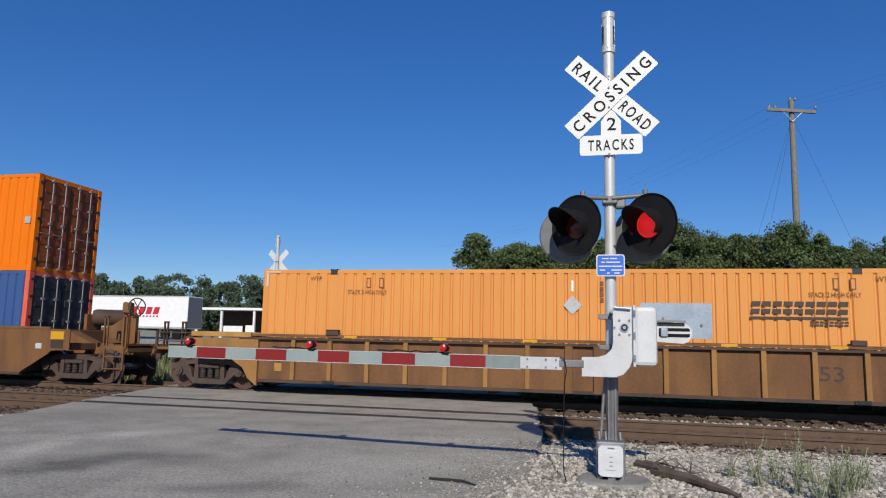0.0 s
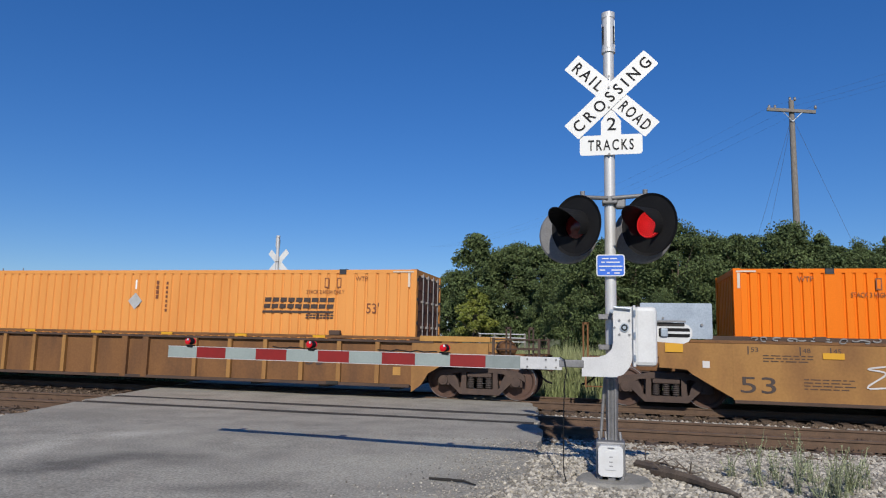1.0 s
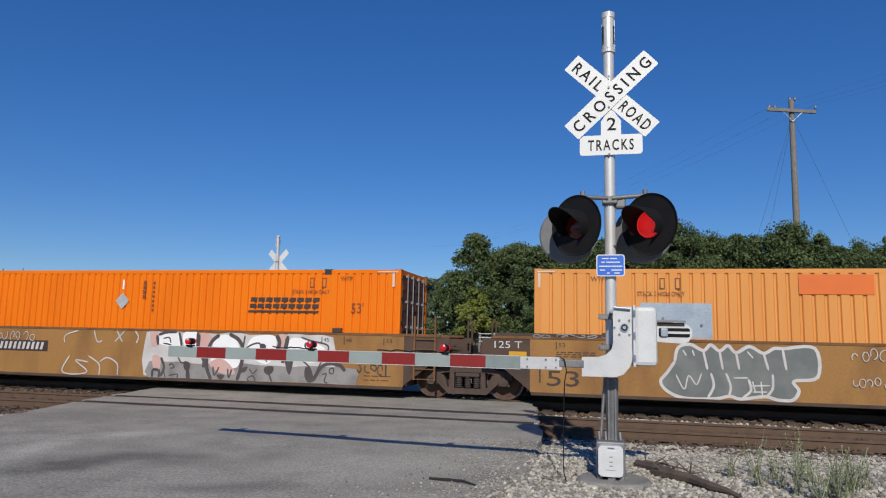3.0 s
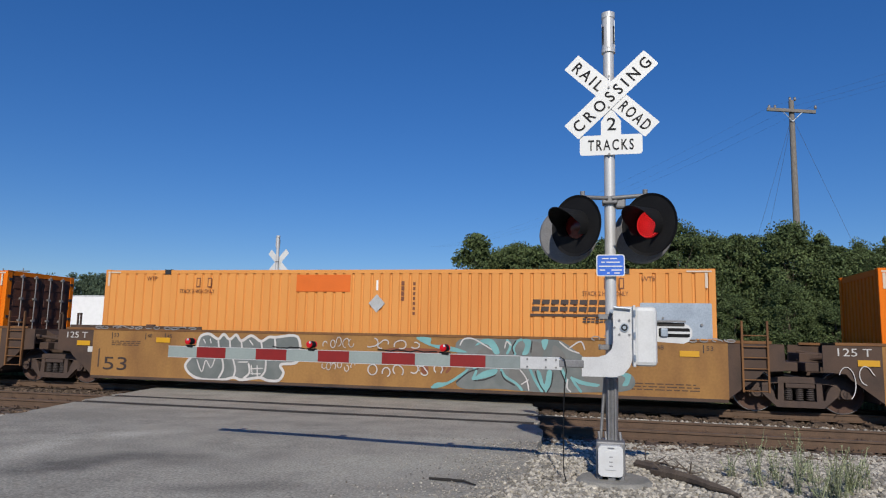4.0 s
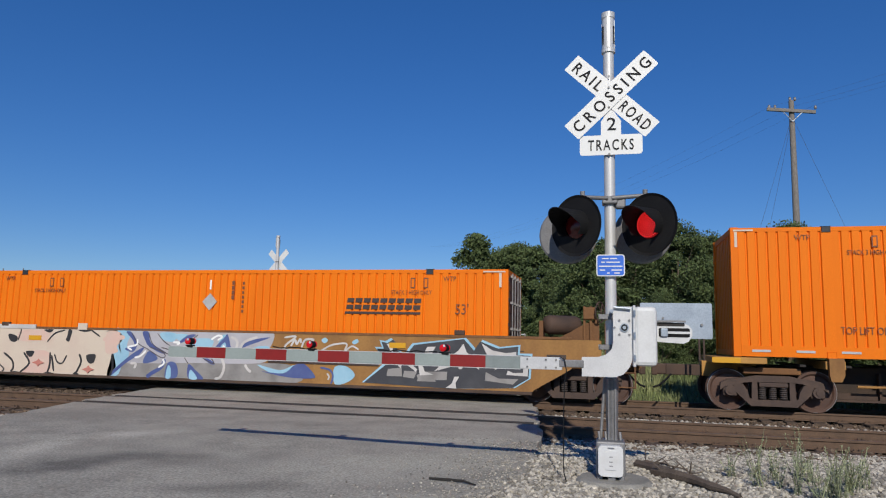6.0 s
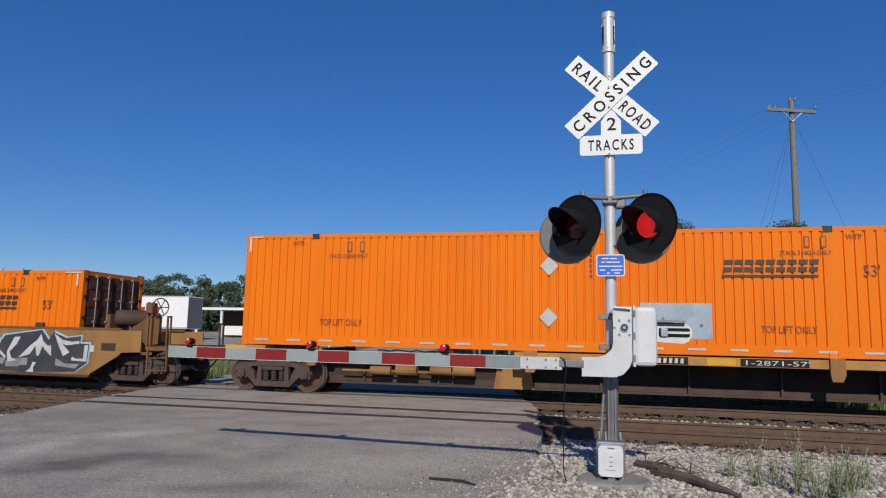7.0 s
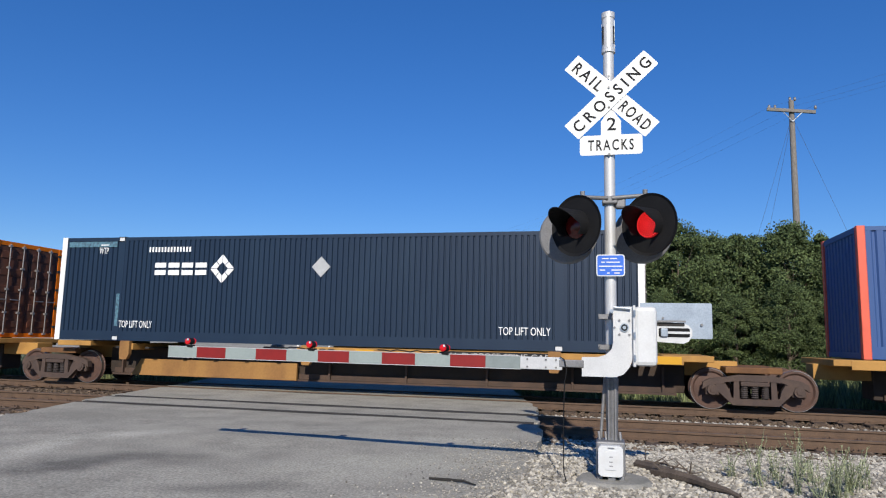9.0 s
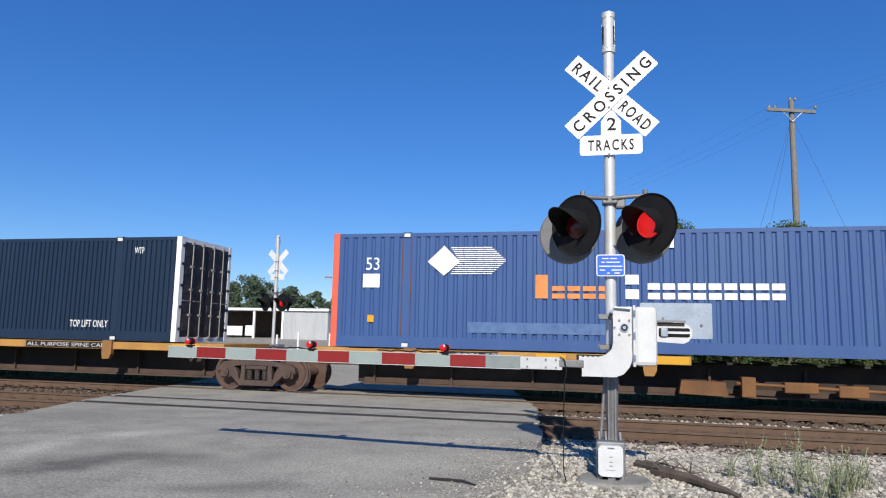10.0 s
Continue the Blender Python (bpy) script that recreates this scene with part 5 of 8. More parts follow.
fill(D, "g_slate", 2, [(2.05, 1.22), (2.17, 1.46), (2.81, 1.49), (3.47, 1.49), (4.39, 1.5), (4.66, 1.42), (4.97, 1.2), (5.41, 0.9), (6.14, 0.75), (6.09, 0.4), (5.05, 0.31), (4.25, 0.28), (3.71, 0.29), (3.02, 0.32), (2.31, 0.29), (2.07, 0.43), (2.3, 0.76)])
fill(D, "g_asht", 3, [(2.54, 1.09), (2.82, 1.33), (3.01, 1.1), (2.92, 0.83), (2.63, 0.86)], [(3.34, 0.52), (3.47, 0.89), (3.75, 0.67), (3.84, 0.34)], [(3.89, 1.44), (4.14, 1.36), (4.11, 1.09), (3.86, 1.13)], [(4.39, 1.37), (4.66, 1.15), (4.61, 0.88), (4.39, 1)], [(4.97, 1.02), (5.41, 0.77), (5.71, 0.47), (5.23, 0.41)])
fill(D, "g_teal", 4, [(1.05, 1.48), (1.42, 1.48), (1.44, 1.33), (1.86, 1.3), (2.34, 1.16), (1.91, 1.17), (1.37, 1.3)], [(1.45, 0.29), (1.59, 0.41), (1.88, 0.45), (2.35, 0.76), (2.26, 0.62), (1.88, 0.38), (1.59, 0.28)], [(2.47, 0.51), (2.73, 0.71), (3.06, 0.78), (3.01, 0.65), (2.73, 0.55)], [(4, 0.76), (4.09, 0.73), (4.18, 0.46), (4.25, 0.77), (4.35, 0.76), (4.32, 0.47), (4.22, 0.28), (4.09, 0.41)], [(4.79, 0.66), (5.1, 0.56), (5.42, 0.51), (5.36, 0.45), (5.01, 0.49), (4.9, 0.55)], [(5.88, 0.75), (6.12, 0.76), (6.07, 0.52), (5.94, 0.5), (6.01, 0.66)])
fill(D, "g_teal", 4, [(4.11, 1.47), (4.27, 1.49), (4.18, 1.25)], [(2.53, 1.32), (2.7, 1.47), (2.96, 1.46), (3.12, 1.18), (3.01, 1.13), (2.86, 1.33), (2.7, 1.37)], [(3.66, 1.49), (3.86, 1.47), (3.8, 1.17), (3.66, 1.14), (3.73, 1.35)], [(4.52, 0.92), (4.66, 0.74), (4.7, 0.48), (4.57, 0.7)])
spray(D, "g_teal", 5, 0.03, [(3.15, 0.79), (3.27, 0.61), (3.52, 0.46), (3.67, 0.3)], [(3.84, 0.81), (3.97, 0.54), (4.14, 0.28)], [(4.79, 0.66), (4.9, 0.48), (5.03, 0.31)], [(3.5, 1.12), (3.45, 1.27), (3.54, 1.44), (3.66, 1.49)], [(2.47, 0.51), (2.56, 0.72), (2.49, 0.8)], [(3.29, 1.13), (3.38, 1.34), (3.28, 1.48)])
spray(D, "g_pale", 6, 0.016, [(2.15, 1.31), (2.25, 1.47), (2.48, 1.48), (2.77, 1.33), (2.94, 1.23)], [(3.61, 0.78), (3.76, 0.58), (3.82, 0.3)], [(4.52, 1.46), (4.75, 1.28), (4.99, 1.2)], [(4.75, 1.31), (5.01, 1.47), (5.11, 1.28)], [(3.24, 1.27), (3.29, 1.43), (3.4, 1.34)], [(3.64, 0.44), (3.82, 0.56)], [(4.72, 0.61), (4.7, 0.41), (4.79, 0.31)])
spray(D, "g_black", 6, 0.016, [(2.07, 0.43), (2.35, 0.67), (2.63, 0.78)], [(3.96, 0.77), (4.07, 0.46), (4.2, 0.28)], [(4.38, 0.76), (4.34, 0.47), (4.24, 0.28)], [(2.5, 0.49), (2.76, 0.52), (3.04, 0.64)], [(3.47, 1.14), (3.42, 1.3), (3.52, 1.47)], [(3.89, 1.47), (3.86, 1.17)], [(3.15, 0.74), (3.25, 0.55), (3.5, 0.41)], [(4.48, 0.96), (4.68, 0.48)])
part("chord_plate", box(B(), -9.0, -4.9, -1.49, -1.44, 1.54, 1.64, 0.01), M["car_dirty"], D)
scrawl(D, -8.2, -5.0, 1.54, 1.64, 12, M["g_grey"], 62, 0.014), scrawl(D, 5.2, 8.4, 1.50, 1.62, 12, M["g_grey"], 63, 0.014)
d_box = container("container", DX - 0.05, 0.291, M["orange_faded"], "faded light orange container with a darker repainted patch", M["door_brown"], pitch=0.25)
orange_marks(d_box, lift=False, high="STACK 2 HIGH ONLY", old=True)
plate("paint_patch", rect(-2.25, -0.75, 2.32, 2.76), FACE - 0.003, M["orange_patch"], d_box, 0.003, "darker orange repainted patch")

load_marks(C, -7.9), load_marks(C, 7.7, -1), scrawl(C, 7.0, 7.7, 0.55, 0.85, 4, M["g_ash"], 81, 0.012), load_marks(D, -7.6), load_marks(D, 7.7, -1)
fine_print(C, -7.6, -6.6, 1.12, 1.24, 3, 71), fine_print(C, -6.8, -5.8, 0.55, 0.75, 4, 72), fine_print(D, -7.6, -6.7, 1.1, 1.2, 3, 73), fine_print(D, 5.6, 7.6, 0.42, 0.55, 3, 74), fine_print(C, 7.2, 7.9, 0.4, 0.5, 2, 75)
plate('mark_frame', rect(7.75, 7.79, 0.5, 0.9), FRONT - 0.002, M['text_brown'], C, 0.004), plate('mark_frame', rect(-8.0, -7.96, 0.5, 1.0), FRONT - 0.002, M['car_dirty'], D, 0.004)
E = on_train("well_car", EX, 0, "tan well car covered in cream, blue and grey graffiti", "well car", "cars of the train")
smooth_side(E, -8.43, 8.43, False, True, True, False)
end_frame(E, -8.43, -9.8, -1, M["car_dirty"], True), end_frame(E, 8.43, 10.9, 1, M["car_brown"])
truck(E, 9.35), coupler(E, 10.9, 1), brake_gear(E, 8.75), end_steps(E, 10.75, 1, M["car_brown"])
lettering("load_limit", "125 T", 0.17, M["g_pale"], E, -9.35, FRONT - 0.004, 1.28, width=0.66)
lettering("number", "5", 0.36, M["text_brown"], E, -8.12, FRONT - 0.004, 0.44, width=0.34)
reflector(E, -8.7, 1.14), reflector(E, -5.6, 1.25), reflector(E, 5.1, 1.28)
plate("data_panel", rect(8.75, 9.2, 0.95, 1.15), FRONT - 0.004, M["text_brown"], E, 0.006)
plate("notice", rect(8.35, 8.52, 0.9, 1.08), FRONT - 0.004, M["g_pale"], E, 0.006)
scrawl(E, -9.3, -8.0, 0.35, 1.2, 3, M["g_pale"], 31), scrawl(E, -7.9, -7.3, 1.0, 1.45, 2, M["g_pale"], 32)
# cream piece with black lines
fill(E, "g_cream", 2, [(-7.62, 1.5), (-6.09, 1.5), (-4.4, 1.5), (-2.94, 1.5), (-3.02, 0.99), (-3.01, 0.28), (-4.87, 0.28), (-7.42, 0.28), (-7.53, 0.87)])
fill(E, "g_blush", 3, [(-6.09, 1.44), (-5.26, 1.48), (-5.09, 1.38), (-5.27, 1.18), (-6.12, 1.16)], [(-5.84, 0.84), (-5.11, 0.86), (-5.07, 0.28), (-5.94, 0.28), (-5.68, 0.54)], [(-3.3, 1.32), (-2.77, 1.38), (-2.72, 1.26), (-3.3, 1.2)])
spray(E, "g_pale", 4, 0.02, [(-7.77, 1.5), (-7.67, 1.12), (-7.72, 0.6), (-7.62, 0.28)])
spray(E, "g_ash", 4, 0.075, [(-7.68, 1.5), (-7.56, 1.23), (-7.5, 0.87), (-7.57, 0.56), (-7.48, 0.28)])
spray(E, "g_black", 5, 0.03, [(-6.62, 0.81), (-6.31, 0.6), (-6.25, 0.39), (-6.33, 0.28)], [(-5.94, 0.83), (-5.72, 0.54), (-6, 0.28)], [(-5.05, 0.86), (-5.03, 0.53), (-5.09, 0.28)], [(-3.04, 0.85), (-2.99, 0.5), (-3.06, 0.28)], [(-4.09, 0.83), (-4.01, 0.62), (-4.16, 0.28)], [(-4.99, 0.78), (-4.88, 0.34)])
spray(E, "g_black", 5, 0.022, [(-6.83, 0.54), (-6.57, 0.36), (-6.63, 0.28)], [(-4.9, 0.81), (-4.79, 0.6), (-4.62, 0.57), (-4.49, 0.79)], [(-5.18, 1.14), (-4.95, 1.38), (-4.62, 1.48)], [(-3.77, 1.5), (-3.46, 1.32)], [(-6.18, 1.16), (-6.11, 1.36), (-6.09, 1.49)])
spray(E, "g_black", 5, 0.065, [(-4.44, 1.5), (-4.47, 1.32), (-4.52, 1.17)])
fill(E, "g_black", 6, [(-7.06, 0.82), (-6.81, 0.71), (-6.82, 0.57), (-6.95, 0.64)], [(-5.86, 0.86), (-5.59, 0.87), (-5.66, 0.72), (-5.79, 0.74)], [(-3.84, 0.81), (-3.57, 0.83), (-3.59, 0.63), (-3.72, 0.58), (-3.83, 0.68)], [(-5.32, 1.48), (-5.01, 1.49), (-5.14, 1.4)], [(-4.18, 1.49), (-3.72, 1.5), (-3.96, 1.44)], [(-6.31, 0.28), (-6.2, 0.3), (-6, 0.28)], [(-5.21, 0.28), (-5.07, 0.31), (-4.87, 0.28)], [(-4.24, 0.28), (-4.17, 0.34), (-4.05, 0.28)], [(-6.51, 1.34), (-6.22, 1.28), (-6.24, 1.13), (-6.44, 1.15)])
# grey piece with sky-blue and indigo ribbons
fill(E, "g_grey", 1, [(-3.1, 0.65), (-0.92, 0.73), (1.27, 0.74), (2.3, 0.7), (2.47, 0.28), (0.17, 0.28), (-1.7, 0.28), (-3.19, 0.28)])
fill(E, "g_lilac", 2, [(-2.72, 1.5), (-0.51, 1.5), (1.31, 1.5), (1.77, 1.48), (1.6, 1.01), (1.41, 0.74), (-0.54, 0.69), (-2.07, 0.64), (-2.66, 0.71)])
fill(E, "g_sky", 2, [(-3.25, 1.48), (-2.68, 1.5), (-2.7, 0.87), (-2.79, 0.33), (-3.15, 0.28), (-3.06, 0.86)])
fill(E, "g_blush", 3, [(-3.25, 1.45), (-2.84, 1.45), (-2.76, 1.24), (-2.91, 1.07), (-2.86, 0.93), (-3.1, 0.86), (-3.26, 0.94)])
fill(E, "g_sky", 3, [(-2.8, 1.49), (-2.5, 1.47), (-2.59, 1.12), (-2.52, 0.82), (-2.93, 0.35), (-3.07, 0.32), (-2.76, 0.7), (-2.83, 1.2)], [(-1.58, 1.46), (-1.1, 1.45), (-1.16, 1.24), (-1.47, 1.27)], [(-1.06, 1.44), (-0.74, 1.42), (-0.92, 1.27), (-1.08, 1.31)], [(-0.56, 1.31), (0, 1.32), (-0.08, 1.07), (-0.57, 1.07)], [(0.23, 1.4), (0.45, 1.41), (0.41, 1), (0.17, 1.02)], [(0.89, 0.98), (1.29, 1.16), (1.64, 1.16), (1.49, 1)])
fill(E, "g_indigo", 4, [(-2.64, 1.46), (-2.49, 1.47), (-2.31, 1.26), (-2.29, 1.05), (-2.42, 0.93), (-2.65, 1.01), (-2.37, 1.12), (-2.46, 1.29)], [(-2.06, 1.06), (-2.18, 0.87), (-2.58, 0.63), (-2.99, 0.3), (-3.05, 0.34), (-2.66, 0.69), (-2.34, 0.92)], [(-2.13, 1.48), (-1.93, 1.46), (-1.85, 1.19), (-1.38, 0.95), (-1.52, 0.92), (-1.9, 1.09), (-2.05, 1.28)], [(-1.89, 0.97), (-1.61, 0.76), (-2.05, 0.64)])
fill(E, "g_indigo", 4, [(-0.72, 1.42), (-0.5, 1.43), (-0.71, 1.3), (-1.05, 1.16), (-0.9, 1.31)], [(-0.33, 1.07), (-0.26, 0.92), (0.09, 0.71), (0, 0.67), (-0.31, 0.86)], [(0.06, 1.08), (0.33, 1.36), (0.45, 1.43), (0.6, 0.83), (0.45, 1), (0.36, 1.25), (0.14, 1.01)], [(0.73, 1), (0.87, 1.21), (1.3, 1.36), (1.66, 1.4), (1.3, 1.27), (0.9, 1.12)])
fill(E, "g_indigo", 4, [(-1.3, 0.66), (-1.07, 0.68), (-0.97, 0.44), (-1.04, 0.28), (-1.35, 0.28)], [(-0.67, 0.65), (-0.44, 0.5), (-0.21, 0.28), (-0.64, 0.28)])
fill(E, "g_sky", 5, [(-1.28, 0.6), (-1.19, 0.51), (-1.19, 0.28), (-1.33, 0.28)], [(-0.59, 0.51), (-0.38, 0.28), (-0.62, 0.28)])
spray(E, "g_indigo", 5, 0.05, [(-1.4, 0.77), (-1.47, 0.56), (-1.75, 0.39), (-1.91, 0.28)])
spray(E, "g_ash", 6, 0.012, [(-2.46, 1.44), (-2.25, 1.17), (-1.94, 1.02), (-1.52, 0.81), (-1.38, 0.85), (-1.52, 0.97), (-1.9, 1.08)], [(-1.93, 1.45), (-1.78, 1.15), (-1.37, 0.93), (-1.21, 0.89), (-1.27, 1.01), (-1.52, 1.07)], [(-1.66, 1.44), (-1.4, 1.2), (-0.95, 0.97), (-0.68, 0.67)], [(-0.76, 1.03), (-0.57, 1.01), (-0.17, 0.78), (0.09, 0.69), (-0.05, 0.88)], [(-0.43, 1.43), (-0.59, 1.3), (-0.63, 1.1), (-0.79, 1.03)])
spray(E, "white", 6, 0.026, [(-2.27, 1.28), (-2.29, 1.13), (-2.55, 1.06), (-2.42, 0.98)], [(-1.98, 0.98), (-2.14, 0.83), (-2.32, 0.78)], [(-1.45, 0.77), (-1.41, 0.65), (-1.57, 0.54)], [(-1.18, 1.22), (-0.98, 1.21), (-1.05, 1.15)], [(-0.04, 1.31), (0.15, 1.42), (0.28, 1.39), (0.15, 1.3)], [(0.21, 1), (0.36, 1.11), (0.31, 1.16)])
spray(E, "g_pale", 6, 0.035, [(0.27, 0.87), (0.37, 0.69), (0.37, 0.51), (0.28, 0.34), (0.13, 0.3)], [(0.98, 0.69), (1.08, 0.56), (1.17, 0.51)], [(-2.44, 0.63), (-2.27, 0.62), (-2.31, 0.49)], [(0.79, 1), (0.92, 1.26), (1.31, 1.41)], [(0.53, 1.39), (0.73, 1.26), (0.63, 0.82)])
fill(E, "g_sky", 3, [(1.34, 0.7), (1.98, 0.58), (2.38, 0.72), (2.33, 0.46), (1.82, 0.47)], [(3.46, 0.69), (3.77, 0.73), (4.01, 0.53), (3.84, 0.35), (3.49, 0.28)], [(3.08, 1.37), (3.18, 1.43), (3.26, 1.36), (3.16, 1.29)], [(3.91, 1.34), (4.03, 1.41), (4.08, 1.34), (3.96, 1.28)])
fill(E, "g_indigo", 4, [(2.38, 0.72), (2.63, 0.76), (2.93, 0.49), (2.85, 0.4), (2.17, 0.41), (1.45, 0.54), (2.06, 0.5)])
spray(E, "g_indigo", 5, 0.025, [(3.08, 0.68), (3.33, 0.63), (3.43, 0.49), (3.39, 0.28)], [(2.8, 1.08), (2.86, 0.93), (2.91, 0.79)])
spray(E, "g_pale", 5, 0.022, [(2.93, 0.75), (2.98, 0.98), (3.17, 1.15), (3.41, 1.26), (3.76, 1.29), (3.73, 1.12), (3.91, 1.23), (4.09, 1.15)], [(3.27, 0.54), (3.33, 0.46), (3.3, 0.38)])
spray(E, "g_pale", 8, 0.026, [(2.06, 1.41), (2.38, 1.44), (2.11, 1.22), (2.07, 1.04)], [(2.25, 1.19), (2.36, 1.36), (2.41, 1.25), (2.5, 1.38), (2.53, 1.28)], [(2.55, 1.17), (2.64, 1.36), (2.87, 1.37), (2.69, 1.24)])
# dark blocky piece with a pale blue rim
fill(E, "g_sky", 4, [(4.2, 0.35), (4.81, 0.88), (4.51, 1.23), (4.7, 1.23), (4.63, 1.4), (4.79, 1.38), (4.93, 1.46), (5.03, 1.38), (5.04, 1.2), (5.31, 1.08), (5.37, 1.21), (5.48, 1.34), (6.82, 1.5), (7.07, 1.24), (7.22, 1.46), (7.65, 1.3), (8.14, 1.36), (8.12, 1.16), (8.42, 1.16), (8.38, 0.58), (8.01, 0.35), (6.47, 0.28)], sharp=True)
fill(E, "g_ink", 5, [(4.25, 0.35), (4.86, 0.84), (4.56, 1.19), (4.75, 1.19), (4.68, 1.36), (4.84, 1.33), (4.98, 1.42), (5.08, 1.34), (5.09, 1.16), (5.36, 1.03), (5.42, 1.17), (5.53, 1.3), (6.77, 1.47), (7.02, 1.2), (7.17, 1.42), (7.6, 1.26), (8.09, 1.32), (8.07, 1.12), (8.37, 1.11), (8.33, 0.58), (7.96, 0.35), (6.42, 0.28)], sharp=True)
fill(E, "g_grey", 6, [(7.31, 0.7), (7.62, 0.56), (8.1, 0.56), (7.96, 0.43), (7.3, 0.5)], [(5.61, 0.57), (5.77, 0.66), (6.37, 0.68), (6.36, 0.48), (5.65, 0.46)], sharp=True)
fill(E, "g_grey", 6, [(4.87, 0.7), (5.22, 0.74), (5.24, 0.53), (4.84, 0.53)], [(5.29, 0.67), (5.62, 0.66), (5.54, 0.49), (5.26, 0.52)], [(5.66, 0.59), (6.03, 0.61), (6.09, 0.43), (5.62, 0.43)], sharp=True)
fill(E, "g_pale", 7, [(4.82, 1.31), (4.95, 1.33), (5, 1.1), (5.23, 0.83), (5.2, 0.72), (5.04, 0.88), (4.94, 1.12)], [(5.07, 1.1), (5.2, 1.05), (5.62, 0.71), (5.59, 0.65), (5.31, 0.85)], [(5.86, 1.26), (6.07, 1.27), (5.95, 1.05), (5.73, 0.85), (5.81, 0.67), (6.03, 0.6), (5.69, 0.57), (5.64, 0.84)], sharp=True)
fill(E, "g_pale", 7, [(6.04, 0.68), (6.43, 1.04), (6.64, 1.19), (6.76, 1.36), (6.84, 1.16), (7, 1.04), (7.12, 1.04), (7.15, 0.75), (6.91, 0.93), (6.84, 1.03), (6.73, 0.75), (6.65, 0.76), (6.6, 1.03), (6.43, 0.79)], [(7.2, 1.38), (7.48, 1.21), (7.79, 1.16), (8.04, 1.19), (8.04, 1.11), (7.63, 1.06), (7.47, 1.11), (7.75, 0.87), (7.54, 0.76), (7.39, 1.01)], [(8.22, 1.07), (8.34, 1.08), (8.31, 0.63), (7.81, 0.65), (7.84, 0.75), (7.97, 0.7), (8.2, 0.71)], [(6.55, 0.57), (6.67, 0.57), (6.58, 0.42), (6.6, 0.29), (6.34, 0.3), (6.49, 0.4)], sharp=True)
spots(E, ((-7.03, 0.53), (-5.41, 0.56), (-3.76, 0.42), (-7.18, 1.37)), M["g_red"])
plate("number_field", rect(1.63, 4.63, 0.76, 1.07), FRONT - 0.018, M["text_brown"], E, 0.008)
bars("number", E, 1.68, 2.64, 0.82, 1.02, M["g_gold"], 4, 0.2, FRONT - 0.022, 0.30, label="gold bars in place of the car's letters")
bars("number", E, 3.1, 4.42, 0.82, 1.02, M["g_gold"], 6, 0.2, FRONT - 0.022, 0.30, label="gold bars in place of the car's number")
plate("guide_plate", rect(-6.95, -5.6, 1.5, 1.62), FRONT - 0.02, M["g_pale"], E, 0.03), plate("guide_plate", rect(-4.2, -3.9, 1.5, 1.68), FRONT - 0.02, M["g_cream"], E, 0.03)
fine_print(E, 7.4, 8.3, 0.95, 1.2, 4, 76)
e_box = container("container", EX - 0.27, 0.291, M["orange"], "bright orange corrugated container with dark brown doors", M["door_brown"], pitch=0.21, groove=0.07)
orange_marks(e_box, lift=False)


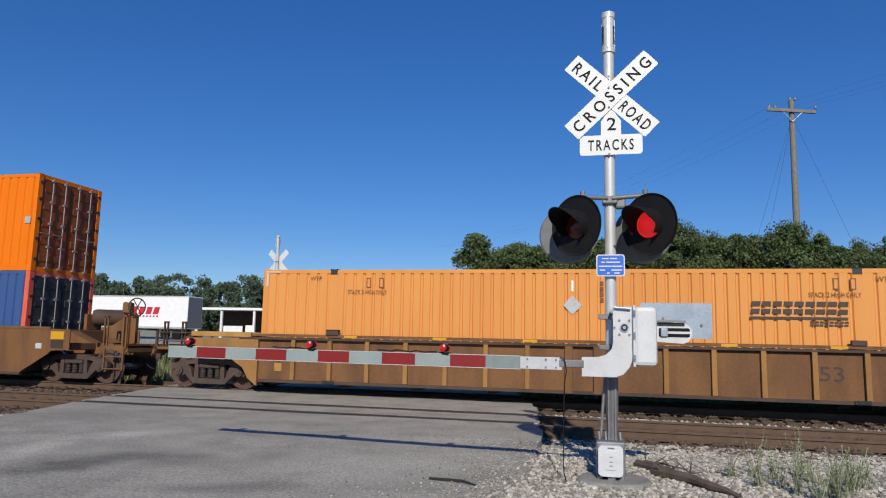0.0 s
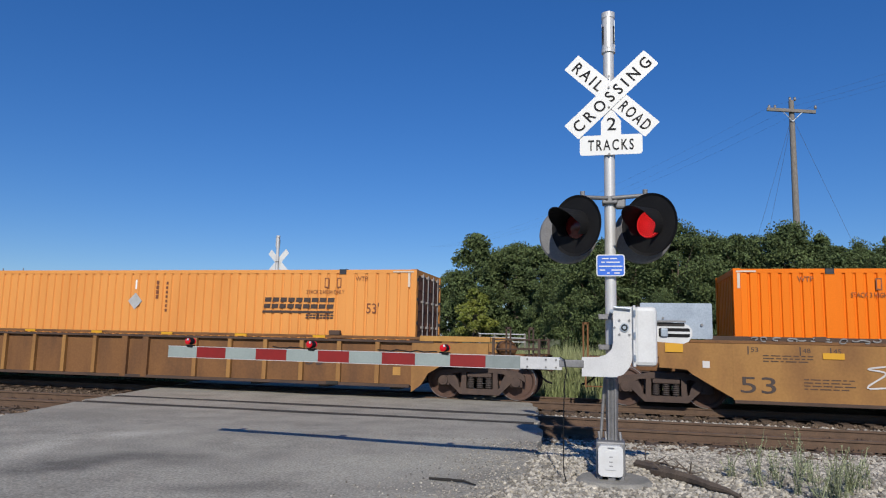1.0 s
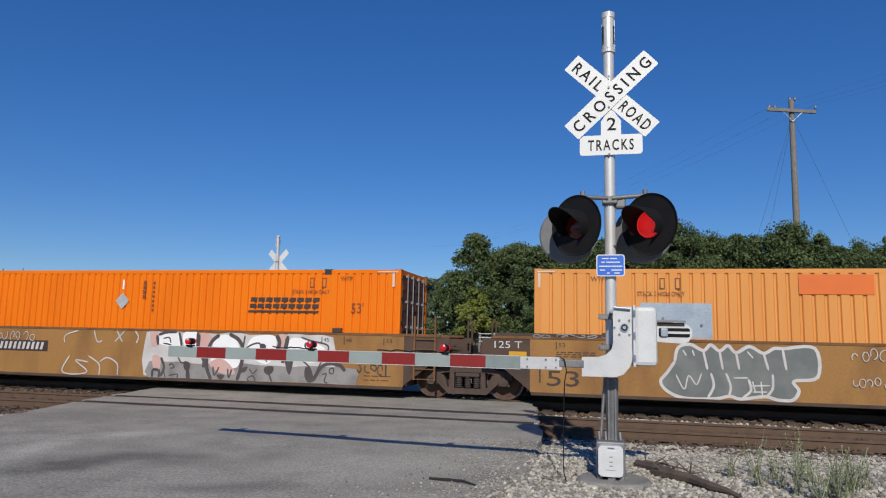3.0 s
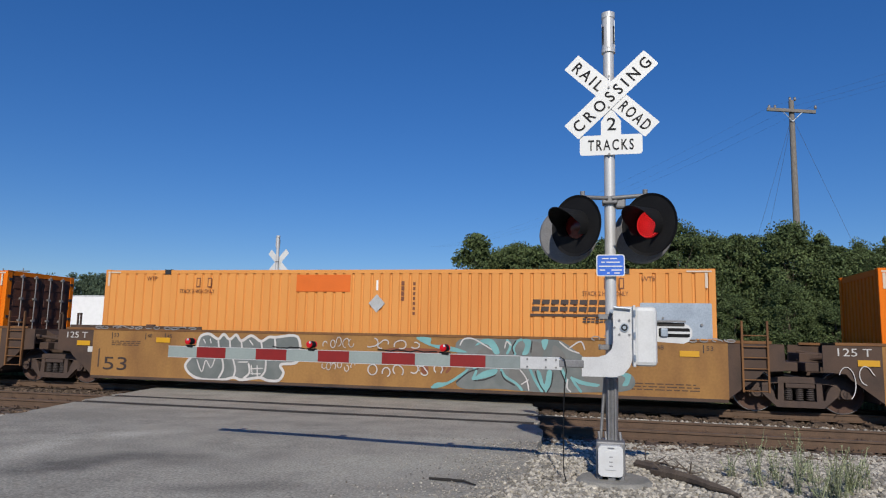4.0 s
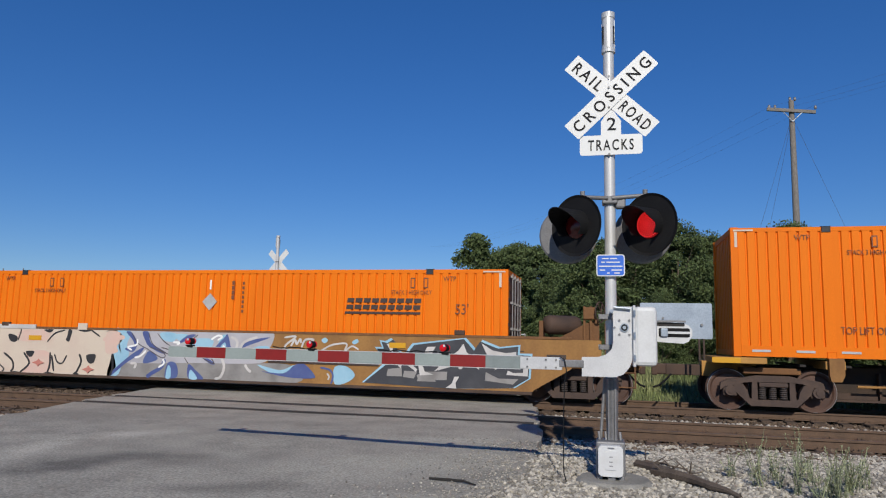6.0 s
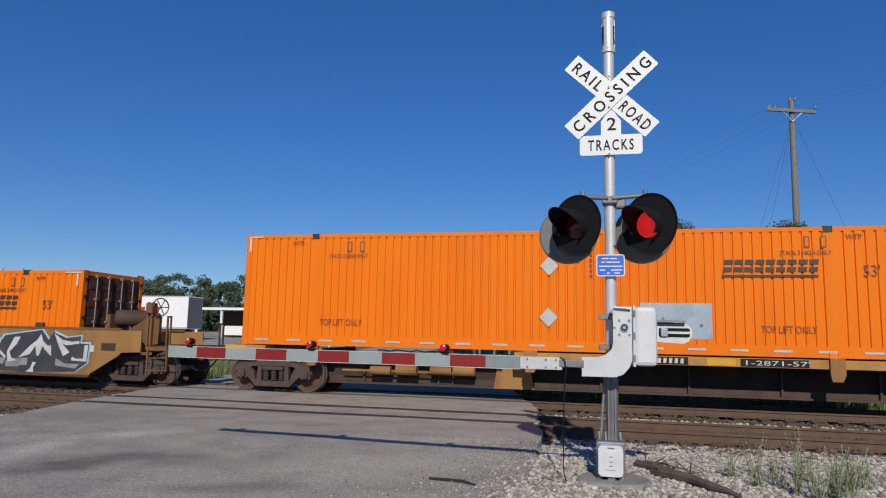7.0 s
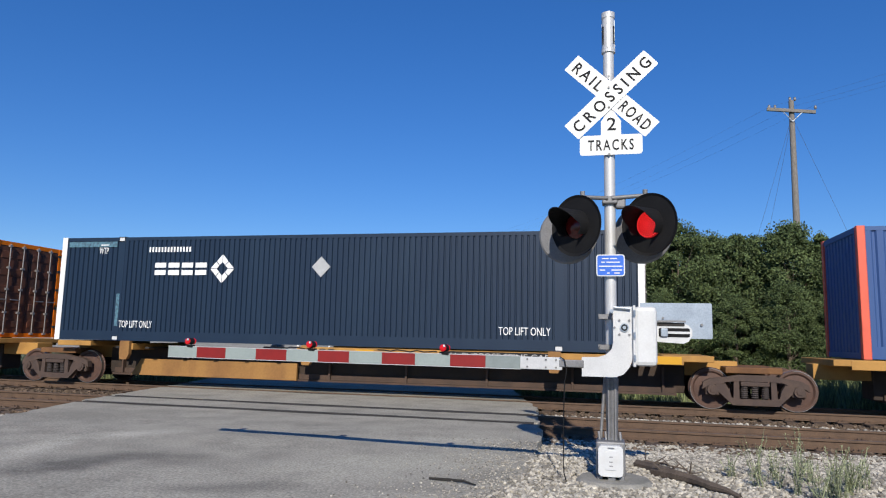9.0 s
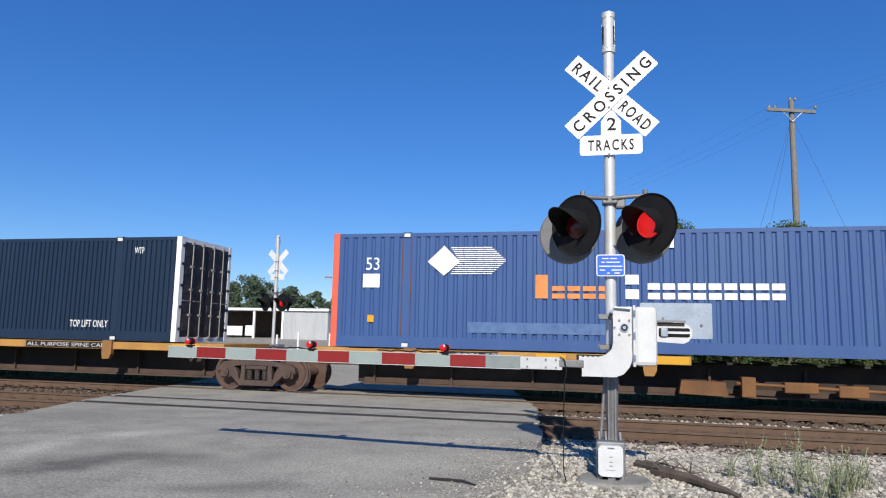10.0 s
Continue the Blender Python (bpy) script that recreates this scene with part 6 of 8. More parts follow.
# spine cars: a narrow centre beam with arms that carry one box each
def spine_car(x, xa, xb, label, trucks, arms, words, edge):
    """xa, xb: the ends of the beam from the car's origin."""
    car = on_train("spine_car", x, 0, label, "spine car", "cars of the train")
    # beam darkened for the deck's shade; paler plates below mark its sunlit edge
    part("centre_sill", box(B(), xa + 1.2, xb - 1.2, -0.36, 0.36, 0.30, 1.02, 0.02), M["car_grime_shade"], car, "grimy box beam, coloured darker for the deck's shade")
    for s in (-1, 1):
        part("lower_plate", box(B(), xa + 1.4, xb - 1.4, s * 0.39 - 0.03, s * 0.39 + 0.03, 0.302, 0.44), M["car_dirty"], car, "grimy lower edge of the beam, coloured paler as sunlit")
    bm = box(B(), xa + 1.4, xb - 1.4, -0.52, 0.52, 0.25, 0.30)
    for i in range(8):
        xx = xa + 1.7 + (xb - xa - 3.4) * i / 7
        box(bm, xx - 0.025, xx + 0.025, -0.50, 0.50, 0.30, 0.9)
    part("bottom_flange", bm, M["car_dirty"], car)
    part("end_sill", box(B(), xa, xa + 1.4, -0.30, 0.30, 0.72, 1.08, 0.02), M["car_yellow"], car)
    part("end_sill", box(B(), xb - 1.4, xb, -0.30, 0.30, 0.72, 1.08, 0.02), M["car_yellow"], car)
    for s in (-1, 1):
        y = s * 1.22
        bm = box(B(), edge[0], edge[1], y - 0.07 - (0.02 if s < 0 else 0), y + 0.07 + (0.02 if s > 0 else 0), 0.985, 1.185, 0.008)
        part("side_rail", bm, M["car_yellow"], car, "yellow edge rail of the deck")
    for k, w in arms:
        part("cross_arm", box(B(), k - w, k + w, -1.28, 1.28, 0.98, 1.16, 0.015), M["car_yellow"], car)
        for s in (-1, 1):
            part("pedestal", prism(B(), [(k - 0.15, 1.222), (k + 0.15, 1.222), (k + 0.15, 0.86), (k + 0.08, 0.72), (k - 0.12, 0.72), (k - 0.15, 0.86)], s * 1.32 - 0.06, s * 1.32 + 0.06), M["car_tan"], car)
    for k in (xa + 0.7, xb - 1.2):
        part("deck_end", box(B(), k - 0.55, k + 0.55, -1.3, 1.3, 1.06, 1.20, 0.015), M["car_yellow"], car, "yellow end deck")
    bm = B()
    for i in range(16):
        xx = xa + 2 + (xb - xa - 4) * i / 15
        box(bm, xx - 0.06, xx + 0.06, -1.15, 1.15, 1.02, 1.07)
    part("floor_bar", bm, M["dark"], car)
    for k in trucks:
        truck(car, k, 1.8)
        part("truck_deck", box(B(), k - 0.6, k + 0.6, -1.0, 1.0, 0.83, 0.97, 0.02), M["car_brown"], car)
    for text, k, w in words:
        if text:
            plate("text_field", rect(k - 0.05, k + w + 0.05, 1.00, 1.17), -1.316, M["sign_black"], car, 0.004)
            lettering("marking", text, 0.11, M["g_pale"], car, k, -1.320, 1.03, width=w)
        else:
            plate("text_field", rect(k - 0.05, k + w + 0.05, 1.00, 1.17), -1.316, M["sign_black"], car, 0.004)
            bars("number", car, k, k + w, 1.03, 1.14, M["g_pale"], 13, 0.1, -1.320, 0.45, label="bars in place of the car's number")
    return car


FX = 83.0
F = spine_car(FX, -8.6, 9.0, "yellow-brown spine car with an orange container", (-7.2, 10.4), ((-5.98, 0.2), (-0.4, 0.12), (6.2, 0.2)), (("", 1.5, 1.6), ("1-2871-57'", 4.3, 1.3)), (-0.8, 8.2))
coupler(F, -9.6, -1)
plate("reflector", rect(-8.5, -7.9, 1.07, 1.19), -1.312, M["reflect_yellow"], F, 0.008), grab_post(F, -8.7, -1.2, 1.1, 1.75, M["car_dirty"])
bm = B()
for k, zz, r in ((-4.6, 0.62, 0.11), (-3.9, 0.66, 0.14), (-3.0, 0.66, 0.10), (-2.4, 0.68, 0.13)):
    tube(bm, (k, -0.75, zz), (k + 0.55, -0.75, zz), r, seg=12)
tube(bm, (-5.4, -0.7, 0.6), (-1.9, -0.7, 0.6), 0.03, seg=8)
part("brake_cylinder", bm, M["car_tan"], F)
part("sill_gusset", prism(B(), [(-1.4, 0.26), (-0.4, 0.26), (-0.5, 0.85), (-1.3, 0.85)], -0.62, -0.54), M["car_tan"], F)
f_box = container("container", FX + 0.05, 1.226, M["orange"], "bright orange container standing on a spine car", M["door_brown"], pitch=0.205, groove=0.06, lower_rail=0.24)
orange_marks(f_box)
placard(f_box, -0.04, 0.80)
for i in range(18):
    k = -7.7 + i * 0.9
    plate("reflector", rect(k, k + 0.38, 0.10, 0.15), FACE - 0.006, M["silver"], f_box, 0.006)

GX = 101.58
G = spine_car(GX, -8.1, 10.2, "yellow spine car with a dark blue container", (10.42,), ((-5.7, 0.2), (-0.3, 0.12), (6.0, 0.2)), (("ALL PURPOSE SPINE CAR", 3.3, 2.6),), (-0.6, 8.9))
part("sill_gusset", prism(B(), [(-6.0, 0.27), (-0.9, 0.27), (-0.9, 0.72), (-5.7, 0.72)], -0.62, -0.54), M["car_tan"], G)
plate("reflector", rect(8.0, 8.85, 1.0, 1.17), -1.316, M["reflect_yellow"], G, 0.006), plate("reflector", rect(1.0, 1.5, 1.02, 1.15), -1.316, M["reflect_yellow"], G, 0.006)
bars("number", G, -0.2, 0.5, 1.02, 1.15, M["car_dirty"], 3, 0, -1.316, 0.3)
g_box = container("container", GX, 1.226, M["navy"], "dark navy container with white corner posts", M["door_dark"], pitch=0.148, groove=0.055, ends_post=M["white"], lower_rail=0.26)
ty = FACE - 0.004
lettering("marking", "WTP", 0.19, M["white"], g_box, -6.82, ty, 2.42, width=0.30)
plate("marking", rect(-6.78, -6.52, 2.66, 2.69), ty, M["white"], g_box, 0.003)
bars("number", g_box, -5.2, -3.85, 2.46, 2.60, M["white"], 14, 0, None, 0.45, label="white bars in place of the box's number")
cut_bars("logo", g_box, -4.98, -3.3, 1.82, 2.16, M["white"], 4, 0.0, label="white blocks in place of a company name")
for sx, sz in ((1, 1), (-1, 1), (-1, -1), (1, -1)):
    k, h, a, b = -2.9, 1.99, 0.36, 0.17
    for u, v in ((0.03, 0.47), (0.53, 0.97)):
        pts = [(k + sx * a * u, h + sz * a * 1.1 * (1 - u)), (k + sx * a * v, h + sz * a * 1.1 * (1 - v)), (k + sx * b * v, h + sz * b * 1.1 * (1 - v)), (k + sx * b * u, h + sz * b * 1.1 * (1 - u))]
        plate("logo", pts, ty, M["white"], g_box, 0.003)
lettering("marking", "TOP LIFT ONLY", 0.20, M["white"], g_box, -6.0, ty, 0.36, width=1.05)
lettering("marking", "TOP LIFT ONLY", 0.20, M["white"], g_box, 4.65, ty, 0.36, width=1.25)
lettering("marking", "WTP", 0.19, M["white"], g_box, 6.6, ty, 2.42, width=0.30)
placard(g_box, -0.03, 2.03, 0.26)
plate("scuff", rect(-7.85, -6.25, 2.62, 2.77), FACE - 0.002, M["navy_scuff"], g_box, 0.002, "scraped paint along the top edge")
plate("scuff", rect(-6.15, -6.05, 0.4, 1.3), FACE - 0.002, M["navy_scuff"], g_box, 0.002)
for sx in (-1, 1):
    for zz in (0.02, H53 - 0.11):
        plate("casting_face", rect(sx * 6.095 - 0.08, sx * 6.095 + 0.08, zz, zz + 0.09), FACE - 0.010, M["box_white"], g_box, 0.008)

HX = 122.3
Hc = spine_car(HX, -8.9, 9.0, "yellow spine car with a blue container", (8.6,), ((-6.0, 0.2), (-0.3, 0.12), (6.2, 0.2)), (("1-2871-57'", -5.1, 1.25), ("", -1.9, 1.5)), (-8.4, 0.6))
plate("reflector", rect(-2.9, -2.2, 1.01, 1.16), -1.316, M["reflect_yellow"], Hc, 0.006), plate("reflector", rect(-0.2, 0.55, 1.0, 1.17), -1.316, M["reflect_yellow"], Hc, 0.006)
plate("reflector", rect(3.55, 4.15, 1.01, 1.16), -1.316, M["reflect_yellow"], F, 0.006)
part("side_tank", prism(B(), [(0.35, 0.34), (1.4, 0.30), (1.35, 0.62), (0.4, 0.64)], -1.05, -0.6), M["car_brown"], Hc, "brown steel box under the deck")
bm = B()
tube(bm, (1.6, -0.9, 0.6), (5.4, -0.9, 0.48), 0.04, seg=8), box(bm, 1.7, 2.0, -1.0, -0.7, 0.3, 0.75, 0.02), box(bm, 2.6, 3.3, -0.95, -0.7, 0.42, 0.66, 0.03), box(bm, 3.7, 4.3, -0.95, -0.7, 0.36, 0.62, 0.03)
part("brake_rigging", bm, M["car_brown"], Hc)
h_box = container("container", HX - 0.07, 1.226, M["blue"], "worn blue container with coral corner posts and white lettering", M["door_dark"], pitch=0.24, groove=0.12, ends_post=M["coral"], lower_rail=0.27)
lettering("marking", "53", 0.33, M["white"], h_box, -7.2, ty, 1.95, width=0.36)
plate("marking", rect(-7.25, -6.8, 1.5, 1.85), ty, M["white"], h_box, 0.003)
plate("marking", rect(-7.1, -6.93, 0.62, 0.8), ty, M["reflect_yellow"], h_box, 0.003)
plate("logo", [(-5.55, 2.15), (-5.12, 1.80), (-4.72, 2.15), (-5.12, 2.55)], ty - 0.004, M["white"], h_box, 0.003, "white diamond with speed lines")
bm = B()
for i in range(14):
    zz = 1.84 + i * 0.05
    x1 = -3.55 - abs(i - 6.5) * 0.055
    prism(bm, rect(-4.75 - 0.03 * abs(i - 6.5), x1, zz, zz + 0.022), ty, ty + 0.003)
part("logo", bm, M["white"], h_box)
cut_bars("logo", h_box, -2.45, -1.0, 1.25, 1.55, M["logo_orange"], 4, 0, label="orange blocks in place of a name")
cut_bars("logo", h_box, -0.75, -0.38, 1.25, 1.82, M["white"], 1, 0)
cut_bars("logo", h_box, -0.25, 2.75, 1.25, 1.62, M["white"], 9, 0, label="white blocks in place of a name")
plate("logo", rect(-2.85, -2.55, 1.25, 1.82), ty - 0.004, M["logo_orange"], h_box, 0.003)
plate("marking", rect(-0.05, 0.35, 2.45, 2.75), ty, M["white"], h_box, 0.003)
for zz in (0.02, H53 - 0.11):
    plate("casting_face", rect(-6.175, -6.015, zz, zz + 0.09), FACE - 0.010, M["box_white"], h_box, 0.008)
for k in (-6.21, -5.98):
    plate("rust_line", rect(k - 0.012, k + 0.012, 0.3, 2.75), FACE - 0.001, M["door_brown"], h_box, 0.002)
plate("scuff", rect(-4.5, 0.6, 0.40, 0.66), FACE - 0.002, M["blue_pale"], h_box, 0.002, "paler faded patch along the lower side")


def motions():
    """The train runs to -x, gaining a little speed; its wheels roll."""
    times = [i / 10 for i in range(101)]
    for ob, x, z in ROLLING:
        walk(ob, [(t, pose(x - gone(t), TRAIN_Y, z)) for t in times])
    for w, at in WHEELSETS:
        walk(w, [(i / 30, at @ pose(0, 0, 0, 0, -math.degrees(gone(i / 30) / 0.46), 0)) for i in range(301)])


# ---- the crossing signal beside the road ----
def rounded(x0, x1, z0, z1, r, n=5):
    out = []
    for cx, cz, a0 in ((x1 - r, z0 + r, -90), (x1 - r, z1 - r, 0), (x0 + r, z1 - r, 90), (x0 + r, z0 + r, 180)):
        for i in range(n + 1):
            a = radians(a0 + 90 * i / n)
            out.append((cx + r * math.cos(a), cz + r * math.sin(a)))
    return out


def bolt(parent, x, y, z, r=0.012, name="bolt"):
    bm = B()
    tube(bm, (x, y - 0.012, z), (x, y + 0.004, z), r, seg=6)
    return part(name, bm, M["galv_dark"], parent)


def visor(r, length):
    """An open hood over a lens, longer above."""
    bm = B()
    n = 26
    prev = None
    for i in range(n + 1):
        a = radians(-38 + 256 * i / n)
        k = max(0.0, math.sin(a)) ** 0.7
        l = length * (0.35 + 0.65 * k)
        ring = []
        for rr in (r, r + 0.006):
            ring += [bm.verts.new((rr * math.cos(a), 0, rr * math.sin(a))), bm.verts.new((rr * 0.99 * math.cos(a), -l, rr * 0.99 * math.sin(a) - 0.015))]
        if prev:
            for u, v in ((0, 1), (3, 2), (1, 3), (2, 0)):
                bm.faces.new((prev[u], prev[v], ring[v], ring[u]))
        prev = ring
    bmesh.ops.recalc_face_normals(bm, faces=bm.faces[:])
    return bm


def light_head(parent, m, lit, facing_us=True, radius=0.335):
    head = new("light_head")
    head.parent, head.matrix_basis = parent, m
    bm = B()
    lathe(bm, [(0.16, 0.0), (radius - 0.03, 0.004), (radius, -0.012), (radius, 0.004), (radius - 0.02, 0.02), (0.16, 0.02)], 48)
    part("background_disc", bm, M["black"] if facing_us else M["grey_disc"], head, "round black background plate" if facing_us else "grey back of a round plate", smooth=False)
    bm = B()
    lathe(bm, [(0.15, 0.02), (0.165, 0.06), (0.15, 0.17), (0.09, 0.21), (0.02, 0.215)], 24)
    part("lamp_housing", bm, M["black"], head, smooth=True)
    bm = B()
    lathe(bm, [(0.148, 0.0), (0.145, -0.012), (0.11, -0.03), (0.06, -0.042), (0.01, -0.046)], 32)
    lens = part("lens", bm, M["lens_lit"] if lit else M["lens_dark"], head, "glowing red signal lens" if lit else "dark red unlit lens", smooth=True)
    if lit:
        bm = B()
        for ring, cnt in ((0.0, 1), (0.022, 6), (0.044, 12), (0.066, 18), (0.088, 24), (0.11, 30), (0.13, 36)):
            for i in range(cnt):
                a = 2 * math.pi * i / cnt + ring * 9
                x, z = ring * math.cos(a), ring * math.sin(a)
                yy = -0.047 + 0.035 * (ring / 0.145) ** 2
                tube(bm, (x, yy - 0.004, z), (x, yy + 0.004, z), 0.0062, seg=6)
        tagged(part("led_array", bm, M["led"], head, "rings of bright red LEDs"), kind="stuff")
    part("visor", visor(0.165, 0.37), M["black"], head, "black sheet-metal hood")
    return head


def crossing_signal(m, label, group, lit, full=True):
    """Mast with crossbuck, track count, two-way flashing lights; origin at the mast's foot, its face to -y."""
    root = empty("crossing_signal", m, label, "crossing signal", group)
    bm = B()
    tube(bm, (0, 0, 1.05), (0, 0, 4.82), 0.061, seg=24)
    part("mast", bm, M["alu"], root, "brushed aluminium tube", smooth=False)
    bm = B()
    lathe(bm, [(0.070, 0.42), (0.062, 0.55), (0.072, 1.08), (0.058, 1.10)], 8, "z")
    box(bm, -0.045, -0.025, -0.078, 0.06, 0.42, 1.08, 0.005)
    box(bm, 0.025, 0.045, -0.078, 0.06, 0.42, 1.08, 0.005)
    part("mast_foot", bm, M["galv_dark"], root, "dull ribbed lower mast")
    # tubular top with collars
    bm = B()
    lathe(bm, [(0.055, 4.78), (0.078, 4.785), (0.078, 4.83), (0.07, 4.835), (0.068, 5.20), (0.076, 5.205), (0.076, 5.27), (0.055, 5.275)], 20, "z")
    for a in (30, 150, 270):
        c, s = 0.072 * math.cos(radians(a)), 0.072 * math.sin(radians(a))
        box(bm, c - 0.012, c + 0.012, s - 0.012, s + 0.012, 4.83, 5.2)
    part("mast_top", bm, M["alu"], root, "slotted aluminium bell post")
    # solid black blocks imitate the shaded cut-outs of the post
    for a in (215, 330):
        c, s = 0.068 * math.cos(radians(a)), 0.068 * math.sin(radians(a))
        part("slot", box(B(), c - 0.012, c + 0.012, s - 0.008, s + 0.008, 4.88, 5.10, 0.004), M["black"], root)
    # crossbuck
    for ang, words in ((43.5, (("RAIL", -0.555, 0.40), ("ROAD", 0.155, 0.40))), (-43.5, (("CROSSING", -0.56, 1.12),))):
        y = -0.085 if words[0][0] == "RAIL" else -0.095
        bl = part("crossbuck_blade", prism(B(), rounded(-0.61, 0.61, -0.1145, 0.1145, 0.012), -0.004, 0.0), M["sign_white"], root, "white reflective board with black letters", at=pose(0.025, y, 4.25, 0, ang, 0))
        if full:
            for w, x, wd in words:
                lettering("lettering", w, 0.132, M["sign_black"], bl, x, -0.006, -0.066, width=wd, bold=0.012, spacing=1.55 if len(w) > 4 else 1.35)
    bt = part("track_sign", prism(B(), rounded(-0.325, 0.36, 3.56, 3.79, 0.035) , -0.083, -0.079), M["sign_white"], root, "white sign reading two tracks")
    part("track_sign_stem", prism(B(), [(-0.09, 3.75), (0.13, 3.75), (0.13, 3.95), (0.04, 4.08), (0.0, 4.08), (-0.09, 3.95)], -0.082, -0.078), M["sign_white"], bt)
    if full:
        lettering("lettering", "TRACKS", 0.125, M["sign_black"], bt, -0.235, -0.085, 3.615, width=0.50, bold=0.012, spacing=1.3)
        lettering("lettering", "2", 0.15, M["sign_black"], bt, -0.03, -0.085, 3.845, width=0.10, bold=0.004)
        for zz in (3.565,):
            bolt(bt, 0, -0.085, zz, 0.014)
        for dz in (0.09, -0.14, 0.22):
            bolt(root, 0, -0.10, 4.25 + dz, 0.013)
    bm = B()
    for zz in (3.64, 3.9, 4.25):
        tube(bm, (0, 0, zz - 0.02), (0, 0, zz + 0.02), 0.068, seg=20)
        box(bm, -0.03, 0.03, -0.076, -0.05, zz - 0.02, zz + 0.02)
    part("sign_clamp", bm, M["galv_dark"], root)
    # arm and heads
    bm = B()
    tube(bm, (-0.36, -0.02, 3.10), (-0.02, -0.10, 3.06), 0.024, seg=12)
    tube(bm, (0.02, -0.10, 3.06), (0.42, -0.02, 3.10), 0.024, seg=12)
    for x in (-0.30, 0.38):
        tube(bm, (x, -0.03, 3.02), (x, -0.03, 3.16), 0.028, seg=10)
    box(bm, -0.085, 0.085, -0.10, 0.075, 3.00, 3.09, 0.015)
    box(bm, 0.06, 0.17, -0.08, 0.02, 2.95, 3.09, 0.02)
    part("light_crossarm", bm, M["galv_dark"], root)
    for x, on in ((-0.36, lit[0]), (0.40, lit[1])):
        light_head(root, pose(x, -0.33, 2.72, 0, 0, -37), on)
        light_head(root, pose(x - (0.11 if x < 0 else 0.05), 0.12, 2.685, 0, 0, 172 if x < 0 else 160), not full and x < 0, not full, 0.335)
        bm = B()
        box(bm, x - 0.05, x + 0.05, -0.14, 0.02, 2.66, 2.80, 0.02)
        tube(bm, (x, -0.03, 2.78), (x, -0.03, 3.1), 0.02, seg=10)
        part("head_bracket", bm, M["black"], root)
    return root


SIG = (0.045, 7.8)
signal = crossing_signal(pose(*SIG, 0.0), "crossing signal mast with white crossbuck and one lit red lamp", "crossing signals", (False, True))
bs = part("emergency_sign", prism(B(), rounded(-0.152, 0.152, 2.19, 2.43, 0.03), -0.10, -0.096), M["sign_white"], signal, "small blue notice with white rows of writing")
part("sign_field", prism(B(), rounded(-0.141, 0.141, 2.201, 2.419, 0.022), -0.1025, -0.0995), M["sign_blue"], bs)
bm = B()
for z, parts_ in ((2.385, ((-0.09, -0.02), (-0.005, 0.07))), (2.345, ((-0.10, -0.06), (-0.045, 0.10))), (2.30, ((-0.125, 0.125),)), (2.258, ((-0.115, -0.06), (0.01, 0.12))), (2.225, ((-0.04, -0.01), (0.04, 0.10)))):
    for a, b in parts_:
        prism(bm, rect(a, b, z - 0.006, z + 0.006), -0.1045, -0.1020)
part("sign_writing", bm, M["sign_white"], bs, "white bars in place of writing")
bm = B()
prism(bm, rounded(-0.145, 0.105, 0.10, 0.41, 0.045), -0.29, -0.17)
jb = part("junction_box", bm, M["box_white"], signal, "white plastic terminal box")
part("box_panel", prism(B(), rounded(-0.075, 0.035, 0.17, 0.36, 0.015), -0.302, -0.288), M["box_white"], jb)
bm = B()
for z in (0.39, 0.30, 0.25, 0.21):
    prism(bm, rect(-0.05 if z > 0.35 else -0.035, 0.02 if z > 0.35 else 0.0, z - 0.004, z + 0.004), -0.3045, -0.30)
part("box_mark", bm, M["galv_dark"], jb, "small illegible marks")
bm = B()
box(bm, -0.17, 0.13, -0.20, 0.12, 0.08, 0.44, 0.02)
box(bm, -0.05, 0.03, -0.26, -0.20, 0.03, 0.10, 0.01)
for x in (-0.13, 0.09):
    box(bm, x - 0.03, x + 0.03, -0.22, -0.10, 0.02, 0.1, 0.01)
part("mast_base", bm, M["galv_dark"], signal, "cast base behind the box")
bm = B()
for x in (-0.13, -0.06, 0.09):
    tube(bm, (x, -0.05, 0.42), (x - 0.01, -0.02, 0.52), 0.016, seg=8)
tube(bm, (-0.12, 0.0, 0.45), (-0.07, 0.02, 1.1), 0.018, seg=8)
part("conduit", bm, M["galv_dark"], signal)
bm = B()
lathe(bm, [(0.42, -0.30), (0.40, 0.02), (0.36, 0.055), (0.05, 0.06)], 22, "z")
tagged(part("foundation", bm, M["concrete"], at=pose(0.06, 7.72, 0.0)), "round weathered concrete footing under the signal mast", "foundation")

# ---- gate mechanism and lowered arm ----
gate = empty("crossing_gate", pose(0, 7.5, 0), "lowered railway gate with red and grey striped arm", "crossing gate")
pts = [(0.065, 1.815), (0.10, 1.85), (0.285, 1.85), (0.292, 1.49), (0.275, 1.35), (0.23, 1.225), (0.165, 1.145), (0.087, 1.115), (-0.262, 1.112), (-0.262, 1.313),
       (-0.09, 1.318), (-0.01, 1.345), (0.045, 1.40), (0.062, 1.47)]
lev = part("arm_lever", prism(B(), pts, -0.015, 0.02), M["alu"], gate, "bent flat aluminium arm holder")
bm = B()
tube(bm, (0.178, -0.03, 1.63), (0.178, 0.03, 1.63), 0.045, seg=20)
part("pivot", bm, M["galv"], lev)
part("pivot_ring", tube(B(), (0.178, -0.036, 1.63), (0.178, -0.028, 1.63), 0.034, seg=20), M["black"], lev, "dark ring round the pivot")
part("pivot_pin", tube(B(), (0.178, -0.044, 1.63), (0.178, -0.03, 1.63), 0.019, seg=12), M["galv"], lev)
for i in range(6):
    a = math.pi * i / 3
    bolt(lev, 0.178 + 0.1 * math.cos(a), -0.016, 1.63 + 0.085 * math.sin(a), 0.013)
bm = B()
